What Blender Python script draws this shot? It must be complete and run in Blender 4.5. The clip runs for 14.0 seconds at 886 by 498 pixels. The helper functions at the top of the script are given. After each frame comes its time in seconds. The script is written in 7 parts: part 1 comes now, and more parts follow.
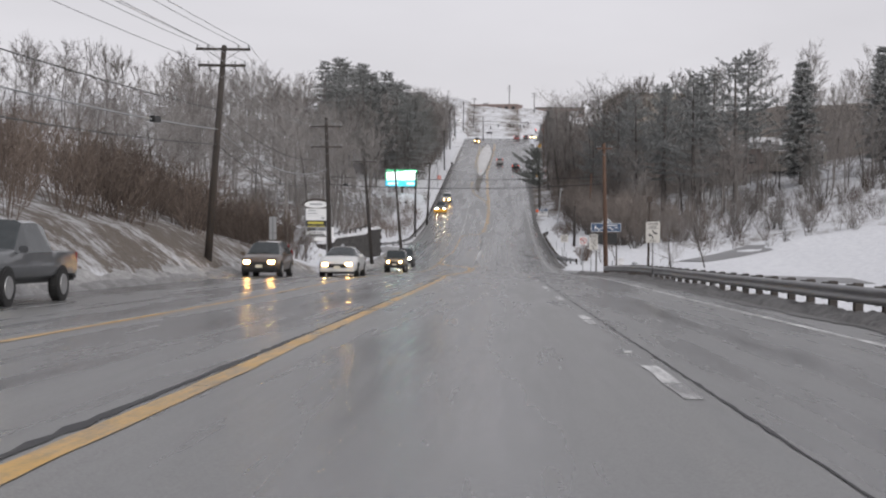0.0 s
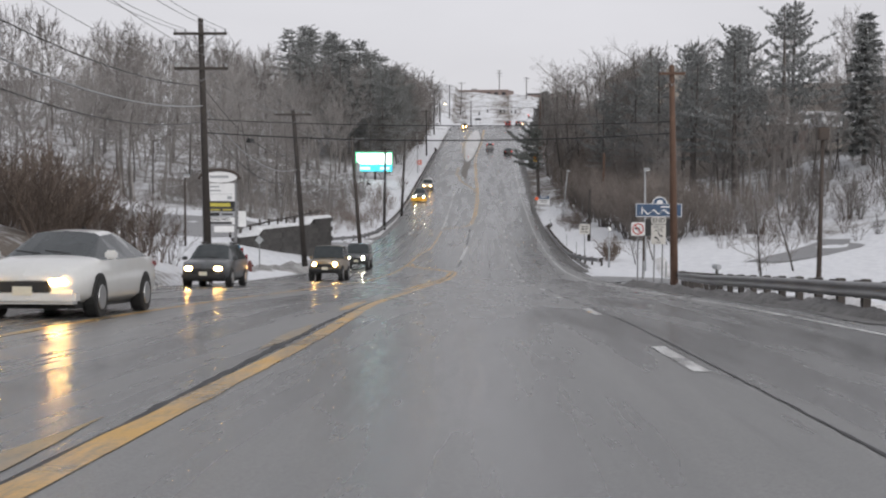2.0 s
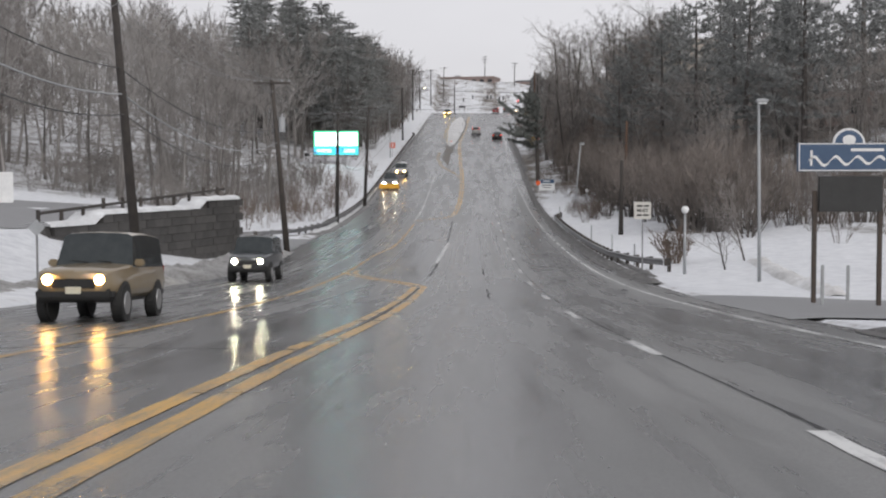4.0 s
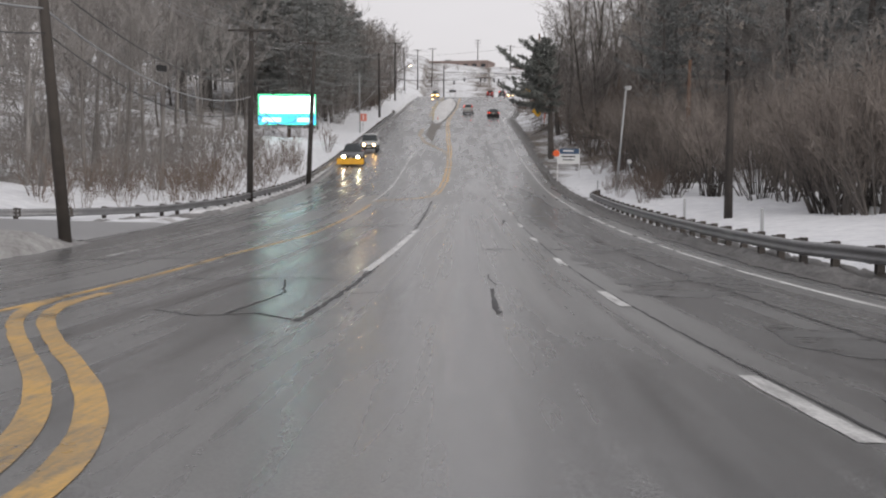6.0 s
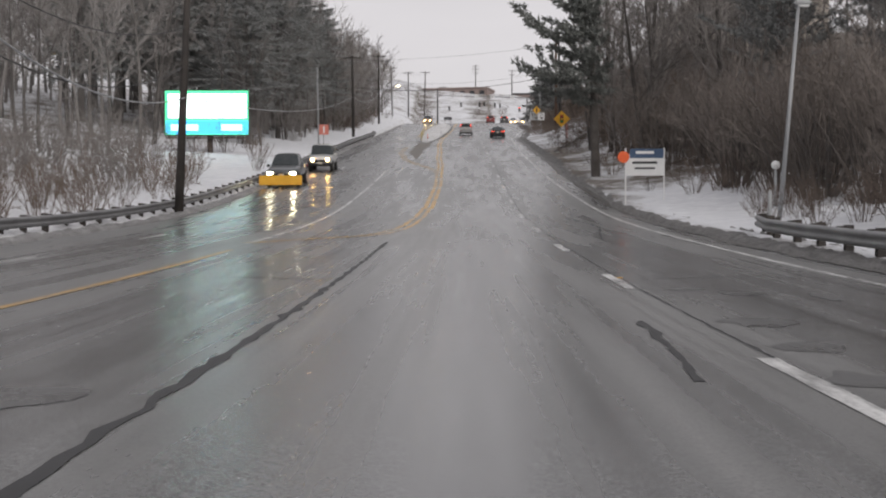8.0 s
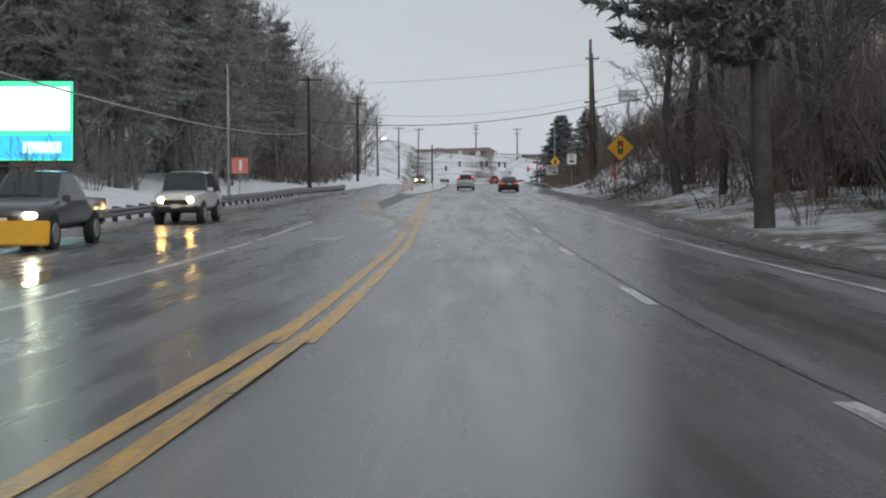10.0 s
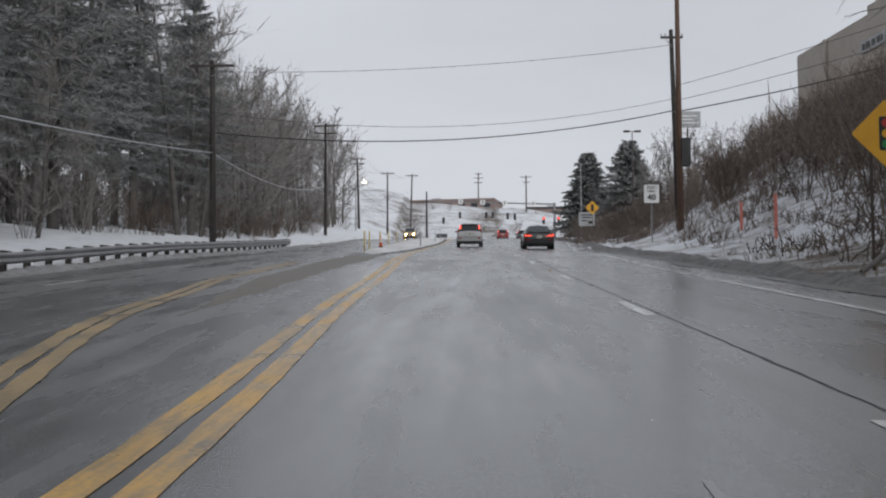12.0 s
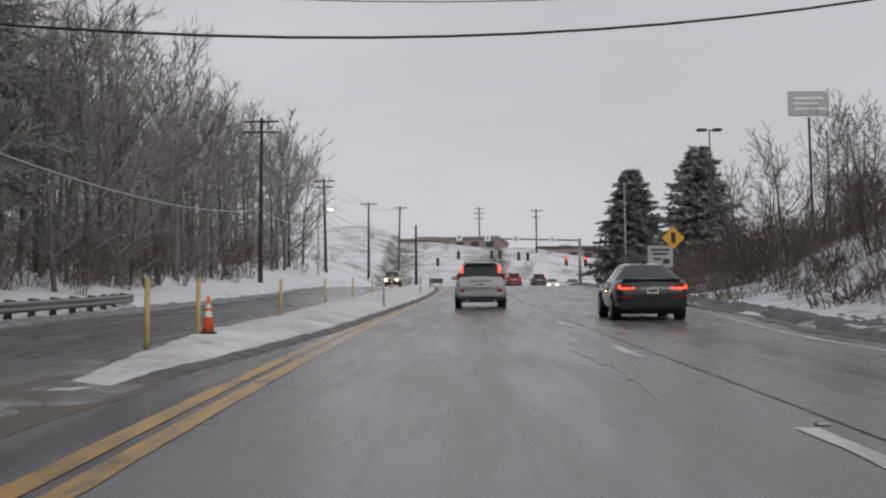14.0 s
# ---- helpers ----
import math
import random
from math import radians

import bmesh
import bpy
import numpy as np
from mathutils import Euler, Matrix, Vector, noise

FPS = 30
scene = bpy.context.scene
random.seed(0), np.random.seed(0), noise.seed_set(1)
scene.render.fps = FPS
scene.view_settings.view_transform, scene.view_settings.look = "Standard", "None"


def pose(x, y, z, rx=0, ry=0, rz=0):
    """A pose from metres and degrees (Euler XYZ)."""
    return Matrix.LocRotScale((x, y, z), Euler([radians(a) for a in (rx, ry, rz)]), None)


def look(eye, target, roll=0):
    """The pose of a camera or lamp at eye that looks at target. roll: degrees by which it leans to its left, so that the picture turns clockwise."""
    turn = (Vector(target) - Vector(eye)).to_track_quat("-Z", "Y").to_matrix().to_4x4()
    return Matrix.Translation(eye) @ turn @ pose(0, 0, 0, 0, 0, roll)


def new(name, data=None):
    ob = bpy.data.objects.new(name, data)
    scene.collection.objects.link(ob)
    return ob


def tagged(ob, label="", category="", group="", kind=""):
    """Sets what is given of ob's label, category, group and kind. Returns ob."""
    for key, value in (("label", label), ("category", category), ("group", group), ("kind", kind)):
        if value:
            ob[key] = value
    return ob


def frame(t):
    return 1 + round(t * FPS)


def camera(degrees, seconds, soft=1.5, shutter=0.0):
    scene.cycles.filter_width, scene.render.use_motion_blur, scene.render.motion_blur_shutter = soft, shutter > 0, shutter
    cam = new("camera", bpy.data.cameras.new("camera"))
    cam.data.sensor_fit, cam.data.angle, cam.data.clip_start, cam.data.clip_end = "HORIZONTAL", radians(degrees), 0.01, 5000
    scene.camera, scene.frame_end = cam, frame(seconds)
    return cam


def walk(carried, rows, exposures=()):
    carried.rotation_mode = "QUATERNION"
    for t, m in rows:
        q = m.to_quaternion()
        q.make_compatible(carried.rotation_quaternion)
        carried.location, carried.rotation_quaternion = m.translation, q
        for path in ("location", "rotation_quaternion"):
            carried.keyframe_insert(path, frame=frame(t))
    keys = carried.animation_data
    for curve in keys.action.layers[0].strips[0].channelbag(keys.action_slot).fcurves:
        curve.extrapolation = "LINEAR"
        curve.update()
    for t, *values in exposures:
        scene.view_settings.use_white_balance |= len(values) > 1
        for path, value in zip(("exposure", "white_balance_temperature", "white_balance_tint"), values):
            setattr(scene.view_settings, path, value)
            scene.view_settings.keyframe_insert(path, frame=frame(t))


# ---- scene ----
# ---- camera ----
cam = camera(37.0, 14.0, 2.1)
PATH = [
    (0.0, -1.45, -0.00, 1.120, 2.499, -3.074, 0.19),
    (0.5, -1.62, 10.42, 0.506, 2.423, -3.136, 0.09),
    (1.0, -1.72, 20.88, -0.115, 2.289, -3.163, 0.11),
    (1.5, -1.78, 31.44, -0.725, 2.189, -3.088, 0.10),
    (2.0, -1.88, 41.84, -1.302, 1.996, -3.172, 0.18),
    (2.5, -2.02, 52.08, -1.888, 1.776, -3.161, 0.14),
    (3.0, -2.16, 62.26, -2.456, 1.583, -3.124, -0.13),
    (5.5, -2.31, 114.35, -5.903, 1.006, -3.132, 0.13),
    (6.0, -2.28, 125.53, -6.488, 0.948, -3.045, 0.18),
    (6.5, -2.28, 136.73, -6.933, 0.866, -2.877, 0.22),
    (7.0, -2.27, 147.86, -7.200, 0.892, -2.587, 0.31),
    (7.5, -2.31, 159.00, -7.305, 0.831, -1.909, 0.19),
    (8.0, -2.33, 170.19, -7.291, 0.850, -1.224, -0.20),
    (10.5, -2.29, 227.89, -5.685, 0.787, 2.608, -0.18),
    (11.0, -2.33, 239.54, -4.787, 0.807, 3.081, -0.11),
    (11.5, -2.38, 251.14, -3.812, 0.812, 3.610, -0.11),
    (12.0, -2.43, 262.67, -2.715, 0.790, 4.442, -0.24),
    (12.5, -2.45, 274.13, -1.668, 0.688, 5.425, -0.10),
    (13.0, -2.48, 285.71, -0.592, 0.706, 5.851, -0.16),
    (13.5, -2.55, 297.28, 0.480, 0.769, 6.061, -0.29),
    (14.0, -2.62, 308.81, 1.581, 0.668, 6.323, -0.40),
]
walk(cam, [(t, pose(x, y, z, 0, 0, yaw) @ pose(0, 0, 0, 90 + pitch) @ pose(0, 0, 0, 0, 0, roll)) for t, x, y, z, yaw, pitch, roll in PATH],
     [(0.0, 0.34, 6500, 11), (3.2, 0.36, 6450, 9), (5.3, 0.4, 6650, 10), (8.2, 0.26, 6700, 11), (10.3, 0.08, 6080, 4), (11.3, 0.08, 6000, 4), (12.2, 0.2, 6300, 8), (13.4, 0.12, 6400, 9), (14.0, 0.04, 6450, 10)])

# ---- overcast sky and a weak, wide sun ----
world = bpy.data.worlds.new("winter_sky")
scene.world = world
world.use_nodes = True
wn, wl = world.node_tree.nodes, world.node_tree.links
wn.clear()
w_out, w_bg = wn.new("ShaderNodeOutputWorld"), wn.new("ShaderNodeBackground")
w_sky = wn.new("ShaderNodeTexSky")
w_sky.sky_type, w_sky.sun_disc = "NISHITA", False
w_sky.sun_elevation, w_sky.sun_rotation = radians(22), radians(150)
w_hsv, w_mix = wn.new("ShaderNodeHueSaturation"), wn.new("ShaderNodeMixRGB")
w_hsv.inputs["Saturation"].default_value = 0.15
w_hsv.inputs["Value"].default_value = 0.09
w_tc, w_sep, w_ramp = wn.new("ShaderNodeTexCoord"), wn.new("ShaderNodeSeparateXYZ"), wn.new("ShaderNodeValToRGB")
w_ramp.color_ramp.elements[0].position, w_ramp.color_ramp.elements[0].color = 0.0, (0.565, 0.555, 0.585, 1)
w_ramp.color_ramp.elements[1].position, w_ramp.color_ramp.elements[1].color = 0.6, (0.54, 0.54, 0.575, 1)
w_mix.inputs[0].default_value = 0.12
wl.new(w_tc.outputs["Generated"], w_sep.inputs[0])
wl.new(w_sep.outputs["Z"], w_ramp.inputs[0])
w_map, w_noise, w_cloud, w_mul = wn.new("ShaderNodeMapping"), wn.new("ShaderNodeTexNoise"), wn.new("ShaderNodeMapRange"), wn.new("ShaderNodeMixRGB")
w_map.inputs["Scale"].default_value = (1, 1, 3.5)
w_noise.inputs["Scale"].default_value, w_noise.inputs["Detail"].default_value = 3.0, 5
w_cloud.inputs["From Min"].default_value, w_cloud.inputs["From Max"].default_value = 0.3, 0.7
w_cloud.inputs["To Min"].default_value, w_cloud.inputs["To Max"].default_value = 0.93, 1.06
w_mul.blend_type = "MULTIPLY"
w_mul.inputs[0].default_value = 1.0
wl.new(w_tc.outputs["Generated"], w_map.inputs[0])
wl.new(w_map.outputs[0], w_noise.inputs["Vector"])
wl.new(w_noise.outputs[0], w_cloud.inputs["Value"])
wl.new(w_ramp.outputs[0], w_mul.inputs[1])
wl.new(w_cloud.outputs[0], w_mul.inputs[2])
wl.new(w_mul.outputs[0], w_mix.inputs[1])
wl.new(w_sky.outputs[0], w_hsv.inputs["Color"])
wl.new(w_hsv.outputs[0], w_mix.inputs[2])
wl.new(w_mix.outputs[0], w_bg.inputs[0])
w_bg.inputs[1].default_value = 1.0
wl.new(w_bg.outputs[0], w_out.inputs[0])
sun = new("sun", bpy.data.lights.new("sun", "SUN"))
sun.data.energy, sun.data.angle, sun.data.color = 1.0, radians(40), (1.0, 0.96, 0.92)
sun.matrix_world = look((0, 0, 60), (-15, 26, 44))


# ---- materials ----
def node_mat(name):
    m = bpy.data.materials.new(name)
    m.use_nodes = True
    return m, m.node_tree.nodes, m.node_tree.links, m.node_tree.nodes["Principled BSDF"]


def noise_node(n, l, scale, detail=4, rough=0.6, vec=None, stretch=None):
    t = n.new("ShaderNodeTexNoise")
    t.inputs["Scale"].default_value, t.inputs["Detail"].default_value, t.inputs["Roughness"].default_value = scale, detail, rough
    if stretch:
        mp = n.new("ShaderNodeMapping")
        mp.inputs["Scale"].default_value = stretch
        l.new(vec, mp.inputs[0])
        vec = mp.outputs[0]
    if vec is not None:
        l.new(vec, t.inputs["Vector"])
    return t


def ramp_node(n, l, src, stops):
    r = n.new("ShaderNodeValToRGB")
    e = r.color_ramp.elements
    while len(e) < len(stops):
        e.new(0.5)
    for k, (p, c) in enumerate(stops):
        e[k].position, e[k].color = p, (c, c, c, 1) if isinstance(c, (int, float)) else (*c, 1)
    l.new(src, r.inputs[0])
    return r


def surface(name, dark, light, rough=0.7, scale=3.0, fine=25.0, bump=0.3, depth=0.02, metal=0.0, vary=0.0, rough2=None, coat=0.0, spec=0.5):
    """A worn surface: two colours mixed at two scales, relief, and roughness that varies with it."""
    m, n, l, p = node_mat(name)
    tc = n.new("ShaderNodeTexCoord")
    a = noise_node(n, l, scale, 5, 0.6, tc.outputs["Object"])
    b = noise_node(n, l, fine, 3, 0.6, tc.outputs["Object"])
    mx = n.new("ShaderNodeMath")
    mx.operation = "MULTIPLY_ADD"
    l.new(a.outputs[0], mx.inputs[0])
    mx.inputs[1].default_value = 0.65
    half = n.new("ShaderNodeMath")
    half.operation = "MULTIPLY"
    half.inputs[1].default_value = 0.35
    l.new(b.outputs[0], half.inputs[0])
    l.new(half.outputs[0], mx.inputs[2])
    src = mx.outputs[0]
    if vary:
        oi, sh = n.new("ShaderNodeObjectInfo"), n.new("ShaderNodeMath")
        sh.operation = "MULTIPLY_ADD"
        sh.inputs[1].default_value = vary
        l.new(oi.outputs["Random"], sh.inputs[0])
        l.new(src, sh.inputs[2])
        off = n.new("ShaderNodeMath")
        off.operation = "SUBTRACT"
        off.inputs[1].default_value = vary / 2
        l.new(sh.outputs[0], off.inputs[0])
        src = off.outputs[0]
    r = ramp_node(n, l, src, [(0.3, dark), (0.7, light)])
    l.new(r.outputs[0], p.inputs["Base Color"])
    rr = ramp_node(n, l, a.outputs[0], [(0.3, rough), (0.7, rough2 if rough2 is not None else min(1, rough * 1.2))])
    l.new(rr.outputs[0], p.inputs["Roughness"])
    p.inputs["Metallic"].default_value = metal
    p.inputs["Coat Weight"].default_value = coat
    p.inputs["Specular IOR Level"].default_value = spec
    if bump:
        bp = n.new("ShaderNodeBump")
        bp.inputs["Strength"].default_value, bp.inputs["Distance"].default_value = bump, depth
        l.new(b.outputs[0], bp.inputs["Height"])
        l.new(bp.outputs[0], p.inputs["Normal"])
    return m


def glowing(name, colour, strength, base=(0.8, 0.8, 0.8)):
    m, n, l, p = node_mat(name)
    p.inputs["Base Color"].default_value = (*base, 1)
    p.inputs["Emission Color"].default_value = (*colour, 1)
    p.inputs["Emission Strength"].default_value = strength
    p.inputs["Roughness"].default_value = 0.2
    return m


def wet_asphalt(name):
    """Wet, worn asphalt: tyre tracks and paving passes run along y, damp and dry patches lie across them."""
    m, n, l, p = node_mat(name)
    tc = n.new("ShaderNodeTexCoord")
    o = tc.outputs["Object"]
    passes = noise_node(n, l, 1.0, 4, 0.55, o, (0.75, 0.006, 0.75))
    tracks = noise_node(n, l, 1.0, 3, 0.6, o, (2.6, 0.008, 2.6))
    patch = noise_node(n, l, 0.22, 6, 0.65, o, (1, 0.4, 1))
    mottle = noise_node(n, l, 2.6, 4, 0.7, o, (1, 0.6, 1))
    grit = noise_node(n, l, 45, 3, 0.75, o)

    sx, lane, wave = n.new("ShaderNodeSeparateXYZ"), n.new("ShaderNodeMath"), n.new("ShaderNodeMath")
    l.new(o, sx.inputs[0])
    lane.operation, wave.operation = "MULTIPLY_ADD", "COSINE"
    lane.inputs[1].default_value, lane.inputs[2].default_value = 2 * math.pi / 3.7, 2 * math.pi * 2.0 / 3.7
    l.new(sx.outputs["X"], lane.inputs[0])
    l.new(lane.outputs[0], wave.inputs[0])

    def total(pairs):
        src = None
        for node, k in pairs:
            ma = n.new("ShaderNodeMath")
            ma.operation = "MULTIPLY_ADD"
            l.new(node.outputs[0], ma.inputs[0])
            ma.inputs[1].default_value, ma.inputs[2].default_value = k, 0.0
            if src is not None:
                l.new(src, ma.inputs[2])
            src = ma.outputs[0]
        return src
    tone = total([(passes, 0.42), (tracks, 0.38), (patch, 0.14), (mottle, 0.06), (wave, -0.035)])
    c = ramp_node(n, l, tone, [(0.38, (0.088, 0.089, 0.09)), (0.5, (0.13, 0.131, 0.131)), (0.62, (0.19, 0.189, 0.186))])
    speck = ramp_node(n, l, grit.outputs[0], [(0.35, 0.7), (0.65, 1.25)])
    mul = n.new("ShaderNodeMixRGB")
    mul.blend_type = "MULTIPLY"
    mul.inputs[0].default_value = 1.0
    l.new(c.outputs[0], mul.inputs[1])
    l.new(speck.outputs[0], mul.inputs[2])
    l.new(mul.outputs[0], p.inputs["Base Color"])
    damp = total([(passes, 0.44), (tracks, 0.36), (patch, 0.16), (mottle, 0.04), (wave, -0.02)])
    r = ramp_node(n, l, damp, [(0.38, 0.18), (0.5, 0.27), (0.62, 0.4)])
    l.new(r.outputs[0], p.inputs["Roughness"])
    p.inputs["Specular IOR Level"].default_value = 0.5
    bp = n.new("ShaderNodeBump")
    bp.inputs["Strength"].default_value, bp.inputs["Distance"].default_value = 0.25, 0.004
    l.new(grit.outputs[0], bp.inputs["Height"])
    l.new(bp.outputs[0], p.inputs["Normal"])
    return m


def worn_paint(name, paint, bare, rough=0.35):
    """Road paint rubbed through to the asphalt in streaks and flakes."""
    m, n, l, p = node_mat(name)
    tc = n.new("ShaderNodeTexCoord")
    o = tc.outputs["Object"]
    broad, streak, flake = noise_node(n, l, 0.5, 4, 0.6, o), noise_node(n, l, 1.0, 4, 0.7, o, (14, 1.1, 1)), noise_node(n, l, 22, 3, 0.7, o)
    src = None
    for node, k in ((broad, 0.35), (streak, 0.4), (flake, 0.25)):
        ma = n.new("ShaderNodeMath")
        ma.operation = "MULTIPLY_ADD"
        ma.inputs[1].default_value = k
        ma.inputs[2].default_value = 0.0
        l.new(node.outputs[0], ma.inputs[0])
        if src is not None:
            l.new(src, ma.inputs[2])
        src = ma.outputs[0]
    mid = tuple(0.55 * a + 0.45 * b for a, b in zip(paint, bare))
    c = ramp_node(n, l, src, [(0.41, bare), (0.485, mid), (0.56, paint)])
    l.new(c.outputs[0], p.inputs["Base Color"])
    r = ramp_node(n, l, broad.outputs[0], [(0.35, rough * 0.7), (0.65, rough * 1.3)])
    l.new(r.outputs[0], p.inputs["Roughness"])
    return m


def snowy_ground(name):
    """Old snow over leaf litter; the mesh's litter attribute says how much of the litter is bare."""
    m, n, l, p = node_mat(name)
    tc = n.new("ShaderNodeTexCoord")
    o = tc.outputs["Object"]
    at = n.new("ShaderNodeAttribute")
    at.attribute_name = "litter"
    big, mid, fine = noise_node(n, l, 0.22, 6, 0.65, o), noise_node(n, l, 1.6, 5, 0.7, o), noise_node(n, l, 9, 4, 0.7, o)
    s1 = n.new("ShaderNodeMath")
    s1.operation = "MULTIPLY_ADD"
    l.new(mid.outputs[0], s1.inputs[0])
    s1.inputs[1].default_value = 0.9
    l.new(big.outputs[0], s1.inputs[2])
    s2 = n.new("ShaderNodeMath")
    s2.operation = "ADD"
    l.new(s1.outputs[0], s2.inputs[0])
    l.new(at.outputs["Fac"], s2.inputs[1])
    mask = ramp_node(n, l, s2.outputs[0], [(0.0, 0.0), (1.0, 1.0)])
    sub = n.new("ShaderNodeMapRange")
    sub.inputs["From Min"].default_value, sub.inputs["From Max"].default_value = 1.2, 1.5
    l.new(s2.outputs[0], sub.inputs["Value"])
    snow = ramp_node(n, l, mid.outputs[0], [(0.3, (0.62, 0.63, 0.66)), (0.7, (0.84, 0.85, 0.87))])
    soil = ramp_node(n, l, fine.outputs[0], [(0.3, (0.075, 0.062, 0.052)), (0.55, (0.15, 0.126, 0.104)), (0.75, (0.25, 0.215, 0.175))])
    mx = n.new("ShaderNodeMixRGB")
    l.new(sub.outputs[0], mx.inputs[0])
    l.new(snow.outputs[0], mx.inputs[1])
    l.new(soil.outputs[0], mx.inputs[2])
    l.new(mx.outputs[0], p.inputs["Base Color"])
    p.inputs["Roughness"].default_value = 0.8
    bp = n.new("ShaderNodeBump")
    bp.inputs["Strength"].default_value, bp.inputs["Distance"].default_value = 0.6, 0.12
    l.new(fine.outputs[0], bp.inputs["Height"])
    l.new(bp.outputs[0], p.inputs["Normal"])
    return m


M_ROAD = wet_asphalt("wet_asphalt")
M_GROUND = snowy_ground("snow_and_litter")
M_SNOW = surface("old_snow", (0.5, 0.5, 0.51), (0.86, 0.87, 0.88), 0.7, 1.2, 9, 0.6, 0.06)
M_TRODDEN = surface("trodden_snow", (0.4, 0.385, 0.37), (0.9, 0.9, 0.91), 0.75, 0.55, 7, 0.8, 0.08)
M_DELIN = surface("faded_yellow_plastic", (0.42, 0.32, 0.1), (0.6, 0.5, 0.22), 0.5, 2, 12, 0)
M_SLUSH = surface("dirty_slush", (0.06, 0.055, 0.05), (0.34, 0.335, 0.335), 0.5, 1.3, 8, 0.8, 0.06)
M_DIRTYSNOW = surface("dirty_grey_snow", (0.13, 0.122, 0.115), (0.5, 0.495, 0.49), 0.7, 0.9, 8, 0.9, 0.08)
M_GRIT = surface("gritty_black_slush", (0.022, 0.02, 0.019), (0.24, 0.232, 0.225), 0.55, 2.2, 14, 1.0, 0.08)
M_YELLOW = worn_paint("worn_yellow_paint", (0.6, 0.35, 0.075), (0.2, 0.15, 0.085))
M_FADED = worn_paint("faded_yellow_paint", (0.36, 0.25, 0.11), (0.17, 0.145, 0.11))
M_WHITE_LINE = worn_paint("worn_white_paint", (0.7, 0.7, 0.69), (0.2, 0.2, 0.2))
M_PALECRACK = surface("pale_dried_sealant", (0.14, 0.14, 0.14), (0.25, 0.25, 0.25), 0.27, 1, 20, 0.2, 0.003)
M_CRACK = surface("crack_seal", (0.012, 0.012, 0.013), (0.03, 0.03, 0.032), 0.55, 1, 20, 0.2, 0.003)
M_STEEL = surface("weathered_galvanised_steel", (0.15, 0.15, 0.155), (0.34, 0.34, 0.345), 0.45, 0.8, 18, 0.15, 0.004, metal=0.6)
M_GREYPOST = surface("grey_painted_steel", (0.3, 0.31, 0.32), (0.42, 0.43, 0.44), 0.5, 2, 20, 0.1, 0.003, metal=0.3)
M_DARKSTEEL = surface("dark_rusty_steel", (0.035, 0.03, 0.028), (0.1, 0.075, 0.06), 0.6, 3, 30, 0.3, 0.004, metal=0.2)
M_TIMBER = surface("dark_creosoted_timber", (0.032, 0.028, 0.026), (0.085, 0.073, 0.064), 0.75, 2.0, 30, 0.6, 0.01, vary=0.3)
M_TIMBER_RED = surface("brown_pole_timber", (0.075, 0.042, 0.028), (0.16, 0.095, 0.065), 0.75, 2.0, 30, 0.6, 0.01)
M_WIRE = surface("black_cable", (0.012, 0.012, 0.013), (0.03, 0.03, 0.03), 0.5, 2, 20, 0)
M_ALUWIRE = surface("dull_aluminium_wire", (0.16, 0.16, 0.165), (0.28, 0.28, 0.285), 0.45, 2, 20, 0, metal=0.4)
M_BARK = surface("grey_bark", (0.08, 0.073, 0.068), (0.2, 0.187, 0.177), 0.9, 1.5, 14, 0.8, 0.03, vary=0.35)
M_DARKBARK = surface("dark_bark", (0.055, 0.048, 0.044), (0.15, 0.135, 0.125), 0.9, 1.5, 14, 0.8, 0.03, vary=0.3)
M_DRYGRASS = surface("dead_tan_grass", (0.13, 0.105, 0.07), (0.34, 0.285, 0.2), 0.9, 0.8, 12, 0.2, 0.01)
M_WETBARK = surface("wet_dark_bark", (0.028, 0.025, 0.023), (0.095, 0.085, 0.077), 0.8, 1.5, 14, 0.6, 0.02)
# twigs of the far woods: their colour is lightened to hold the haze
M_TWIG = surface("hazed_grey_brown_twigs", (0.15, 0.137, 0.13), (0.33, 0.312, 0.3), 0.9, 0.4, 8, 0, vary=0.4)
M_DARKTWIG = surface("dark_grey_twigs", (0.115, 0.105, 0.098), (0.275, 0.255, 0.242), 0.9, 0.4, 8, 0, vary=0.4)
M_BRUSH = surface("brown_brush", (0.075, 0.058, 0.048), (0.2, 0.158, 0.132), 0.9, 0.5, 8, 0, vary=0.4)
M_BROWNTWIG = surface("brown_twigs", (0.125, 0.107, 0.094), (0.28, 0.244, 0.22), 0.9, 0.5, 8, 0, vary=0.3)
# needles far paler than real ones: haze over the conifers is put into their colour
M_HAZENEEDLE = surface("haze_pale_needles", (0.155, 0.16, 0.158), (0.32, 0.327, 0.322), 0.75, 0.6, 9, 0, vary=0.3)
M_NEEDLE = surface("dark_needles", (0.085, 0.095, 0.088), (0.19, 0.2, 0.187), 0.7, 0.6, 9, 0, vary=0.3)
M_CONCRETE = surface("dark_stone_blocks", (0.045, 0.043, 0.042), (0.095, 0.09, 0.086), 0.8, 1.0, 9, 0.8, 0.04, vary=0.22)
M_LOT = surface("grey_lot_asphalt", (0.17, 0.17, 0.175), (0.3, 0.3, 0.305), 0.45, 0.3, 12, 0.2, 0.006, rough2=0.65)
M_WHITE = surface("white_sign_sheet", (0.66, 0.66, 0.66), (0.82, 0.82, 0.81), 0.35, 1.5, 12, 0)
M_BLACK = surface("black_sign_ink", (0.012, 0.012, 0.012), (0.03, 0.03, 0.03), 0.4, 2, 15, 0)
M_RED = surface("red_sign_ink", (0.4, 0.03, 0.02), (0.55, 0.05, 0.04), 0.4, 2, 15, 0)
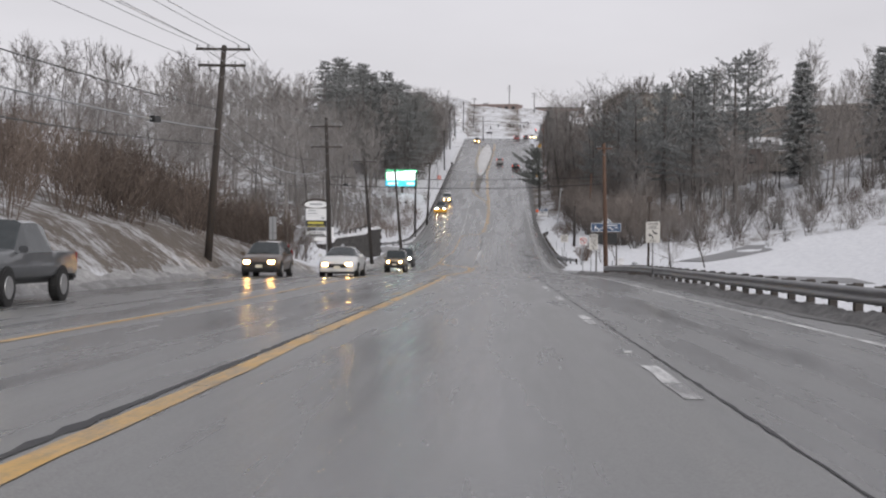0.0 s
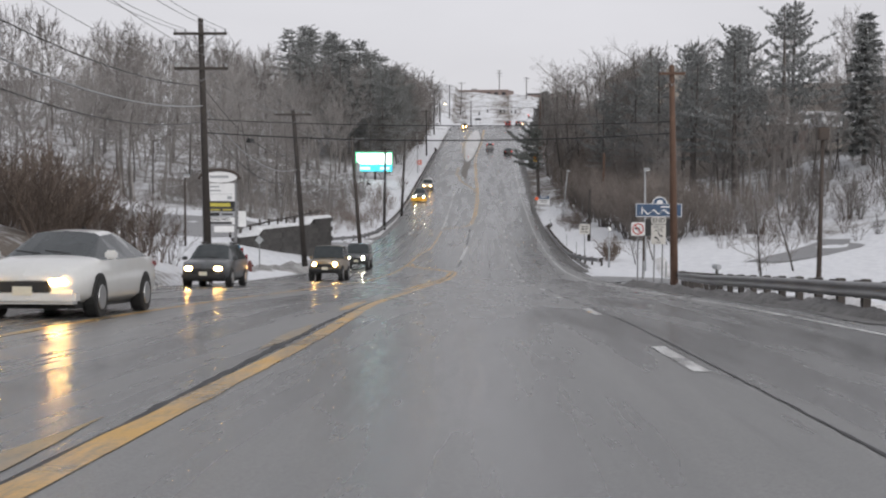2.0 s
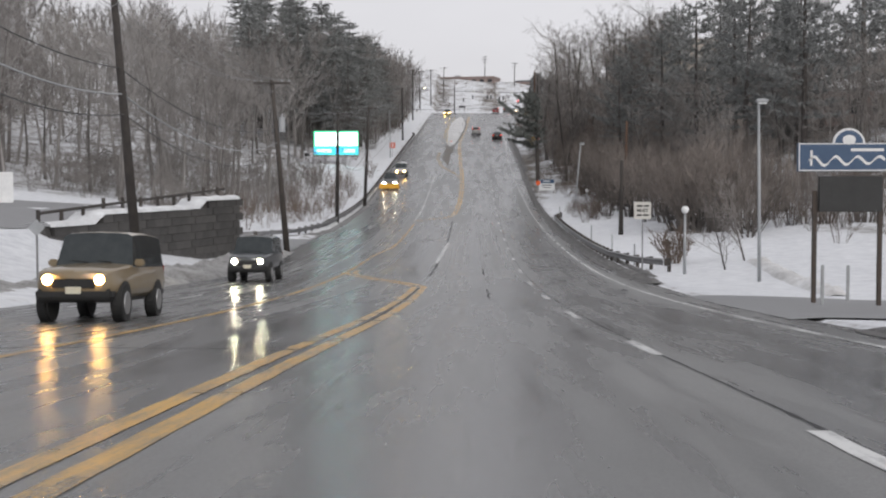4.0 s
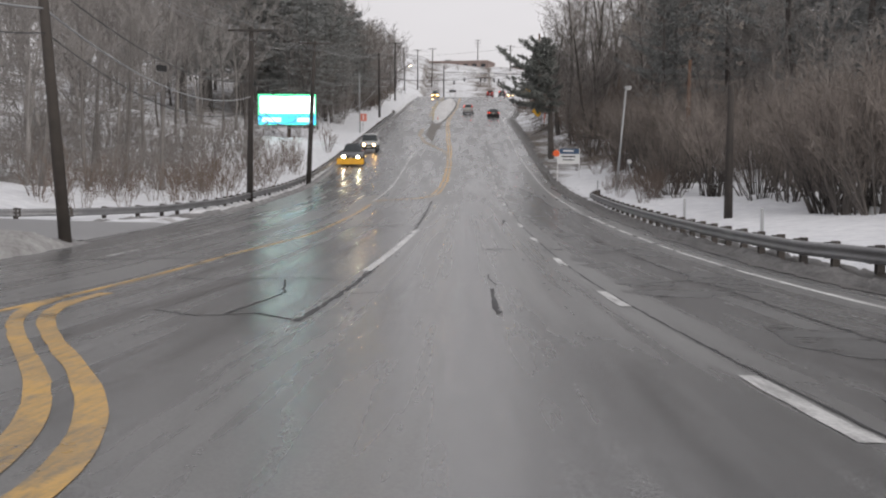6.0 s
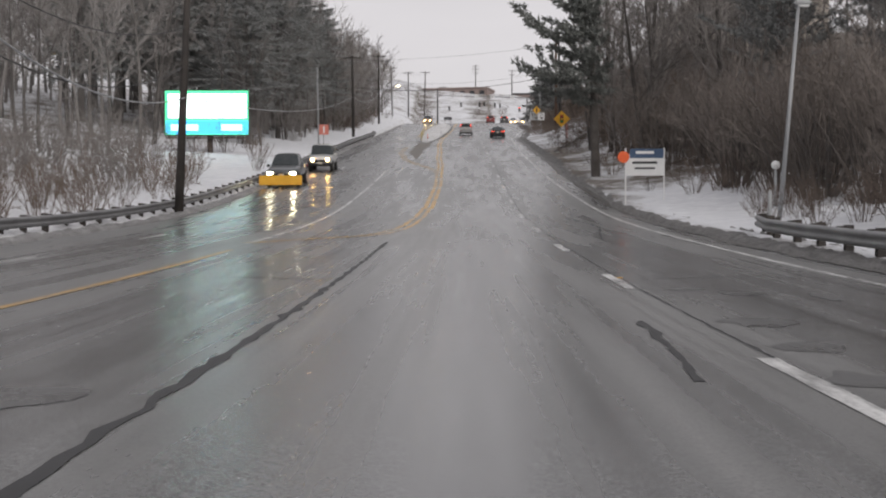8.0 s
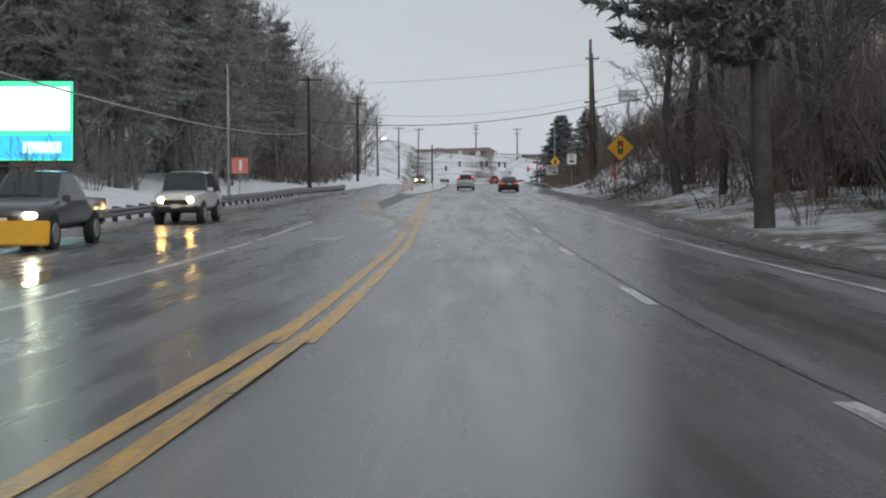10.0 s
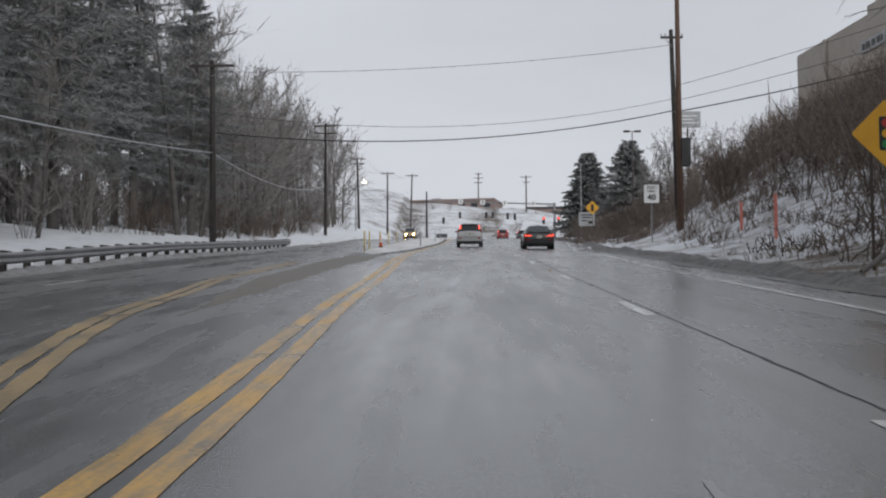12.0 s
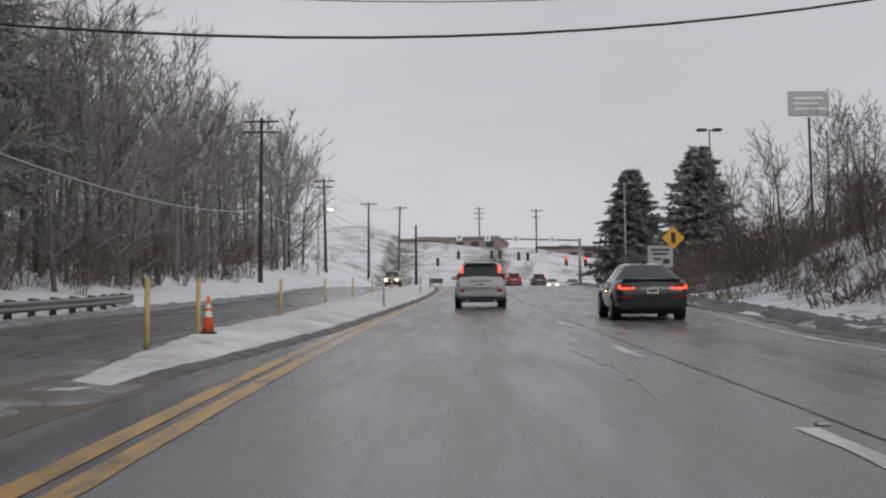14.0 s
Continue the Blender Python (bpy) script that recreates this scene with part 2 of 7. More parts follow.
M_SIGNYEL = surface("yellow_sign_sheet", (0.68, 0.34, 0.015), (0.82, 0.44, 0.03), 0.35, 1.5, 12, 0)
M_ORANGE = surface("orange_cone_plastic", (0.75, 0.1, 0.02), (0.9, 0.16, 0.04), 0.45, 3, 15, 0)
M_BLUE = surface("slate_blue_sign_paint", (0.035, 0.07, 0.135), (0.055, 0.1, 0.18), 0.4, 2, 12, 0)
M_GREEN = surface("green_ink", (0.02, 0.2, 0.06), (0.03, 0.28, 0.09), 0.4, 2, 15, 0)
M_BRICK = surface("brown_brick", (0.2, 0.15, 0.135), (0.32, 0.255, 0.235), 0.85, 0.6, 4, 0.3, 0.01)
M_TAN = surface("tan_block_wall", (0.36, 0.32, 0.28), (0.5, 0.46, 0.41), 0.85, 0.5, 4, 0.3, 0.01)
M_DARKROOF = surface("dark_roofing", (0.04, 0.04, 0.045), (0.09, 0.09, 0.095), 0.8, 1, 8, 0.3, 0.01)


# ---- mesh helpers ----
def smooth_table(ys, zs):
    ys, zs = np.array(ys, float), np.array(zs, float)
    ms = np.gradient(zs, ys, axis=0)

    def at(q):
        q = np.clip(np.asarray(q, float), ys[0], ys[-1])
        i = np.clip(np.searchsorted(ys, q) - 1, 0, len(ys) - 2)
        h = ys[i + 1] - ys[i]
        t = (q - ys[i]) / h
        if zs.ndim > 1:
            h, t = h[..., None], t[..., None]
        return (2 * t**3 - 3 * t**2 + 1) * zs[i] + (t**3 - 2 * t**2 + t) * h * ms[i] + (3 * t**2 - 2 * t**3) * zs[i + 1] + (t**3 - t**2) * h * ms[i + 1]
    return at


def mesh_of(name, verts, faces, material=None, smooth=False):
    me = bpy.data.meshes.new(name)
    me.from_pydata([tuple(map(float, v)) for v in verts], [], faces)
    if material is not None:
        for mm in (material if isinstance(material, (list, tuple)) else [material]):
            me.materials.append(mm)
    if smooth:
        me.polygons.foreach_set("use_smooth", [True] * len(me.polygons))
    me.update()
    return me


def thing(name, x, y, z, rz=0.0, label="", category="", group="", kind=""):
    """An empty at a thing's base that its parts hang under."""
    ob = new(name)
    ob.matrix_basis = pose(x, y, z, 0, 0, rz)
    ob.empty_display_size = 0.2
    return tagged(ob, label, category, group, kind)


def part(name, bm, material, parent, label="", m=None, smooth=False):
    me = bpy.data.meshes.new(name)
    bm.to_mesh(me)
    bm.free()
    me.materials.append(material)
    if smooth:
        me.polygons.foreach_set("use_smooth", [True] * len(me.polygons))
    ob = new(name, me)
    ob.parent = parent
    if m is not None:
        ob.matrix_basis = m
    return tagged(ob, label)


def piece(name, me, parent, m=None, label=""):
    ob = new(name, me)
    ob.parent = parent
    if m is not None:
        ob.matrix_basis = m
    return tagged(ob, label)


def box(sx, sy, sz, x=0.0, y=0.0, z=0.0, bevel=0.0, turn=None, bm=None):
    """A box centred in x and y that stands on z."""
    b = bm or bmesh.new()
    m = Matrix.Translation((x, y, z + sz / 2))
    if turn is not None:
        m = m @ turn
    r = bmesh.ops.create_cube(b, size=1.0, matrix=m @ Matrix.Diagonal((sx, sy, sz, 1)))
    if bevel:
        es = list({e for v in r["verts"] for e in v.link_edges})
        bmesh.ops.bevel(b, geom=es, offset=bevel, segments=2, affect="EDGES")
    return b


def rod(r0, r1, a, b_, sides=10, bm=None):
    """A tapered rod from a to b_."""
    b = bm or bmesh.new()
    a, b_ = Vector(a), Vector(b_)
    d = b_ - a
    m = Matrix.Translation((a + b_) / 2) @ d.to_track_quat("Z", "Y").to_matrix().to_4x4()
    bmesh.ops.create_cone(b, cap_ends=True, segments=sides, radius1=r0, radius2=r1, depth=d.length, matrix=m)
    return b


def tube(verts, faces, pts, radii, sides=3):
    """Adds a tube along points to the lists."""
    base = len(verts)
    pts = np.asarray(pts, float)
    n = len(pts)
    for k in range(n):
        d = pts[min(k + 1, n - 1)] - pts[max(k - 1, 0)]
        d = d / (np.linalg.norm(d) + 1e-9)
        u = np.cross(d, (0.31, 0.17, 0.93) if abs(d[2]) < 0.9 else (1, 0, 0))
        u /= np.linalg.norm(u) + 1e-9
        v = np.cross(d, u)
        for s in range(sides):
            a = 2 * math.pi * s / sides
            verts.append(pts[k] + radii[k] * (math.cos(a) * u + math.sin(a) * v))
    for k in range(n - 1):
        for s in range(sides):
            s2 = (s + 1) % sides
            faces.append((base + k * sides + s, base + k * sides + s2, base + (k + 1) * sides + s2, base + (k + 1) * sides + s))


def spike(verts, faces, a, b_, r):
    """A twig: a three-sided spike from a to b_."""
    base = len(verts)
    a, b_ = np.asarray(a, float), np.asarray(b_, float)
    d = b_ - a
    d = d / (np.linalg.norm(d) + 1e-9)
    u = np.cross(d, (0.31, 0.17, 0.93) if abs(d[2]) < 0.9 else (1, 0, 0))
    u /= np.linalg.norm(u) + 1e-9
    v = np.cross(d, u)
    for s in range(3):
        t = 2 * math.pi * s / 3
        verts.append(a + r * (math.cos(t) * u + math.sin(t) * v))
    verts.append(b_)
    faces += [(base, base + 1, base + 3), (base + 1, base + 2, base + 3), (base + 2, base, base + 3)]


# ---- the lie of the land ----
ROAD_Y = [-300, -100, -40, 0, 20.9, 41.8, 62.3, 88, 114.4, 125.5, 136.7, 147.9, 159, 170.2, 199, 227.9, 239.5, 251, 262.7, 274, 285.7, 297.3, 308.8, 340, 356, 372, 412, 440, 470, 500, 530, 900]
ROAD_Z = [17, 5.9, 2.4, 0, -1.23, -2.42, -3.58, -5.3, -7.02, -7.61, -8.05, -8.32, -8.43, -8.41, -7.96, -6.8, -5.91, -4.93, -3.84, -2.79, -1.71, -0.64, 0.46, 3.22, 4.66, 6.12, 9.9, 12.4, 14.6, 16, 16.5, 17]
road_z = smooth_table(ROAD_Y, ROAD_Z)
LEFT_EDGE, RIGHT_EDGE = -14.3, 4.6
def widen(y):
    """Extra pavement on the right towards the junction."""
    p, q = np.clip((np.asarray(y, float) - 330) / 24, 0, 1), np.clip((np.asarray(y, float) - 348) / 40, 0, 1)
    return 1.5 * p * p * (3 - 2 * p) + 2.1 * q * q * (3 - 2 * q)


RIGHT_X = np.array([4.6, 9, 16, 22, 30, 70, 200, 600])
RIGHT_H = smooth_table([-300, 0, 60, 100, 150, 190, 230, 260, 290, 330, 360, 400, 440, 470, 500, 900], [
    [-.1, -1.2, -2, -2, -2, 2, 20, 40], [-.1, -1.2, -2, -2.3, -2.5, 2, 22, 40], [-.1, -1.2, -2.3, -2.5, -2.5, 3, 22, 40], [0, -.4, -1, -1.1, -1.2, 4, 22, 40],
    [0, .1, .6, .7, .8, 6, 25, 40], [.1, .4, .8, 1.2, 2.5, 11, 28, 40], [.2, .6, 1.0, 2.0, 4, 13, 28, 40], [.2, .7, 1.0, 2.5, 4.5, 13, 26, 38],
    [.1, .8, 2.0, 4.5, 7.5, 14, 24, 36], [.1, 1.2, 5.2, 8.4, 10.8, 16, 23, 34], [.1, 1.0, 5.0, 8.4, 10.8, 15, 21, 30], [.1, .2, 2.0, 4.6, 7, 11, 16, 26],
    [.1, .1, .4, 1.6, 3, 6, 10, 20], [0, .1, .2, .3, .4, 2, 6, 14], [0, .1, .2, .3, .4, 2, 6, 14], [0, .1, .2, .3, .4, 2, 6, 14]])
LEFT_X = np.array([-600, -200, -60, -30, -21, -17, -14.3])
LEFT_H = smooth_table([-300, 0, 40, 70, 95, 115, 132, 142, 150, 160, 167, 180, 196, 230, 272, 330, 400, 450, 500, 900], [
    [40, 20, 10, 6, 3.7, 2.2, .1], [40, 20, 10, 6, 3.7, 2.2, .1], [40, 20, 10, 6, 3.7, 2.2, .1], [40, 20, 8, 5, 3.5, 2.0, .2], [40, 20, 4, 3, 2.2, 1.3, .1],
    [40, 22, 2, 1.0, .9, .4, .05], [40, 22, 2.2, 2.2, 1.7, .5, 0], [40, 22, 2.6, 2.6, 1.9, .3, 0], [40, 22, 2.9, 2.9, 1.5, .2, 0], [40, 23, 3, 2.9, 1.0, .1, 0],
    [40, 23, 2.9, 2.7, .5, .1, 0], [40, 24, 3.0, 2.5, .2, .1, .05], [40, 25, 4.4, 1.6, .1, .15, .08], [40, 26, 4.5, 0, -.4, .2, .1], [40, 26, 6, 1.5, .8, .5, .3],
    [40, 24, 7, 2, 1, .6, .3], [36, 18, 6, 3, 1.2, .5, .2], [30, 14, 7, 5, 3, 1.5, .4], [26, 12, 7, 5, 3.5, 2, .6], [26, 12, 7, 5, 3.5, 2, .6]])


def far_rise(x, y):
    t = np.clip((y - 492) / 90, 0, 1)
    lift = np.interp(x, [-200, -40, -12, 5, 30, 80, 200], [11, 12.5, 16.2, 14.5, 10, 7, 6])
    return t * t * (3 - 2 * t) * lift


def land(x, y):
    """The ground's height at arrays x, y."""
    x, y = np.atleast_1d(np.asarray(x, float)), np.atleast_1d(np.asarray(y, float))
    z = road_z(y)
    right, left = RIGHT_H(y), LEFT_H(y)
    h = np.zeros_like(z)
    x = np.where(x > RIGHT_EDGE, np.maximum(x - widen(y) * np.clip((40 - x) / 20, 0, 1), RIGHT_EDGE), x)
    for k in range(len(x)):
        if x[k] > RIGHT_EDGE:
            xr = x[k] if x[k] > 10 else 4.6 + 5.4 * ((x[k] - 4.6) / 5.4) ** 2     # flat verge, then the bank
            h[k] = np.interp(xr, RIGHT_X, right[k])
        elif x[k] < LEFT_EDGE:
            h[k] = np.interp(x[k], LEFT_X, left[k])
        else:
            h[k] = -0.12
    return z + h + far_rise(x, y)


def land_at(x, y):
    return float(land(x, y)[0])


def ground_sheet():
    xs = sorted(set([round(v, 2) for v in np.r_[np.arange(-40, -14, 1.0), np.array([-14.3, -14.29, -8, -2, 4.59, 4.6]), np.arange(5, 34, 1.0), np.arange(34, 90, 4), -np.arange(40, 100, 4), np.geomspace(92, 1500, 14), -np.geomspace(102, 1500, 14)]]))
    ys = sorted(set([round(v, 2) for v in np.r_[np.arange(-30, 480, 2.0), np.arange(480, 640, 5), -np.geomspace(36, 900, 14), np.geomspace(645, 2500, 14)]]))
    gx, gy = np.meshgrid(xs, ys)
    fx, fy = gx.ravel(), gy.ravel()
    z = land(fx, fy)
    out = np.maximum(fx - RIGHT_EDGE, LEFT_EDGE - fx)
    for k in range(len(z)):
        if out[k] > 0.8:
            a = min(1.0, out[k] / 10)
            lot = (-76 < fx[k] < -18 and 140 < fy[k] < 194) or (4 < fx[k] < 66 and 106 < fy[k] < 158)
            a *= 0.12 if lot else 1.0
            z[k] += a * (0.5 * noise.noise(Vector((fx[k] * 0.12, fy[k] * 0.12, 3))) + 0.25 * noise.noise(Vector((fx[k] * 0.45, fy[k] * 0.45, 7))))
    nx = len(xs)
    faces = [(r * nx + c, r * nx + c + 1, (r + 1) * nx + c + 1, (r + 1) * nx + c) for r in range(len(ys) - 1) for c in range(nx - 1)]
    me = mesh_of("ground", np.c_[fx, fy, z], faces, M_GROUND, True)
    litter = np.zeros(len(z))
    # bare litter under the woods and brush, deep snow on the open lots
    wood_l = np.clip((-fx - 20) / 10, 0, 1) * np.clip((fy - 196) / 14, 0, 1) * np.clip((470 - fy) / 40, 0, 1)
    wood_r = np.clip((fx - 13) / 8, 0, 1) * np.clip((fy - 158) / 8, 0, 1) * np.clip((480 - fy) / 40, 0, 1)
    bank_l = np.clip((-fx - 14) / 2, 0, 1) * np.clip((104 - fy) / 14, 0, 1)
    bank_r = np.clip((fx - 6.2) / 3.5, 0, 1) * np.clip((fy - 232) / 15, 0, 1) * np.clip((430 - fy) / 40, 0, 1)
    edge_l = np.clip((-fx - 15) / 2, 0, 1) * np.clip((fx + 26) / 4, 0, 1) * np.clip((fy - 184) / 8, 0, 1) * np.clip((262 - fy) / 10, 0, 1)
    litter += 0.38 * wood_l + 0.27 * wood_r + 0.5 * bank_l + 0.42 * bank_r + 0.2 * edge_l
    verge = np.clip(1 - np.abs(out - 0.4) / 1.4, 0, 1) + 0.8 * np.clip((fx - 4.6) / 1, 0, 1) * np.clip((11 - fx) / 3, 0, 1) * np.clip((fy - 225) / 15, 0, 1) * np.clip((330 - fy) / 20, 0, 1)
    grassy = np.clip((fx - 4.6) / 0.5, 0, 1) * np.clip((10 - fx) / 3, 0, 1) * np.clip((fy - 240) / 10, 0, 1) * np.clip((306 - fy) / 10, 0, 1)
    litter += 0.35 * verge * (fy < 480) + 0.17 * grassy
    litter += 0.54 * np.clip((fy - 488) / 20, 0, 1)
    litter -= 0.25 * (1 - np.clip(wood_l + wood_r + bank_l + bank_r + verge, 0, 1))
    patchy = np.clip((fx - 5.3 - widen(fy)) / 1, 0, 1) * np.clip((15 - fx) / 3, 0, 1) * np.clip((fy - 246) / 10, 0, 1) * np.clip((400 - fy) / 15, 0, 1)
    litter += (np.where(fy < 300, 0.42, 0.31) - litter) * patchy
    at = me.attributes.new("litter", "FLOAT", "POINT")
    at.data.foreach_set("value", litter)
    return tagged(new("ground", me), "old patchy snow over leaf litter on rolling ground", "ground", kind="structure")


def strip(name, x0, x1, y0, y1, dz, material, step=2.0, thick=0.0):
    """A band that follows the road, between two x, which may be functions of y."""
    ys = np.linspace(y0, y1, max(2, int(abs(y1 - y0) / step) + 1))
    fa = x0 if callable(x0) else (lambda q: x0)
    fb = x1 if callable(x1) else (lambda q: x1)
    v, f = [], []
    for k, y in enumerate(ys):
        z = float(road_z(y)) + dz
        v += [(fa(y), y, z), (fb(y), y, z)]
        if k:
            f.append((2 * k - 2, 2 * k - 1, 2 * k + 1, 2 * k))
    return mesh_of(name, v, f, material)


ground_sheet()
road = tagged(new("road", strip("road", LEFT_EDGE, lambda y: RIGHT_EDGE + float(widen(y)), -300, 900, 0.0, M_ROAD, 2.0)), "wet grey asphalt road of five lanes", "road", kind="structure")


# ---- road markings ----
def marking(x0, x1, y0, y1, material, label, dz=0.006, step=1.5):
    return tagged(new("road_marking", strip("road_marking", x0, x1, y0, y1, dz, material, step)), label, "road marking", kind="structure")


def worn(x, w, seed, amp=0.02):
    """Left and right edges, slightly ragged, of a painted line of width w about x (a number or a function of y)."""
    f = x if callable(x) else (lambda y: x)
    return (lambda y: f(y) - w / 2 + amp * noise.noise(Vector((seed, y * 0.9, 0))), lambda y: f(y) + w / 2 + amp * noise.noise(Vector((seed + 9, y * 0.9, 0))))


def ease(y, y0, y1):
    t = min(1, max(0, (y - y0) / (y1 - y0)))
    return t * t * (3 - 2 * t)


DASHES = [-24, -12.5, -1, 10.4, 21.8, 33, 43.6, 54, 65.5, 77.5, 88.5] + [99.5 + 11.05 * k for k in range(13)] + [243.7, 255.2, 267.2, 279.7, 291.8, 303.7, 315.2, 327.1] + [339.1 + 12 * k for k in range(9)]
for k, y in enumerate(DASHES):
    a, b = worn(0.08 if y < 110 else (-0.07 if y < 200 else (0.0 if y < 295 else -0.14 + 1.1 * ease(y, 336, 400))), 0.16, k, 0.03)
    marking(a, b, y, y + 3.2, M_WHITE_LINE, "worn white lane dash", step=0.35)
for k, y in enumerate(list(np.arange(-34.0, 320, 12.0))):
    a, b = worn(-11.1, 0.12, 50 + k)
    marking(a, b, y, y + 3.2, M_WHITE_LINE, "worn white lane dash of the oncoming side", step=0.6)
a, b = worn(lambda y: 3.45 - 0.35 * ease(y, 225, 262) + 0.5 * ease(y, 300, 330) + float(widen(y)), 0.13, 3, 0.04)
marking(a, b, -60, 460, M_WHITE_LINE, "worn white edge line", step=1.0)
a, b = worn(lambda y: -13.75 - 1.4 * ease(y, 80, 105), 0.15, 63, 0.05)
marking(a, b, -40, 108, M_WHITE_LINE, "worn pale edge line of the oncoming side", step=0.8)
# double yellow beside the camera's lane, which swings over to the left of the turning lane
def near_yellow(y):
    return -3.97 - 0.08 * ease(y, 10, 20) - 0.4 * ease(y, 56, 74) + 0.34 * ease(y, 95, 122) - 3.75 * ease(y, 130.4, 144.8)
a, b = worn(near_yellow, 0.22, 11, 0.025)
marking(a, b, -60, 146, M_YELLOW, "worn double yellow line", step=0.4)
for y0, y1, mm in [(-60, -22, M_YELLOW), (-14, -6, M_FADED), (25, 28.5, M_FADED), (35, 39.6, M_FADED), (45.5, 50.4, M_FADED), (56, 61.5, M_FADED), (66, 73.4, M_YELLOW), (86, 146, M_YELLOW)]:     # its partner has worn off in places
    half = lambda y, y0=y0, y1=y1: 0.1 * min(ease(y, y0, y0 + 2.2), 1 - ease(y, y1 - 1.8, y1)) + 0.003
    fray = lambda y, sd: 0.03 * noise.noise(Vector((sd, y * 1.4, 0)))
    marking(lambda y: near_yellow(y) - 0.36 - half(y) + fray(y, 12), lambda y: near_yellow(y) - 0.36 + half(y) + fray(y, 15), y0, y1, mm, "badly worn half of the double yellow line", step=0.3)
a, b = worn(lambda y: -7.75 - 0.5 * ease(y, 20, 90) + 0.7 * ease(y, 157, 173), 0.15, 17)
marking(a, b, -60, 200, M_YELLOW, "worn yellow line of the turning lane", step=0.8)
a, b = worn(lambda y: -4.27 + 0.011 * (y - 155), 0.19, 21, 0.04)
marking(a, b, 152.6, 174.4, M_WHITE_LINE, "worn white turning lane line", step=0.5)
# gore: a yellow line across, then double yellow up the hill
gore_pts = [(-7.7, 203.2), (-6.9, 205.0), (-6.0, 206.3), (-5.2, 207.4), (-4.7, 209), (-4.35, 212), (-4.15, 216), (-4.0, 222), (-3.9, 229)]
for off in (-0.15, 0.15):
    gv, gf = [], []
    for k, (gx, gy) in enumerate(gore_pts):
        (ax, ay), (bx, by) = gore_pts[max(0, k - 1)], gore_pts[min(len(gore_pts) - 1, k + 1)]
        ln = math.hypot(bx - ax, by - ay)
        nx, ny = (by - ay) / ln, -(bx - ax) / ln
        for e in (off - 0.08, off + 0.08):
            gv.append((gx + nx * e, gy + ny * e, float(road_z(gy + ny * e)) + 0.008))
        if k:
            gf.append((2 * k - 2, 2 * k - 1, 2 * k + 1, 2 * k))
    tagged(new("road_marking", mesh_of("road_marking", gv, gf, M_YELLOW)), "curved yellow gore line across the turning lane", "road marking", kind="structure")
hill_table = smooth_table([228, 238, 248, 258, 270, 282, 296, 305, 315, 333, 349, 372, 405, 440], [-3.85, -3.8, -3.76, -3.88, -3.98, -4.3, -4.47, -4.64, -4.8, -4.9, -4.72, -4.3, -3.8, -3.5])
def hill_yellow(y):
    return float(hill_table(y))
for dx in (-0.15, 0.15):
    a, b = worn(lambda y, dx=dx: hill_yellow(y) + dx, 0.19, 31 + dx)
    marking(a, b, 228, 440, M_YELLOW, "worn double yellow line", step=0.8)
def branch_yellow(y):
    return -4.02 - 3.3 * ease(y, 258.5, 285) - 0.75 * ease(y, 283, 295) - 0.25 * ease(y, 338, 365)
for dx in (-0.13, 0.13):
    mid = lambda y, dx=dx: branch_yellow(y) + dx * ease(y, 255, 266)
    fray = lambda y, sd: 0.04 * noise.noise(Vector((sd, y * 1.3, dx)))
    marking(lambda y: mid(y) - 0.01 - 0.09 * ease(y, 254, 262) + fray(y, 41), lambda y: mid(y) + 0.01 + 0.09 * ease(y, 254, 262) + fray(y, 43), 254, 307, M_FADED, "badly faded yellow line branching round the island", dz=0.0085 + 0.008 * dx, step=0.4)
    marking(lambda y: mid(y) - 0.1, lambda y: mid(y) + 0.1, 345, 430, M_FADED, "faded yellow line branching round the island", step=0.8)
a, b = worn(-7.7, 0.14, 45)
marking(a, b, 203, 264, M_WHITE_LINE, "worn white line of the turning pocket", step=0.8)
# turn arrow, worn
av, af = [], []
for (px, py) in [(-0.75, 0.2), (-0.2, -0.9), (-0.2, -0.35), (0.45, -0.35), (0.7, 0.2), (0.7, 1.3), (0.45, 1.3), (0.35, 0.4), (-0.2, 0.35), (-0.2, 0.9)]:
    av.append((-6.0 + 0.62 * px, 251.6 + 1.3 * py, float(road_z(251.6 + 1.3 * py)) + 0.006))
tagged(new("road_marking", mesh_of("road_marking", av, [(0, 1, 2, 8, 9), (2, 3, 4, 7, 8), (4, 5, 6, 7)], M_WHITE_LINE)), "worn white left-turn arrow", "road marking", kind="structure")


def crack(pts, w, seed, wander=0.07, material=None):
    """A tarred crack along points x, y."""
    out = []
    for (xa, ya), (xb, yb) in zip(pts, pts[1:]):
        n = max(2, int(math.hypot(xb - xa, yb - ya) / 0.35))
        out += [(xa + (xb - xa) * s / n, ya + (yb - ya) * s / n) for s in range(n)]
    v, f = [], []
    for k, (x, y) in enumerate(out):
        j = wander * noise.noise(Vector((seed, k * 0.6, 0)))
        ww = w * (0.35 + 0.5 * abs(noise.noise(Vector((seed + 5, k * 0.45, 0)))) * 2)
        d = out[min(k + 1, len(out) - 1)], out[max(k - 1, 0)]
        tx, ty = d[0][0] - d[1][0], d[0][1] - d[1][1]
        ln = math.hypot(tx, ty) or 1
        nx, ny = ty / ln, -tx / ln
        z = float(road_z(y)) + 0.005
        v += [(x + nx * (j - ww / 2), y + ny * (j - ww / 2), z), (x + nx * (j + ww / 2), y + ny * (j + ww / 2), z)]
        if k:
            f.append((2 * k - 2, 2 * k - 1, 2 * k + 1, 2 * k))
    return tagged(new("road_crack", mesh_of("road_crack", v, f, material or M_CRACK)), "pale sealed crack in the asphalt" if material else "dark tarred crack in the asphalt", "road crack", kind="structure")


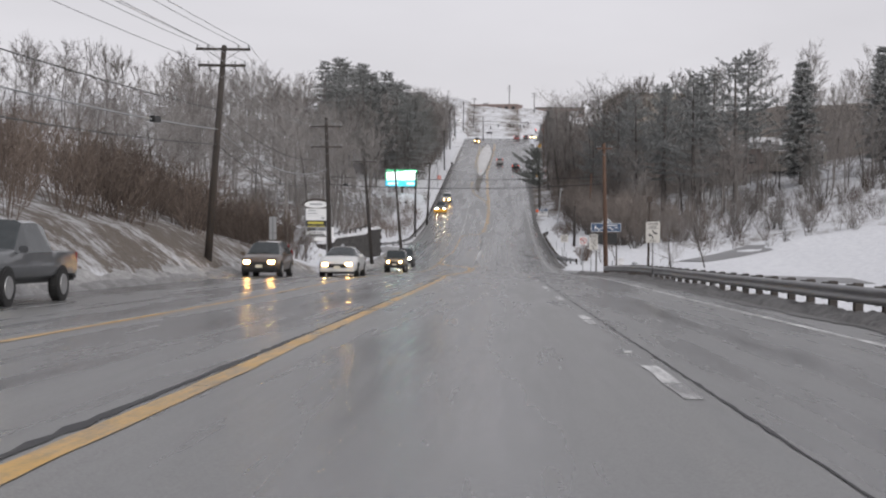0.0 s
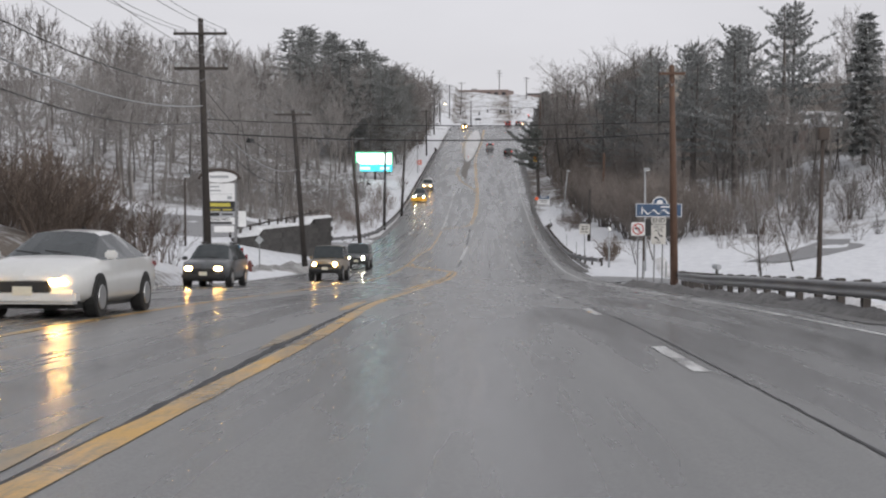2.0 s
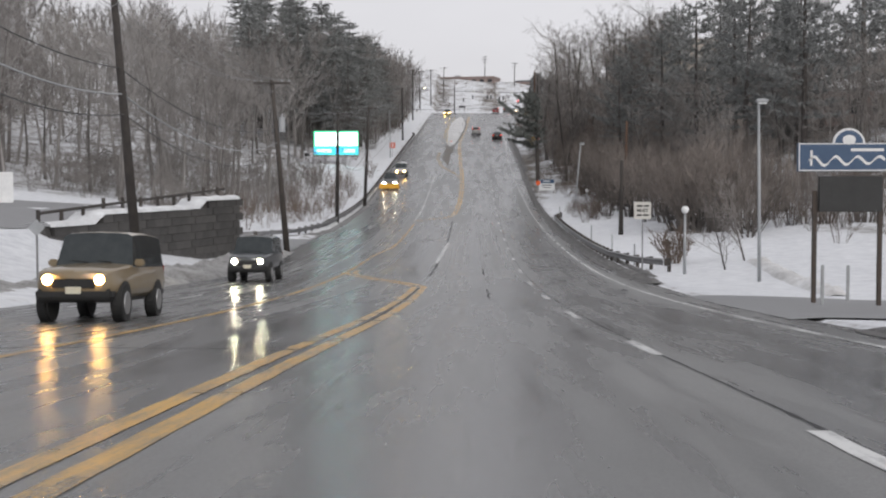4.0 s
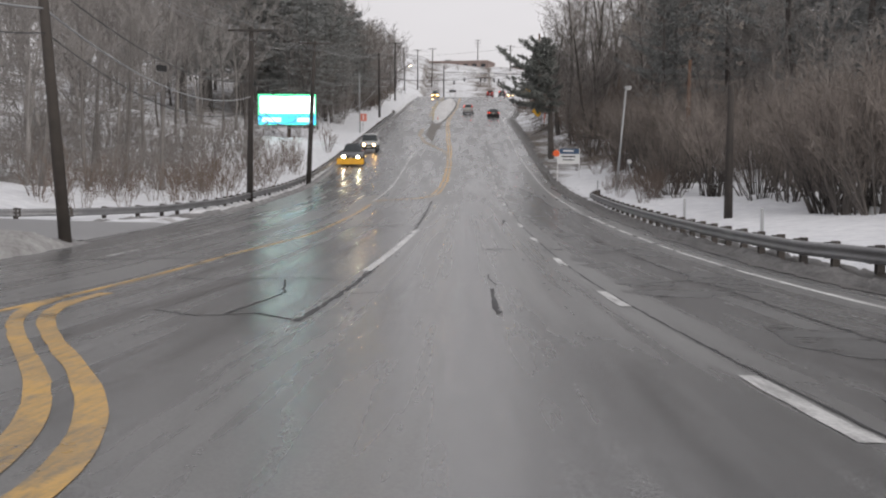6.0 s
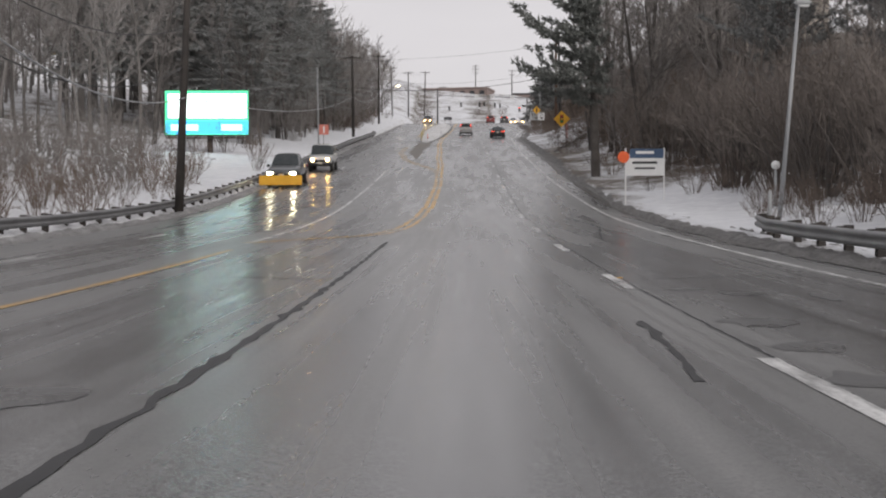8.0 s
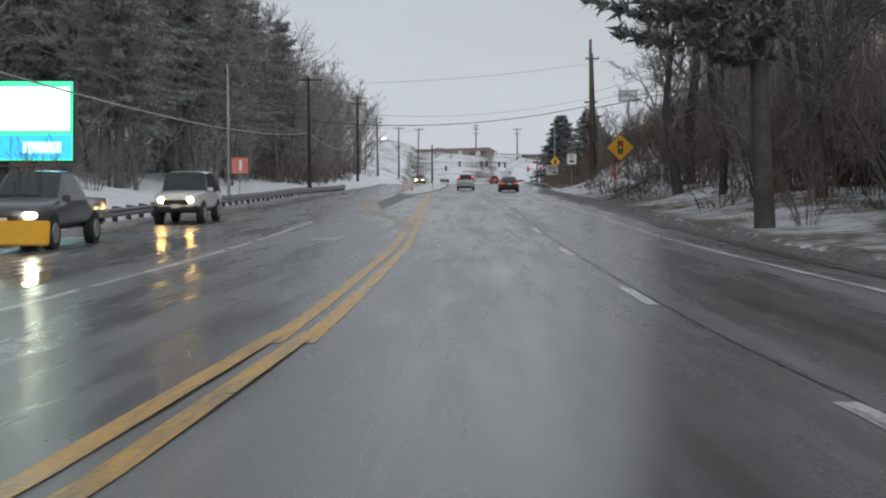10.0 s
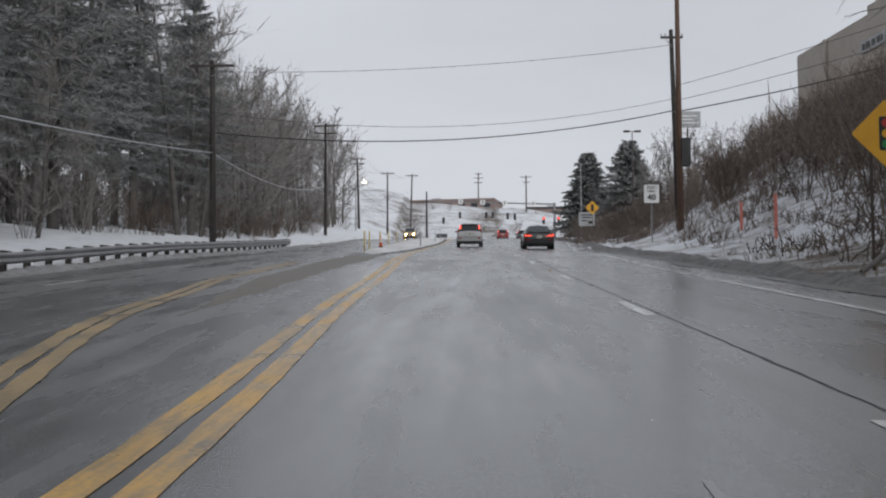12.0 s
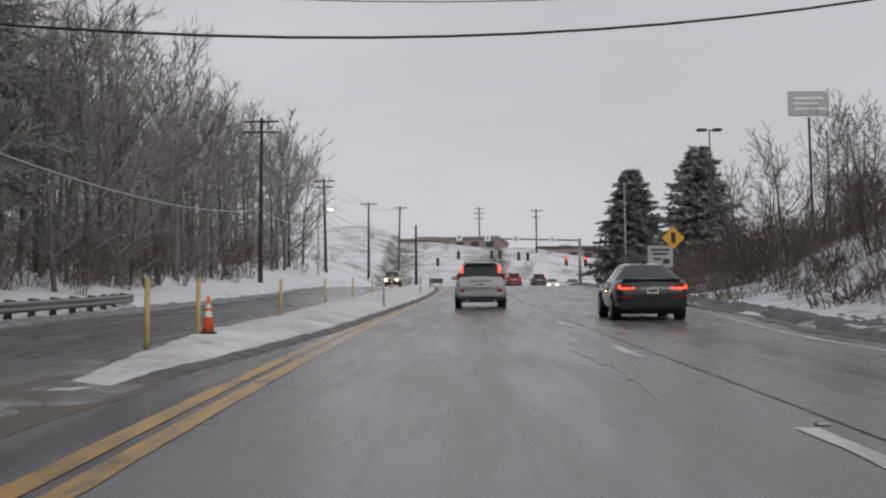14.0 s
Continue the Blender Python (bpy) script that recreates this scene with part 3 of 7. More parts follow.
crack([(0.28, -30), (0.3, 60), (0.12, 100), (0.07, 134), (0.0, 150), (-0.02, 178), (0.1, 205)], 0.05, 1, 0.02)
crack([(0.1, 205), (0.12, 240), (0.2, 330), (0.25, 430)], 0.045, 2, 0.02)
crack([(-4.2, -20), (-4.16, 50), (-4.55, 72), (-4.45, 100), (-4.28, 131)], 0.16, 3, 0.03)
crack([(-4.25, 141), (-4.2, 148), (-4.22, 157)], 0.19, 4)
crack([(-4.2, 163), (-4.12, 170), (-4.15, 178), (-4.25, 204)], 0.16, 5)
crack([(-1.86, 142.2), (-1.85, 145.3), (-1.82, 147.8)], 0.11, 6, 0.05)
crack([(-1.74, 148.4), (-1.84, 150.4), (-1.8, 152)], 0.05, 30, 0.05)
crack([(-1.74, 121), (-1.84, 123.2), (-1.83, 124.8), (-1.8, 127.1), (-1.86, 130)], 0.09, 7, 0.05)
crack([(-14, 72), (-9, 73.2), (-4.2, 73)], 0.14, 8)
crack([(-12, 156), (-7.85, 157.7), (-6.5, 158.8), (-5.4, 159.6)], 0.16, 9)
crack([(-14, 100), (-8, 101), (-4.3, 100.5)], 0.1, 10)
crack([(-0.59, 183.2), (-0.62, 182.0), (-0.7, 180.2), (-0.82, 178.4)], 0.12, 11, 0.04)
crack([(-3.8, 169.2), (-3.3, 169.35), (-2.9, 169.2)], 0.05, 31)
crack([(-2.1, 169.4), (-1.8, 169.3), (-1.5, 169.42)], 0.05, 35)
crack([(-3.4, 165.9), (-3.1, 166.2), (-3.2, 166.8)], 0.06, 36)
crack([(-3.7, 299.6), (-2.1, 299.3), (-0.1, 299.4)], 0.035, 32)
crack([(-3.7, 242), (-2.2, 242.2), (-0.1, 242.1)], 0.03, 33)
crack([(-0.9, 305.2), (-1.15, 301.6), (-0.95, 299), (-0.8, 296)], 0.09, 34, 0.12, M_PALECRACK)
crack([(-1.35, 268.6), (-1.6, 265.5), (-1.72, 262.4)], 0.12, 37, 0.08, M_PALECRACK)
crack([(-1.4, 268), (-1.0, 266.4)], 0.08, 38, 0.05, M_PALECRACK)
crack([(-7.5, 162), (-5.5, 163.5)], 0.12, 12)
crack([(1.0, 160), (2.9, 163)], 0.18, 13)
crack([(0.9, 149), (2.2, 150.2)], 0.2, 14)
crack([(-4.2, 141), (-4.9, 142.2), (-5.6, 141.8), (-6.6, 143)], 0.12, 19)
crack([(-4.1, 146), (-3.4, 146.8), (-2.6, 146.5)], 0.08, 20)
crack([(-4.15, 149), (-5.2, 150.2), (-6.9, 149.6), (-8.0, 150.4)], 0.11, 21)
crack([(-5.3, 142), (-5.1, 146), (-5.6, 150)], 0.08, 22)
crack([(-8.2, 120), (-6.0, 120.7), (-4.4, 120.3)], 0.1, 23)
crack([(-4.3, 190), (-6.2, 190.8), (-8, 190.4)], 0.12, 24)
crack([(0.3, 190), (1.6, 190.5), (3.2, 190.2)], 0.1, 25)
crack([(0.3, 118), (1.8, 118.6), (3.3, 118.1)], 0.08, 26)
crack([(0.3, 86), (1.8, 86.4), (3.3, 86)], 0.07, 27)
crack([(-3.6, 215), (-1.6, 215.5), (0.2, 215.2)], 0.07, 28)
crack([(1.9, 138), (2.1, 150), (1.8, 168)], 0.07, 29)
crack([(-3.5, 250), (0, 250.3)], 0.05, 15)
crack([(-8, 250), (-13, 250.6)], 0.06, 16)
crack([(1.3, 205), (2.2, 214), (1.6, 222)], 0.1, 17)
crack([(-0.92, 329), (-0.79, 326.2), (-0.7, 324.5), (-0.85, 320.3)], 0.1, 18, 0.06, M_PALECRACK)


M_DAMP = surface("dark_patched_asphalt", (0.05, 0.05, 0.051), (0.1, 0.1, 0.1), 0.22, 1.5, 30, 0.3, 0.004, rough2=0.4)
for k, (cx, cy, rx, ry) in enumerate([(0.7, 154.8, 0.45, 0.7), (0.9, 149.4, 0.55, 0.9), (1.1, 146.4, 0.8, 0.8), (2.4, 150, 0.5, 2.6), (1.4, 139, 0.5, 1.6), (2.5, 161, 0.45, 2.2), (1.0, 134, 0.4, 1.0), (-5.6, 178, 0.9, 0.8), (1.2, 171, 0.5, 1.2), (2.6, 128, 0.4, 2.0),
                                      (0.62, 187.75, 0.33, 0.16), (1.2, 187, 0.3, 0.3), (0.55, 183, 0.35, 0.45), (0.45, 180.8, 0.3, 0.35), (0.3, 178.8, 0.22, 0.4), (2.1, 186.4, 0.16, 0.6), (-1.4, 162, 0.36, 0.55), (0.15, 162, 0.3, 0.5), (1.7, 163, 0.5, 1.2), (0.5, 157.2, 0.25, 1.0)]):
    ring = []
    for q in range(28):
        a = 2 * math.pi * q / 28
        w_ = 1 + 0.55 * noise.noise(Vector((math.cos(a) * 1.3 + 3.7 * k, math.sin(a) * 1.3, k)))
        ring.append((cx + rx * w_ * math.cos(a), cy + ry * w_ * math.sin(a), float(road_z(cy + ry * w_ * math.sin(a))) + 0.004))
    tagged(new("road_patch", mesh_of("road_patch", ring, [tuple(range(28))], M_DAMP)), "dark worn patch in the wet asphalt", "road patch", kind="structure")


def reflector(x, y, amber):
    ob = thing("road_stud", x, y, float(road_z(y)), 0, "low plastic reflective road stud", "road stud", "reflective road studs")
    part("housing", box(0.1, 0.1, 0.016, bevel=0.004), M_GREYPOST, ob)
    part("lens", box(0.09, 0.012, 0.012, y=-0.05, z=0.003), M_SIGNYEL if amber else M_WHITE, ob, "amber lens" if amber else "white lens")


for x, y, am in [(0.05, 41.5, 0), (0.02, 66.8, 1), (0.05, 15.6, 0), (0.03, 190.2, 1), (0.0, 246.4, 1), (0.03, 318.6, 0), (-0.05, 298.3, 1), (-4.75, 313.2, 1), (-4.0, 262.5, 1)]:
    reflector(x, y, am)

# ---- verge, kerbs and snow piles ----
def bank_strip(name, xfun, y0, y1, w, h, material, label, seed, step=0.3, lift=0.0):
    """A low uneven ridge along the road."""
    ys = np.arange(y0, y1, step)
    v, f = [], []
    prof = [(-0.5, -0.05), (-0.3, 0.55), (-0.05, 0.95), (0.2, 0.8), (0.38, 0.35), (0.5, -0.05)]
    for k, y in enumerate(ys):
        end = min(1, (y - y0) / 1.5 + 0.15, (y1 - y) / 1.5 + 0.15)
        for q, (px, pz) in enumerate(prof):
            a = 0.75 + 0.7 * noise.noise(Vector((seed, y * 0.5, q * 0.7))) + 0.35 * noise.noise(Vector((seed, y * 1.9, q * 1.3))) + 0.45 * noise.noise(Vector((seed + 7, y * 4.3, q * 2.9)))
            x = xfun(y) + px * w * (1 + 0.25 * noise.noise(Vector((seed + 3, y * 0.4, q))))
            v.append((x, y, (float(road_z(y)) + lift if lift is not None else land_at(xfun(y), y)) + (pz * h * max(0.1, a) * end if pz > 0 else -0.12)))
        if k:
            b0, b1 = (k - 1) * 6, k * 6
            f += [(b0 + q, b0 + q + 1, b1 + q + 1, b1 + q) for q in range(5)]
    return tagged(new(name, mesh_of(name, v, f, material, True)), label, name.replace("_", " "), kind="stuff")


bank_strip("slush_ridge", lambda y: 4.9, -40, 106, 1.0, 0.22, M_GRIT, "dirty slush ridge under the guardrail", 2, 0.2)
bank_strip("slush_ridge", lambda y: 4.75, 134, 232, 0.9, 0.2, M_GRIT, "dirty slush ridge beside the guardrail", 4, 0.2)
bank_strip("slush_ridge", lambda y: 5.1 + float(widen(y)), 232, 440, 1.3, 0.25, M_GRIT, "dirty slush ridge on the verge", 6, 0.2)
bank_strip("slush_ridge", lambda y: -14.2 - 1.7 * ease(y, 80, 105), -40, 112, 1.3, 0.3, M_SLUSH, "dirty ploughed snow ridge along the road edge", 8)
bank_strip("snow_ridge", lambda y: -15.0 - 1.7 * ease(y, 80, 105), -40, 108, 2.6, 0.6, M_DIRTYSNOW, "old dirty ploughed snow ridge", 10)
bank_strip("snow_ridge", lambda y: -17.0 + 2.3 * ease(y, 120, 140), 112, 163, 3.2, 0.6, M_DIRTYSNOW, "dirty ploughed snow ridge before the retaining wall", 12)
bank_strip("slush_ridge", lambda y: -16.2 + 2.3 * ease(y, 120, 140), 112, 165, 1.2, 0.2, M_SLUSH, "dirty slush ridge", 14)
bank_strip("snow_ridge", lambda y: -14.9, 186, 420, 1.2, 0.3, M_SNOW, "snow ridge behind the guardrail", 16)
bank_strip("slush_ridge", lambda y: -13.9 - 3.0 * (1 - ease(y, 176, 190)), 176, 420, 0.7, 0.2, M_SLUSH, "dirty slush along the guardrail", 18)

bank_strip("snow_ridge", lambda y: 13.6, 4, 107, 1.6, 0.5, M_TRODDEN, "lumpy ploughed snow ridge beside the lane", 20, 0.4, None)
bank_strip("snow_ridge", lambda y: 9.6 + 0.1 * (y - 126), 126, 150, 1.2, 0.35, M_TRODDEN, "lumpy ploughed snow ridge at the drive", 22, 0.4, None)

# mud washed out over the edge of the pavement on the right
M_MUD = surface("wet_black_mud", (0.022, 0.02, 0.018), (0.1, 0.092, 0.083), 0.4, 1.6, 9, 0.7, 0.03)
for y0, y1, sd, wd in [(-20, 60, 5, 0.75), (56, 106, 6, 0.8), (134, 186, 1, 0.55), (178, 236, 2, 0.6), (236, 300, 3, 0.4), (300, 372, 4, 0.5)]:
    mud = strip("mud_strip", lambda y, sd=sd: 4.2 + float(widen(y)) + 0.3 * noise.noise(Vector((y * 0.21, sd, 3))) + 0.16 * noise.noise(Vector((y * 1.3, sd, 7))), lambda y, sd=sd, wd=wd: 4.2 + float(widen(y)) + wd * (0.6 + 1.1 * noise.noise(Vector((y * 0.17, sd, 13)))) + 0.2 * noise.noise(Vector((y * 1.1, sd, 5))) + 0.25, y0, y1, 0.012, M_MUD, 0.35)
    tagged(new("mud_strip", mud), "wet black mud along the pavement's edge", "mud", kind="stuff")
for y0, y1, xx, sd in [(140, 230, 5.5, 31), (300, 360, 5.9, 33), (304, 330, 4.75, 35), (336, 372, 4.8, 37)]:
    bank_strip("mud_ridge", lambda y, xx=xx: xx + float(widen(y)), y0, y1, 0.45, 0.19 if xx > 5 else 0.14, M_MUD, "dark muddy ridge through the dirty snow of the verge", sd)

# snowy median island: a kerbed bar that widens up the hill
island_left = smooth_table([322, 330, 345, 360, 385, 410, 434], [-6.75, -7.35, -7.6, -7.95, -7.95, -7.4, -6.2])
island_right = smooth_table([322, 326, 332, 339, 347, 358, 382, 404, 434], [-6.35, -6.05, -5.75, -5.45, -5.25, -5.0, -4.5, -4.35, -5.4])


def island():
    ys = np.r_[np.arange(322, 352, 0.3), np.arange(352, 434, 0.8)]
    v, f = [], []
    for k, y in enumerate(ys):
        xl, xr = float(island_left(y)), float(island_right(y))
        c, hw = (xl + xr) / 2, (xr - xl) / 2
        z = float(road_z(y))
        rise = min(1.0, 0.06 + (y - 322) / 11)
        for q, (px, pz) in enumerate([(-1, -0.02), (-1, 0.12), (-0.9, 0.15), (-0.6, 0.19), (-0.2, 0.22), (0.25, 0.2), (0.6, 0.15), (0.85, 0.09), (1, 0.07), (1, -0.02)]):
            a = 1 + (0.35 * noise.noise(Vector((y * 0.5, q, 2))) + 0.3 * noise.noise(Vector((y * 1.7, q * 1.9, 5))) if 1 < q < 8 else 0)
            px *= 1 + (0.07 * noise.noise(Vector((y * 0.7, q, 9)))) + (0.3 * noise.noise(Vector((y * 0.9, q, 4))) if y < 330 else 0)
            v.append((c + px * hw, y, z + (pz * a * rise if pz > 0 else pz)))
        if k:
            b0, b1 = (k - 1) * 10, k * 10
            f += [(b0 + q, b0 + q + 1, b1 + q + 1, b1 + q) for q in range(9)]
    f.append(tuple(range(10)))
    ob = new("median_island", mesh_of("median_island", v, f, M_TRODDEN, True))
    return tagged(ob, "kerbed median island under trodden snow", "median", kind="structure")


island()
bank_strip("slush_ridge", lambda y: float(island_right(y)) + 0.12, 323, 420, 0.55, 0.07, M_GRIT, "dirty slush along the island's kerb", 24, 0.25)
dirt = strip("dirty_pavement", lambda y: -7.3 + 0.25 * noise.noise(Vector((y * 0.3, 4, 1))) + 1.1 * (1 - ease(y, 279, 296)), lambda y: -6.1 + 0.2 * noise.noise(Vector((y * 0.35, 8, 1))) + 0.3 * ease(y, 300, 310), 280, 326, 0.003, M_SLUSH, 0.5)
M_DIRT = surface("wet_brown_grit", (0.065, 0.053, 0.039), (0.155, 0.131, 0.1), 0.45, 0.7, 12, 0.4, 0.01)
dirt.materials[0] = M_DIRT
tagged(new("dirty_pavement", dirt), "brown gritty pavement before the median island", "pavement", kind="structure")

for k, (cx, cy, rx, ry) in enumerate([(-7.2, 324.9, 0.35, 0.8), (-6.75, 325.9, 0.3, 0.7), (-6.75, 322.6, 0.4, 0.5), (-6.6, 320.6, 0.25, 0.35), (-7.6, 326.4, 0.3, 0.5), (-6.2, 321.6, 0.3, 1.2), (-6.6, 319.4, 0.3, 0.8)]):
    ring = [(cx, cy, float(road_z(cy)) + 0.07)]
    for q in range(22):
        a = 2 * math.pi * q / 22
        w_ = 1 + 0.6 * noise.noise(Vector((math.cos(a) * 1.5 + 5.1 * k, math.sin(a) * 1.5, k)))
        ring.append((cx + rx * w_ * math.cos(a), cy + ry * w_ * math.sin(a), float(road_z(cy + ry * w_ * math.sin(a))) + 0.004))
    tagged(new("snow_patch", mesh_of("snow_patch", ring, [(0, q + 1, (q + 1) % 22 + 1) for q in range(22)], M_SLUSH, True)), "low patch of trodden dirty snow", "snow", kind="stuff")

# side lots and drives
def apron(name, corners, label, nx=40, ny=12, dz=0.03):
    (ax, ay), (bx, by), (cx, cy), (dx, dy) = corners
    v, f = [], []
    for j in range(ny + 1):
        for i in range(nx + 1):
            s, t = i / nx, j / ny
            x = (1 - t) * ((1 - s) * ax + s * bx) + t * ((1 - s) * dx + s * cx)
            y = (1 - t) * ((1 - s) * ay + s * by) + t * ((1 - s) * dy + s * cy)
            v.append((x, y, land_at(x, y) + dz + (0.1 if LEFT_EDGE <= x <= RIGHT_EDGE else 0.01)))
            if i and j:
                a = j * (nx + 1) + i
                f.append((a - nx - 2, a - nx - 1, a, a - 1))
    return tagged(new(name, mesh_of(name, v, f, M_LOT, True)), label, "pavement", kind="structure")


apron("driveway", [(-34, 168), (-14.0, 166), (-14.0, 178), (-34, 175)], "wet asphalt driveway joining the road")
apron("parking_lot", [(-72, 146), (-23.5, 142), (-25, 188), (-72, 191)], "wet grey parking lot above the retaining wall")
apron("frontage_lane", [(8.2, 4), (12.4, 4), (12.8, 106), (9.0, 106)], "wet grey lane behind the guardrail", 6, 40)
apron("driveway", [(4.3, 110), (30, 112), (30, 120), (4.3, 124)], "wet driveway to the snowy lot")
apron("path", [(17.4, 142.5), (20.2, 141.8), (33, 161), (29, 165)], "dark cleared path across the snowy lot")
apron("side_street", [(-70, 462), (70, 462), (70, 486), (-70, 486)], "wet cross street at the hilltop", 30, 6, -0.1)


# ---- guardrails ----
def guardrail(points, label, post_gap=1.9, side=1):
    """A W-beam rail along (x, y) points on timber or steel posts. side: 1 where the posts stand to the right of the beam."""
    pts = []
    for (xa, ya), (xb, yb) in zip(points, points[1:]):
        n = max(1, int(math.hypot(xb - xa, yb - ya) / 0.95))
        pts += [(xa + (xb - xa) * s / n, ya + (yb - ya) * s / n) for s in range(n)]
    pts.append(points[-1])
    ob = thing("guardrail", pts[0][0], pts[0][1], float(road_z(pts[0][1])), 0, label, "guardrail")
    ox, oy, oz = pts[0][0], pts[0][1], float(road_z(pts[0][1]))
    prof = [(0.0, 0.29), (0.06, 0.33), (0.06, 0.40), (0.0, 0.445), (0.06, 0.49), (0.06, 0.56), (0.0, 0.60)]
    v, f = [], []
    n = len(prof)
    for k, (x, y) in enumerate(pts):
        xa, ya = pts[max(0, k - 1)]
        xb, yb = pts[min(len(pts) - 1, k + 1)]
        ln = math.hypot(xb - xa, yb - ya)
        nx, ny = (yb - ya) / ln, -(xb - xa) / ln
        z = float(road_z(y)) - oz
        sag = 0.02 * noise.noise(Vector((y * 0.3, x, 1)))
        for q, (d, h) in enumerate(prof):
            v.append((x - ox - nx * d * side, y - oy - ny * d * side, z + h + sag))
        for q, (d, h) in enumerate(prof):
            v.append((x - ox - nx * (d - 0.008) * side, y - oy - ny * (d - 0.008) * side, z + h + sag))
        if k:
            a, b = (k - 1) * 2 * n, k * 2 * n
            f += [(a + q, a + q + 1, b + q + 1, b + q) for q in range(n - 1)]
            f += [(a + n + q + 1, a + n + q, b + n + q, b + n + q + 1) for q in range(n - 1)]
            f += [(a, b, b + n, a + n), (a + n - 1, a + 2 * n - 1, b + 2 * n - 1, b + n - 1)]
    piece("beam", mesh_of("beam", v, f, M_STEEL, True), ob)
    post = mesh_of("post", *solid_box(0.15, 0.2, 1.0), M_TIMBER)
    block = mesh_of("spacer_block", *solid_box(0.14, 0.15, 0.34), M_TIMBER)
    step = max(1, round(post_gap / 0.95))
    for k in range(0, len(pts), step):
        x, y = pts[k]
        z = float(road_z(y)) - oz
        piece("post", post, ob, pose(x - ox + side * 0.24, y - oy, z - 0.36))
        piece("spacer_block", block, ob, pose(x - ox + side * 0.09, y - oy, z + 0.28))
    return ob


def solid_box(sx, sy, sz, z=0.0):
    v = [(i * sx / 2, j * sy / 2, z + k * sz) for k in (0, 1) for j in (-1, 1) for i in (-1, 1)]
    return v, [(0, 2, 3, 1), (4, 5, 7, 6), (0, 1, 5, 4), (2, 6, 7, 3), (1, 3, 7, 5), (0, 4, 6, 2)]


guardrail([(5.1, 10), (5.1, 60), (5.4, 86), (6.2, 98), (7.4, 107)], "weathered steel guardrail on dark posts above dirty slush")
guardrail([(6.6, 144.6), (5.75, 147.6), (5.0, 154), (4.9, 165), (4.9, 190), (4.95, 202), (5.6, 206)], "weathered steel guardrail curving away at its end")
guardrail([(-24, 177.5), (-18, 178.5), (-15.6, 183), (-14.5, 192), (-14.3, 230), (-14.2, 300), (-14.2, 352), (-14.8, 358)], "weathered steel guardrail before the wood", side=-1)


# ---- utility poles and wires ----


def insulator(parent, x, y, z):
    part("insulator", rod(0.035, 0.05, (x, y, z), (x, y, z + 0.14), 8), M_GREYPOST, parent)


def utility_pole(x, y, top, lean_x=0.0, arms=((0.3, 2.4),), turn=0.0, material=None, base=None, can=None, label="dark weathered timber utility pole with crossarms"):
    """top: the height of the pole's head; lean_x: how far the head stands off to the side; arms: (below the head, width)."""
    z0 = (land_at(x, y) if base is None else base) - 0.3
    h = top - z0
    ob = thing("utility_pole", x, y, z0, 0, label, "utility pole", "roadside utility poles")
    mat = material or M_TIMBER
    head = Vector((lean_x, 0, h))
    bm = bmesh.new()
    rod(0.19, 0.12, (0, 0, 0), head, 12, bm)
    bmesh.ops.bevel(bm, geom=[e for e in bm.edges if e.calc_length() < 0.11 and (e.verts[0].co.z > h - 0.1)], offset=0.02, segments=1, affect="EDGES")
    part("pole", bm, mat, ob, smooth=True)
    tips = []
    for down, w in arms:
        c = head * ((h - down) / h)
        t = Matrix.Rotation(radians(turn), 4, "Z")
        arm = part("crossarm", box(w, 0.1, 0.12, bevel=0.008), mat, ob, m=Matrix.Translation(c + Vector((0, -0.16, -0.06))) @ t)
        for s in (-0.47, -0.28, 0.28, 0.47):
            insulator(arm, s * w, 0, 0.12)
        part("brace", rod(0.018, 0.018, (-0.3 * w, -0.06, 0.0), (0, 0.0, -0.5), 5), M_STEEL, arm)
        part("brace", rod(0.018, 0.018, (0.3 * w, -0.06, 0.0), (0, 0.0, -0.5), 5), M_STEEL, arm)
        for s in (-0.47, -0.28, 0.28, 0.47):
            tips.append(Vector((x, y, z0)) + c + t @ Vector((s * w, -0.16, 0.2)))
    if can:
        c = head * ((h - can) / h)
        t = part("transformer", rod(0.2, 0.2, c + Vector((0.38, 0, -0.45)), c + Vector((0.38, 0, 0.45)), 14), M_GREYPOST, ob, "grey transformer can")
        part("bushing", rod(0.05, 0.03, c + Vector((0.38, 0, 0.45)), c + Vector((0.38, 0, 0.65)), 8), M_GREYPOST, t)
    low = [Vector((x, y, z0)) + head * ((h - d) / h) for d in (3.0, 3.9, 4.6)]
    return ob, tips, low, Vector((x, y, z0)) + head


def cable(a, b, sag, r=0.012, name="overhead_wire", label="black overhead wire slung between poles", material=None):
    pts = [Vector(a).lerp(Vector(b), s) - Vector((0, 0, 4 * sag * s * (1 - s))) for s in np.linspace(0, 1, 17)]
    v, f = [], []
    tube(v, f, pts, [r] * len(pts), 4)
    return tagged(new(name, mesh_of(name, v, f, material or M_WIRE)), label, "wire", "overhead wires")


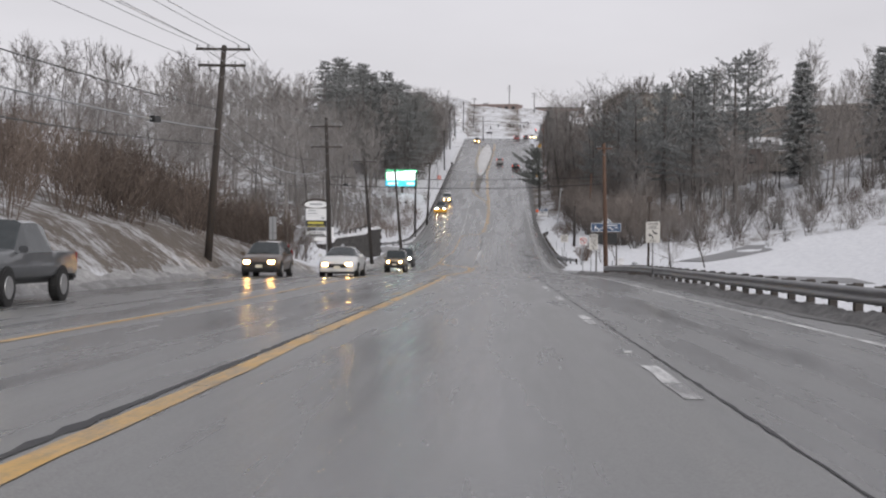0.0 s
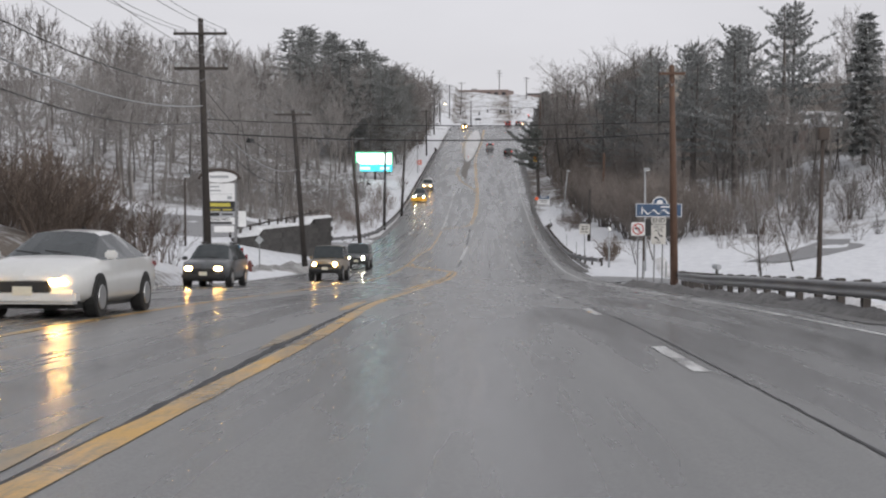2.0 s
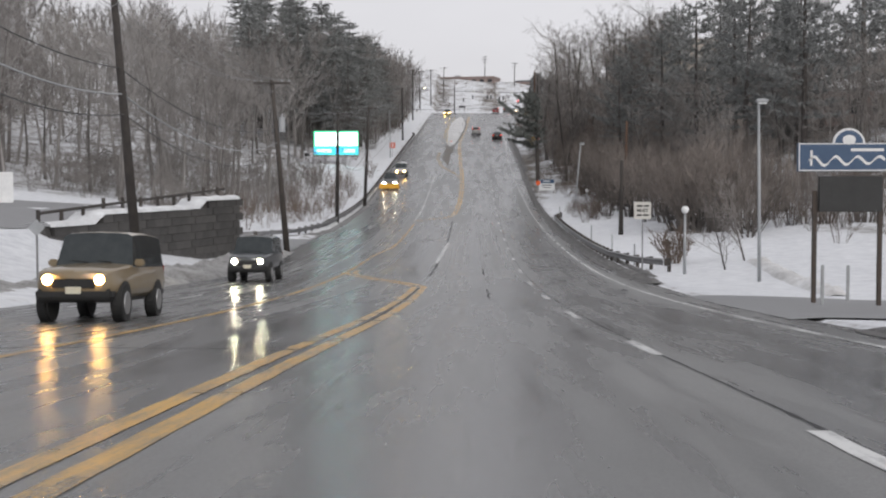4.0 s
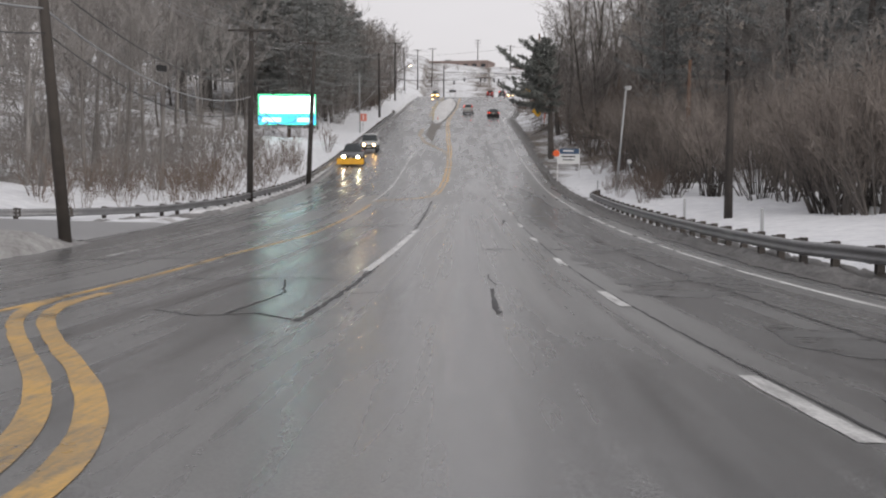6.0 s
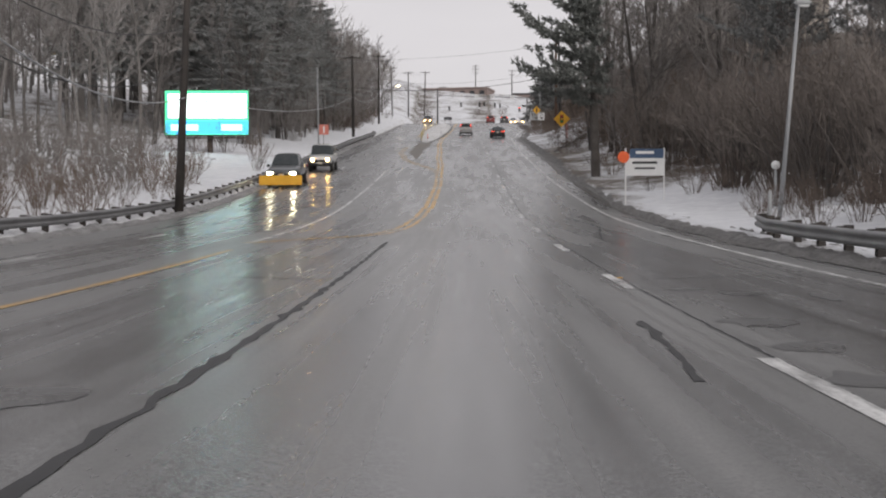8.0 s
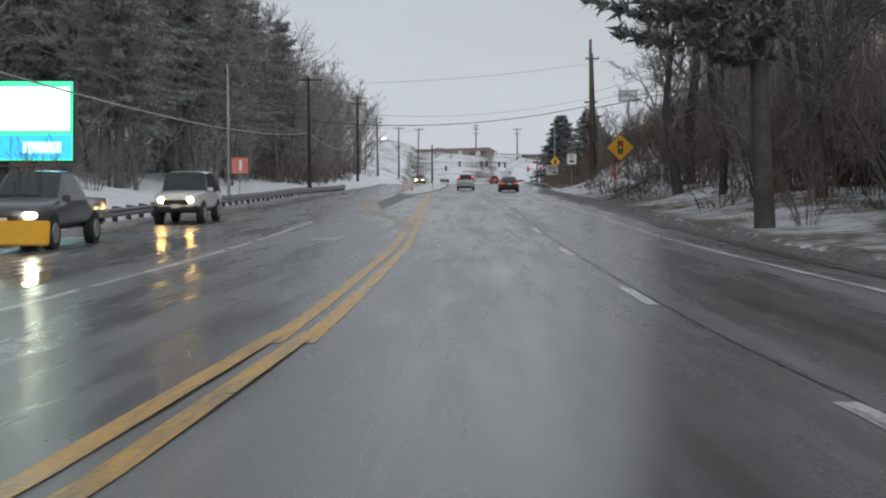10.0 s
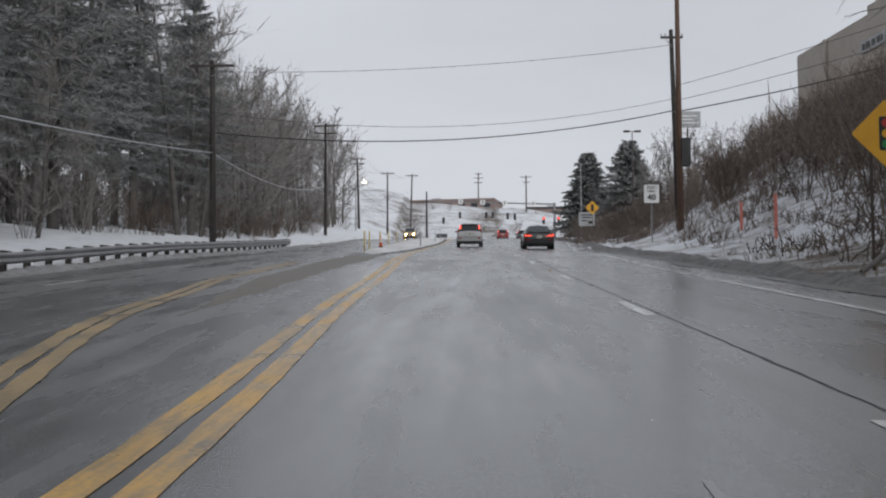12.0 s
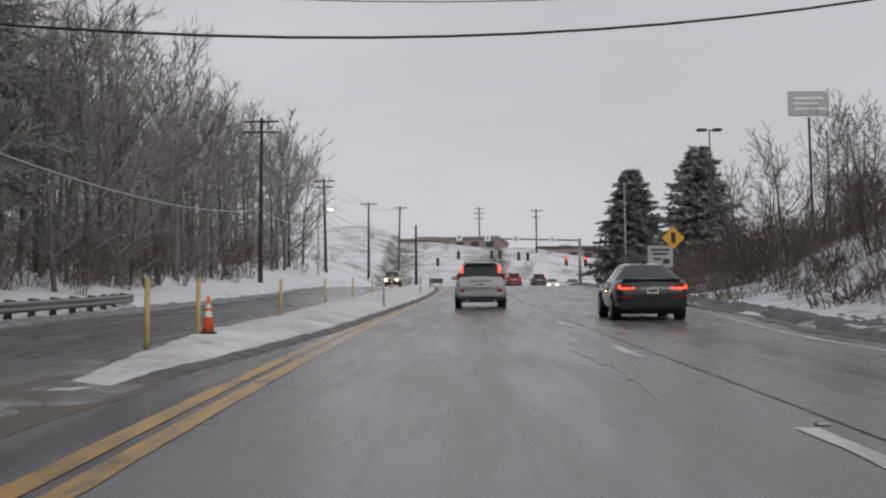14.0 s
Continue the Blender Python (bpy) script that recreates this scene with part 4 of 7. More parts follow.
LEFT_POLES = [
    utility_pole(-14.6, -30, 10.8, 0, ((0.25, 2.6), (1.1, 2.6))),
    utility_pole(-15.2, 61.5, 7.25, 0.85, ((0.2, 2.5), (0.95, 2.2)), 10),
    utility_pole(-14.55, 101.2, 5.7, -0.3, ((0.7, 2.4), (2.25, 2.4)), base=-6.0),
    utility_pole(-14.0, 128.5, 3.0, -0.75, ((0.35, 2.4),), base=-7.0),
    utility_pole(-13.7, 163.2, 2.2, -0.85, ((0.3, 2.2),), base=-8.2, can=2.8, label="leaning dark timber utility pole with a transformer"),
    utility_pole(-14.5, 200.5, 2.0, 0.15, ((0.2, 2.6),), base=-7.6),
    utility_pole(-14.0, 224.5, 3.7, 0.5, ((0.2, 2.2),), base=-6.7, label="leaning dark timber utility pole"),
    utility_pole(-15.7, 333, 13.0, -0.1, ((0.3, 2.4),), base=2.7),
    utility_pole(-17.1, 405, 22.1, 0, ((0.3, 2.6), (1.1, 2.6)), base=9.2),
    utility_pole(-17.3, 455, 25.8, -0.3, ((0.3, 2.4), (1.0, 2.0)), base=14.5),
    utility_pole(-15.8, 502, 30.0, 0, ((0.3, 2.4),), base=19.0),
    utility_pole(-12.4, 523, 32.4, 0.3, ((0.3, 2.4),), base=21.0),
]
LOWER = {224: 2.0, 333: 1.1, 405: 2.9}     # how much lower the thick cable is tied to the pole at that y
for (pa, pb) in zip(LEFT_POLES, LEFT_POLES[1:]):
    ta, tb = pa[1], pb[1]
    n = min(4, len(ta), len(tb))
    for k in range(n):
        cable(ta[k], tb[k], 0.9, 0.012, label="bare grey overhead wire between crossarms", material=M_ALUWIRE)
    if len(ta) >= 8 and len(tb) >= 8:
        for k in range(4, 8, 3):
            cable(ta[k], tb[k], 0.9, 0.012, label="bare grey overhead wire between crossarms", material=M_ALUWIRE)
    cable(pa[2][0], pb[2][0], 1.0, 0.02)
    da, db = (Vector((0, 0, -LOWER.get(round(p_[3].y), 0.0))) for p_ in (pa, pb))
    cable(pa[2][1] + da, pb[2][1] + db, 1.1, 0.028, label="thick weathered grey cable below the wires", material=M_GREYPOST)
    cable(pa[2][2], pb[2][2], 1.2, 0.02)


# ---- trees ----
def grow(rng, pos, d, length, r, level, out, top, twigs, start, thin=0.016):
    """One limb and what branches off it. out: the vertex and face lists of the trunk and of the crown."""
    n = 5 if level == 0 else (4 if level == 1 else (3 if level < top else 1))
    pts, radii = [np.array(pos)], [r]
    p, d = np.array(pos, float), np.array(d, float)
    for k in range(n):
        d = d + rng.normal(0, 0.09 + 0.07 * level, 3) + np.array([0, 0, 0.10 if level else 0.03])
        d /= np.linalg.norm(d)
        p = p + d * length / n
        pts.append(p)
        radii.append(r * (1 - 0.8 * (k + 1) / n))
    if level >= top:
        spike(*out[1], pts[0], pts[1], r * 1.15)
        return
    tube(*out[0 if level == 0 else 1], pts, radii, 8 if level == 0 else (4 if level == 1 else 3))
    kids = twigs[level]
    for k in range(kids):
        s = (start if level == 0 else 0.15) + (0.98 - start if level == 0 else 0.83) * (k + rng.uniform(0, 0.9)) / kids
        i = min(int(s * n), n - 1)
        q = pts[i] + (pts[i + 1] - pts[i]) * (s * n - i)
        ax = pts[i + 1] - pts[i]
        ax /= np.linalg.norm(ax)
        side = np.cross(ax, rng.normal(0, 1, 3))
        side /= np.linalg.norm(side) + 1e-9
        spread = rng.uniform(0.45, 1.0)
        nd = ax * math.cos(spread) + side * math.sin(spread)
        rr = max(thin, radii[i] * (0.45 if level == 0 else 0.55))
        grow(rng, q, nd, length * rng.uniform(0.36, 0.58) * (1.12 - 0.5 * s), rr, level + 1, out, top, twigs, start, thin)


def bare_tree(seed, h, r, twigs=(12, 6, 5), lean=0.05, start=0.3, thin=0.016, bark=None):
    rng = np.random.default_rng(seed)
    trunk, crown = ([], []), ([], [])
    grow(rng, (0, 0, -0.3), (rng.normal(0, lean), rng.normal(0, lean), 1), h, r, 0, (trunk, crown), len(twigs), twigs, start, thin)
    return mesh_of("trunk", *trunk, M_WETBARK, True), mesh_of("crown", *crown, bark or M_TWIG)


def sliver(verts, faces, a, b_, w, rng):
    """The finest twig: one narrow blade from a to its tip b_."""
    u = np.cross(b_ - a, rng.normal(0, 1, 3))
    u = u / (np.linalg.norm(u) + 1e-9) * w / 2
    i = len(verts)
    verts += [a - u, a + u, b_]
    faces.append((i, i + 1, i + 2))


def conifer(seed, h, r, spread, rings, gaps=0.0, bare=0.12, droop=0.25, spray=0.55, irregular=0.3, per=7, taper=0.75, wide=(0.2, 0.4), density=3.0, needles=None):
    """An evergreen: a tapered trunk and rings of branches set with sprays of needles."""
    rng = np.random.default_rng(seed)
    tv, tf, cv, cf = [], [], [], []
    tube(tv, tf, [(0, 0, -0.3), (rng.normal(0, .05), 0, h * 0.35), (rng.normal(0, .12), 0, h * 0.7), (0, 0, h)], [r, r * 0.75, r * 0.4, 0.02], 7)
    for k in range(rings):
        s = bare + (1 - bare) * (k + rng.uniform(0, 0.9)) / rings
        if s > 0.99 or rng.random() < gaps * 0.6:
            continue
        reach = spread * (1 - s) ** taper * (0.5 + 0.5 * min(1, (s - bare) * 5 + 0.35)) + 0.3
        reach *= 1 + irregular * math.sin(k * 2.4 + seed)
        for j in range(per):
            if rng.random() < gaps:
                continue
            a = 2 * math.pi * (j + rng.uniform(-0.45, 0.45)) / per + k * 1.3
            ln = reach * (1 + rng.uniform(-irregular, irregular))
            up = 0.4 * s - droop + rng.normal(0, 0.1)
            d = np.array([math.cos(a), math.sin(a), up])
            p0 = np.array([0, 0, s * h])
            pts = [p0, p0 + d * ln * 0.5 + np.array([0, 0, 0.04 * ln]), p0 + d * ln + np.array([0, 0, 0.1 * ln * s])]
            tube(cv, cf, pts, [0.035 * (1 - s) + 0.012, 0.02, 0.006], 3)
            m = max(4, int(ln / spray * density))
            for q in range(m):
                u = 0.12 + 0.88 * (q + rng.random()) / m
                c = pts[0] * (1 - u) ** 2 + 2 * pts[1] * u * (1 - u) + pts[2] * u * u
                b = a + rng.choice([-1, 1]) * rng.uniform(0.2, 1.25)
                L = spray * rng.uniform(0.7, 1.4) * (1.15 - 0.45 * u)
                e = np.array([math.cos(b), math.sin(b), rng.uniform(-0.4, 0.35)]) * L
                wd = L * rng.uniform(*wide) * 1.9
                for g in range(3):
                    f = e + rng.normal(0, 0.42, 3) * L * 0.8 + np.array([0, 0, -0.12 * L])
                    sliver(cv, cf, c + e * rng.uniform(-0.1, 0.3), c + f, wd, rng)
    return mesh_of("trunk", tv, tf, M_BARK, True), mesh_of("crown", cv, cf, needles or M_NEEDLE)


def brush_clump(seed, h, stems, spread, forks=5, material=None):
    rng = np.random.default_rng(seed)
    v, f = [], []
    for k in range(stems):
        a, ln = rng.uniform(0, 6.283), h * rng.uniform(0.45, 1.1)
        p = np.array([rng.normal(0, spread * 0.5), rng.normal(0, spread * 0.5), -0.15])
        d = np.array([math.cos(a) * 0.5, math.sin(a) * 0.5, 1.0]) + rng.normal(0, 0.25, 3)
        d /= np.linalg.norm(d)
        pts = [p]
        for q in range(2):
            d = d + rng.normal(0, 0.25, 3)
            d /= np.linalg.norm(d)
            p = p + d * ln / 2
            pts.append(p)
        tube(v, f, pts, [0.023, 0.018, 0.008], 3)
        for q in range(forks):
            s = rng.uniform(0.2, 0.98) * 2
            i = min(1, int(s))
            c = pts[i] + (pts[i + 1] - pts[i]) * (s - i)
            e = (pts[i + 1] - pts[i]) / (ln / 2) + rng.normal(0, 0.6, 3)
            e = e / np.linalg.norm(e) * ln * rng.uniform(0.2, 0.45)
            spike(v, f, c, c + e, 0.019)
    return (mesh_of("crown", v, f, material or M_BRUSH),)


def fork_and_twigs(rng, out, p0, p1, u0, forks, twigs, spread, fork_len, w, lift=0.25):
    """Forks off a limb from p0 to p1, each set with fine twigs."""
    d = p1 - p0
    ln = np.linalg.norm(d)
    d = d / (ln + 1e-9)
    for j in range(forks):
        u = u0 + (1 - u0) * (j + rng.random()) / forks
        a = p0 + (p1 - p0) * u
        e = d + rng.normal(0, spread, 3) + np.array([0, 0, lift])
        e = e / np.linalg.norm(e) * ln * fork_len * rng.uniform(0.6, 1.2)
        spike(*out, a, a + e, w * 0.7)
        for q in range(twigs):
            c = a + e * rng.uniform(0.15, 1.0)
            f = e / np.linalg.norm(e) + rng.normal(0, 0.55, 3) + np.array([0, 0, 0.15])
            f = f / np.linalg.norm(f) * np.linalg.norm(e) * rng.uniform(0.35, 0.75)
            sliver(*out, c, c + f, w, rng)


def fine_tree(seed, h, r, limbs=13, forks=8, twigs=9, start=0.36, crown=0.3, w=0.045, lean=0.03, bark=None):
    """A bare tree whose limbs rise into a rounded crown of very many fine twigs."""
    rng = np.random.default_rng(seed)
    trunk, out = ([], []), ([], [])
    pts = [np.array([0, 0, -0.3])]
    d = np.array([rng.normal(0, lean), rng.normal(0, lean), 1.0])
    for k in range(5):
        d = d + np.array([rng.normal(0, 0.05), rng.normal(0, 0.05), 0])
        pts.append(pts[-1] + d / np.linalg.norm(d) * h * 0.92 / 5)
    tube(*trunk, pts, [r, r * 0.85, r * 0.66, r * 0.45, r * 0.26, r * 0.08], 7)
    for k in range(limbs):
        s = start + (0.98 - start) * (k + rng.uniform(0, 0.8)) / limbs
        i = min(4, int(s * 5))
        p = pts[i] + (pts[i + 1] - pts[i]) * (s * 5 - i)
        t = (s - start) / (1 - start)
        az, el = k * 2.4 + rng.uniform(-0.5, 0.5), radians(28 + 42 * t + rng.uniform(-10, 10))
        ln = crown * h * (0.5 + 0.62 * math.sin(math.pi * min(1, 0.18 + 0.75 * t))) * rng.uniform(0.75, 1.15)
        e = np.array([math.cos(az) * math.cos(el), math.sin(az) * math.cos(el), math.sin(el)])
        m_ = p + e * ln * 0.5
        e = e + np.array([0, 0, 0.35]) + rng.normal(0, 0.12, 3)
        q = m_ + e / np.linalg.norm(e) * ln * 0.5
        tube(*out, [p, m_, q], [r * 0.36 * (1.1 - s), r * 0.22 * (1.1 - s), 0.012], 3)
        fork_and_twigs(rng, out, p, m_, 0.35, forks // 3, twigs, 0.5, 0.7, w)
        fork_and_twigs(rng, out, m_, q, 0.0, forks - forks // 3, twigs, 0.5, 0.85, w)
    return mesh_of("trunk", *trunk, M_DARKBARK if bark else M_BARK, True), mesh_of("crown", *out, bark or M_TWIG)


def dome_shrub(seed, h, stems=16, forks=8, twigs=9, w=0.024, material=None, joined=False, thick=0.05):
    """A many-stemmed shrub that fans out into a rounded brown head of twigs."""
    rng = np.random.default_rng(seed)
    out = ([], [])
    wood = out if joined else ([], [])
    for k in range(stems):
        az, out_ = k * 2.4 + rng.uniform(-0.4, 0.4), rng.uniform(0.05, 0.85)
        p = np.array([math.cos(az) * 0.13 * h * rng.random(), math.sin(az) * 0.13 * h * rng.random(), -0.2])
        ln = h * rng.uniform(0.7, 1.05) * (1 - 0.15 * out_)
        d = np.array([math.cos(az) * out_ * 0.8, math.sin(az) * out_ * 0.8, 1.0])
        m_ = p + d / np.linalg.norm(d) * ln * 0.5
        d = d + np.array([math.cos(az) * out_ * 0.3, math.sin(az) * out_ * 0.3, 0]) + rng.normal(0, 0.15, 3)
        q = m_ + d / np.linalg.norm(d) * ln * 0.5
        tube(*wood, [p, m_, q], [thick, thick * 0.6, thick * 0.2], 3)
        fork_and_twigs(rng, out, p, m_, 0.4, forks // 3, twigs, 0.5, 0.5, w)
        fork_and_twigs(rng, out, m_, q, 0.0, forks - forks // 3, twigs, 0.5, 0.6, w)
    crown = mesh_of("crown", *out, material or M_BROWNTWIG)
    return (crown,) if joined else (mesh_of("trunk", *wood, M_DARKBARK, True), crown)


def white_pine(seed, h, r, spread, bare=0.32, whorl=1.0, per=6, wind=(0.0, 0.0), needles=None, tuft=0.42, fill=2.6):
    """A pine with tiers of long limbs that sweep up at their ends, carrying tufts of needles with gaps between."""
    rng = np.random.default_rng(seed)
    trunk, out = ([], []), ([], [])
    top = np.array([rng.normal(0, 0.02) * h, rng.normal(0, 0.02) * h, h])
    tube(*trunk, [np.array([0, 0, -0.3]), top * 0.4 + np.array([rng.normal(0, .1), 0, 0]), top * 0.75, top], [r, r * 0.78, r * 0.42, 0.03], 8)
    z = bare * h
    k = 0
    while z < h * 0.985:
        s = z / h
        t = (s - bare) / (1 - bare)
        prof = min(1.0, 0.5 + 2.2 * t) * (1 - t) ** 0.62 + 0.1
        prof *= 1 + 0.35 * math.sin(k * 1.9 + seed)
        for j in range(per):
            if rng.random() < 0.2:
                continue
            a = 2 * math.pi * (j + rng.uniform(-0.3, 0.3)) / per + k * 0.9
            ln = spread * prof * rng.uniform(0.55, 1.2)
            d = np.array([math.cos(a) + wind[0], math.sin(a) + wind[1], -0.08 + 0.45 * t + rng.normal(0, 0.08)])
            ln *= max(0.35, math.hypot(d[0], d[1]))
            d[:2] /= math.hypot(d[0], d[1]) + 1e-9
            p0 = top * s
            p1 = p0 + d * ln * 0.55
            p2 = p1 + (d + np.array([0, 0, 0.28 + 0.25 * t])) * ln * 0.45
            tube(*out, [p0, p1, p2], [0.06 * (1.15 - s), 0.035 * (1.15 - s) + 0.01, 0.008], 3)
            n = max(3, int(ln / tuft * fill))
            for q in range(n):
                u = 0.25 + 0.75 * (q + rng.random()) / n
                c = p0 + (p1 - p0) * u / 0.55 if u < 0.55 else p1 + (p2 - p1) * (u - 0.55) / 0.45
                side = np.array([-d[1], d[0], 0]) * rng.uniform(-0.28, 0.28) * ln * (1.1 - 0.75 * u)
                c = c + side + np.array([0, 0, rng.uniform(-0.1, 0.14)])
                for g in range(4):
                    e = d * 0.4 + rng.normal(0, 0.5, 3) + np.array([0, 0, 0.32])
                    e = e / np.linalg.norm(e) * tuft * rng.uniform(0.7, 1.35)
                    sliver(*out, c, c + e, tuft * 0.42, rng)
        z += whorl * rng.uniform(0.75, 1.25) * (1.0 if t < 0.7 else 0.7)
        k += 1
    return mesh_of("trunk", *trunk, M_DARKBARK, True), mesh_of("crown", *out, needles or M_HAZENEEDLE)


def planted(name, meshes, x, y, scale, turn, label, category, group, dz=-0.1, names=("trunk", "crown"), tall=1.0):
    ob = thing(name, x, y, land_at(x, y) + dz, turn, label, category, group)
    ob.scale = (scale, scale, scale * tall)
    for nm, me in zip(names, meshes):
        piece(nm, me, ob)
    return ob


def far_wood(spots, label, kinds=None, material=None, name="far_wood", category="wood"):
    """Growth too far or too tangled to tell apart, joined into one object."""
    kinds = kinds or FARTREE
    vs, ls, ts, off = [], [], [], 0
    for k, (x, y, sc, turn) in enumerate(spots):
        c, s_ = math.cos(turn), math.sin(turn)
        for me in kinds[k % len(kinds)]:
            co = np.empty(len(me.vertices) * 3)
            me.vertices.foreach_get("co", co)
            co = co.reshape(-1, 3) * sc
            vs.append(np.c_[co[:, 0] * c - co[:, 1] * s_ + x, co[:, 0] * s_ + co[:, 1] * c + y, co[:, 2] + land_at(x, y) - 0.1])
            q, n = np.empty(len(me.loops), int), np.empty(len(me.polygons), int)
            me.loops.foreach_get("vertex_index", q)
            me.polygons.foreach_get("loop_total", n)
            ls.append(q + off)
            ts.append(n)
            off += len(co)
    v, q, n = np.concatenate(vs), np.concatenate(ls), np.concatenate(ts)
    me = bpy.data.meshes.new(name)
    me.vertices.add(len(v))
    me.vertices.foreach_set("co", v.ravel())
    me.loops.add(len(q))
    me.loops.foreach_set("vertex_index", q)
    me.polygons.add(len(n))
    me.polygons.foreach_set("loop_start", np.r_[0, np.cumsum(n)[:-1]])
    me.update(calc_edges=True)
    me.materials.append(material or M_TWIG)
    return tagged(new(name, me), label, category, kind="stuff")


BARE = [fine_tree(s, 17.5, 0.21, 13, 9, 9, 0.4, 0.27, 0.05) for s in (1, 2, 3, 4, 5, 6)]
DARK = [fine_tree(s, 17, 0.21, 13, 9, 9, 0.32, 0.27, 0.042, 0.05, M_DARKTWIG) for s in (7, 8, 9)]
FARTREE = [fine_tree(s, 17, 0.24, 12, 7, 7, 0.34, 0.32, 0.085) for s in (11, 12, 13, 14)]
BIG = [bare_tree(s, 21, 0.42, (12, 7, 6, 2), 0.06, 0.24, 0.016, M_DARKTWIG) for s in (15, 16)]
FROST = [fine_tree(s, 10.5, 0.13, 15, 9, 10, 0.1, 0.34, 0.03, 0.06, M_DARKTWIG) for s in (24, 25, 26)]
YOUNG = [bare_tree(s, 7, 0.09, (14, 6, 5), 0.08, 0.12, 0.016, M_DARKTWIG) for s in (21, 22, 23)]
PINE = [white_pine(s, 21, 0.34, 5.0) for s in (31, 32, 33, 34)]
FIR = [conifer(s, 18, 0.3, 3.3, 44, 0.06, 0.1, 0.22, 0.6, 0.22, 8, 0.75, (0.14, 0.3), 3.4, M_HAZENEEDLE) for s in (41, 42)]
HEMLOCK = [conifer(s, 18, 0.3, 4.2, 34, 0.2, 0.2, 0.2, 0.5, 0.34, 7, 0.6, (0.1, 0.16), 3.2, M_HAZENEEDLE) for s in (43, 44, 45)]
NEARHEM = [conifer(s, 18, 0.3, 4.2, 36, 0.12, 0.2, 0.24, 0.34, 0.34, 8, 0.6, (0.08, 0.15), 4.4, M_HAZENEEDLE) for s in (46, 47)]
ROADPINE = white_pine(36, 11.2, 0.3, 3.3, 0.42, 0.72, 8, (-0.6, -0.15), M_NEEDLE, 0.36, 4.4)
DOME = [dome_shrub(s, 5.2) for s in (101, 102, 103, 104)]
GREYDOME = [dome_shrub(s, 4.6, 13, 7, 7, 0.04, M_DARKTWIG) for s in (105, 106)]
SPRUCE = [conifer(s, 9.6, 0.2, 3.75, 32, 0.0, 0.03, 0.22, 0.5, 0.16, 11, 0.85, (0.22, 0.4), 3.6, M_HAZENEEDLE) for s in (51, 52)]
BRUSH = [dome_shrub(s, 2.7, 16, 5, 6, 0.019, M_BRUSH, True, 0.018) for s in (61, 62, 63, 64)]
THICKET = [dome_shrub(s, 4.5, 14, 6, 6, 0.03, M_DARKTWIG, True, 0.03) for s in (71, 72)]
UNDER = [dome_shrub(s, 5.0, 9, 5, 6, 0.06, M_DARKTWIG, True, 0.03) for s in (91, 92)]
SHRUB = [dome_shrub(95, 2.1, 30, 8, 9, 0.03, M_BRUSH, True, 0.022)]
SCRUB = [dome_shrub(s, 2.4, 8, 5, 5, 0.02, M_BRUSH, True, 0.018) for s in (97, 98, 99)]
WEEDS = [brush_clump(s, 0.9, 18, 0.9, 3) for s in (81, 82)]

rng = np.random.default_rng(7)
rng2 = np.random.default_rng(8)
G_L, G_R, G_B = "bare trees of the hillside wood", "trees above the snowy lot", "brush on the banks"
L_BARE = "tall bare grey-brown deciduous tree with fine twigs"
L_PINE = "tall dark green pine with gappy layered branches"
L_FIR = "dense dark green conifer with drooping branches"
# left wood, on the slope behind the billboard
count = 0
while count < 105:
    x, y = -20 - 60 * rng.random() ** 1.4, rng.uniform(176, 400)
    if -27 < x and 252 < y < 285 or (x > -22 and y < 300) or (x > -74 and y < 197):
        continue
    planted("bare_tree", BARE[rng.integers(6)], x, y, rng.uniform(0.7, 1.1), rng.uniform(0, 360), L_BARE, "tree", G_L)
    count += 1
spots = []
while len(spots) < 105:     # further up the slope
    x, y = rng.uniform(-150, -45), rng.uniform(100, 390)
    if y < 198 and x > -76:
        continue
    spots.append((x, y, rng.uniform(0.75, 1.15), rng.uniform(0, 6.28)))
far_wood(spots[:88], "bare grey wood on the hillside behind")
far_wood([(rng.uniform(-78, -30), rng.uniform(199, 330), rng.uniform(0.6, 0.95), rng.uniform(0, 6.28)) for k in range(95)][:78], "close-standing bare grey trees of the hillside wood", FARTREE, M_TWIG)
far_wood([(rng.uniform(-130, -38), rng.uniform(200, 385), rng.uniform(0.7, 1.3), rng.uniform(0, 6.28)) for k in range(120)] + [(rng2.uniform(-44, -21), rng2.uniform(200, 264), rng2.uniform(0.5, 0.95), rng2.uniform(0, 6.28)) for k in range(90)], "grey tangled undergrowth on the wooded hillside", UNDER, M_DARKTWIG, "undergrowth", "undergrowth")
for x, y, s in [(-25, 300, 1.1), (-28, 308, 1.18), (-31, 300, 1.15), (-24, 316, 1.05), (-34, 312, 1.2), (-27, 328, 1.0), (-22.5, 333, 0.95), (-33, 325, 1.1), (-23, 345, 0.88), (-29, 340, 0.95), (-21.5, 324, 0.9), (-26, 352, 0.85), (-21.5, 308, 0.9), (-22, 292, 0.9), (-37, 304, 1.2), (-40, 317, 1.22), (-36, 330, 1.18), (-42, 331, 1.2), (-39, 343, 1.1), (-34, 347, 1.0), (-44, 320, 1.15), (-38, 294, 1.1)]:
    planted("conifer", NEARHEM[rng.integers(2)] if x > -24.5 else HEMLOCK[rng.integers(3)], x, y, s * 1.14, rng.uniform(0, 360), L_FIR, "tree", "conifers of the hillside wood")
for x, y, s in [(-20.8, 352, 0.95), (-23, 364, 1.0), (-26, 372, 0.95)]:
    planted("conifer", NEARHEM[int(-x) % 2], x, y, s, 30 * s, L_FIR, "tree", "conifers of the hillside wood")
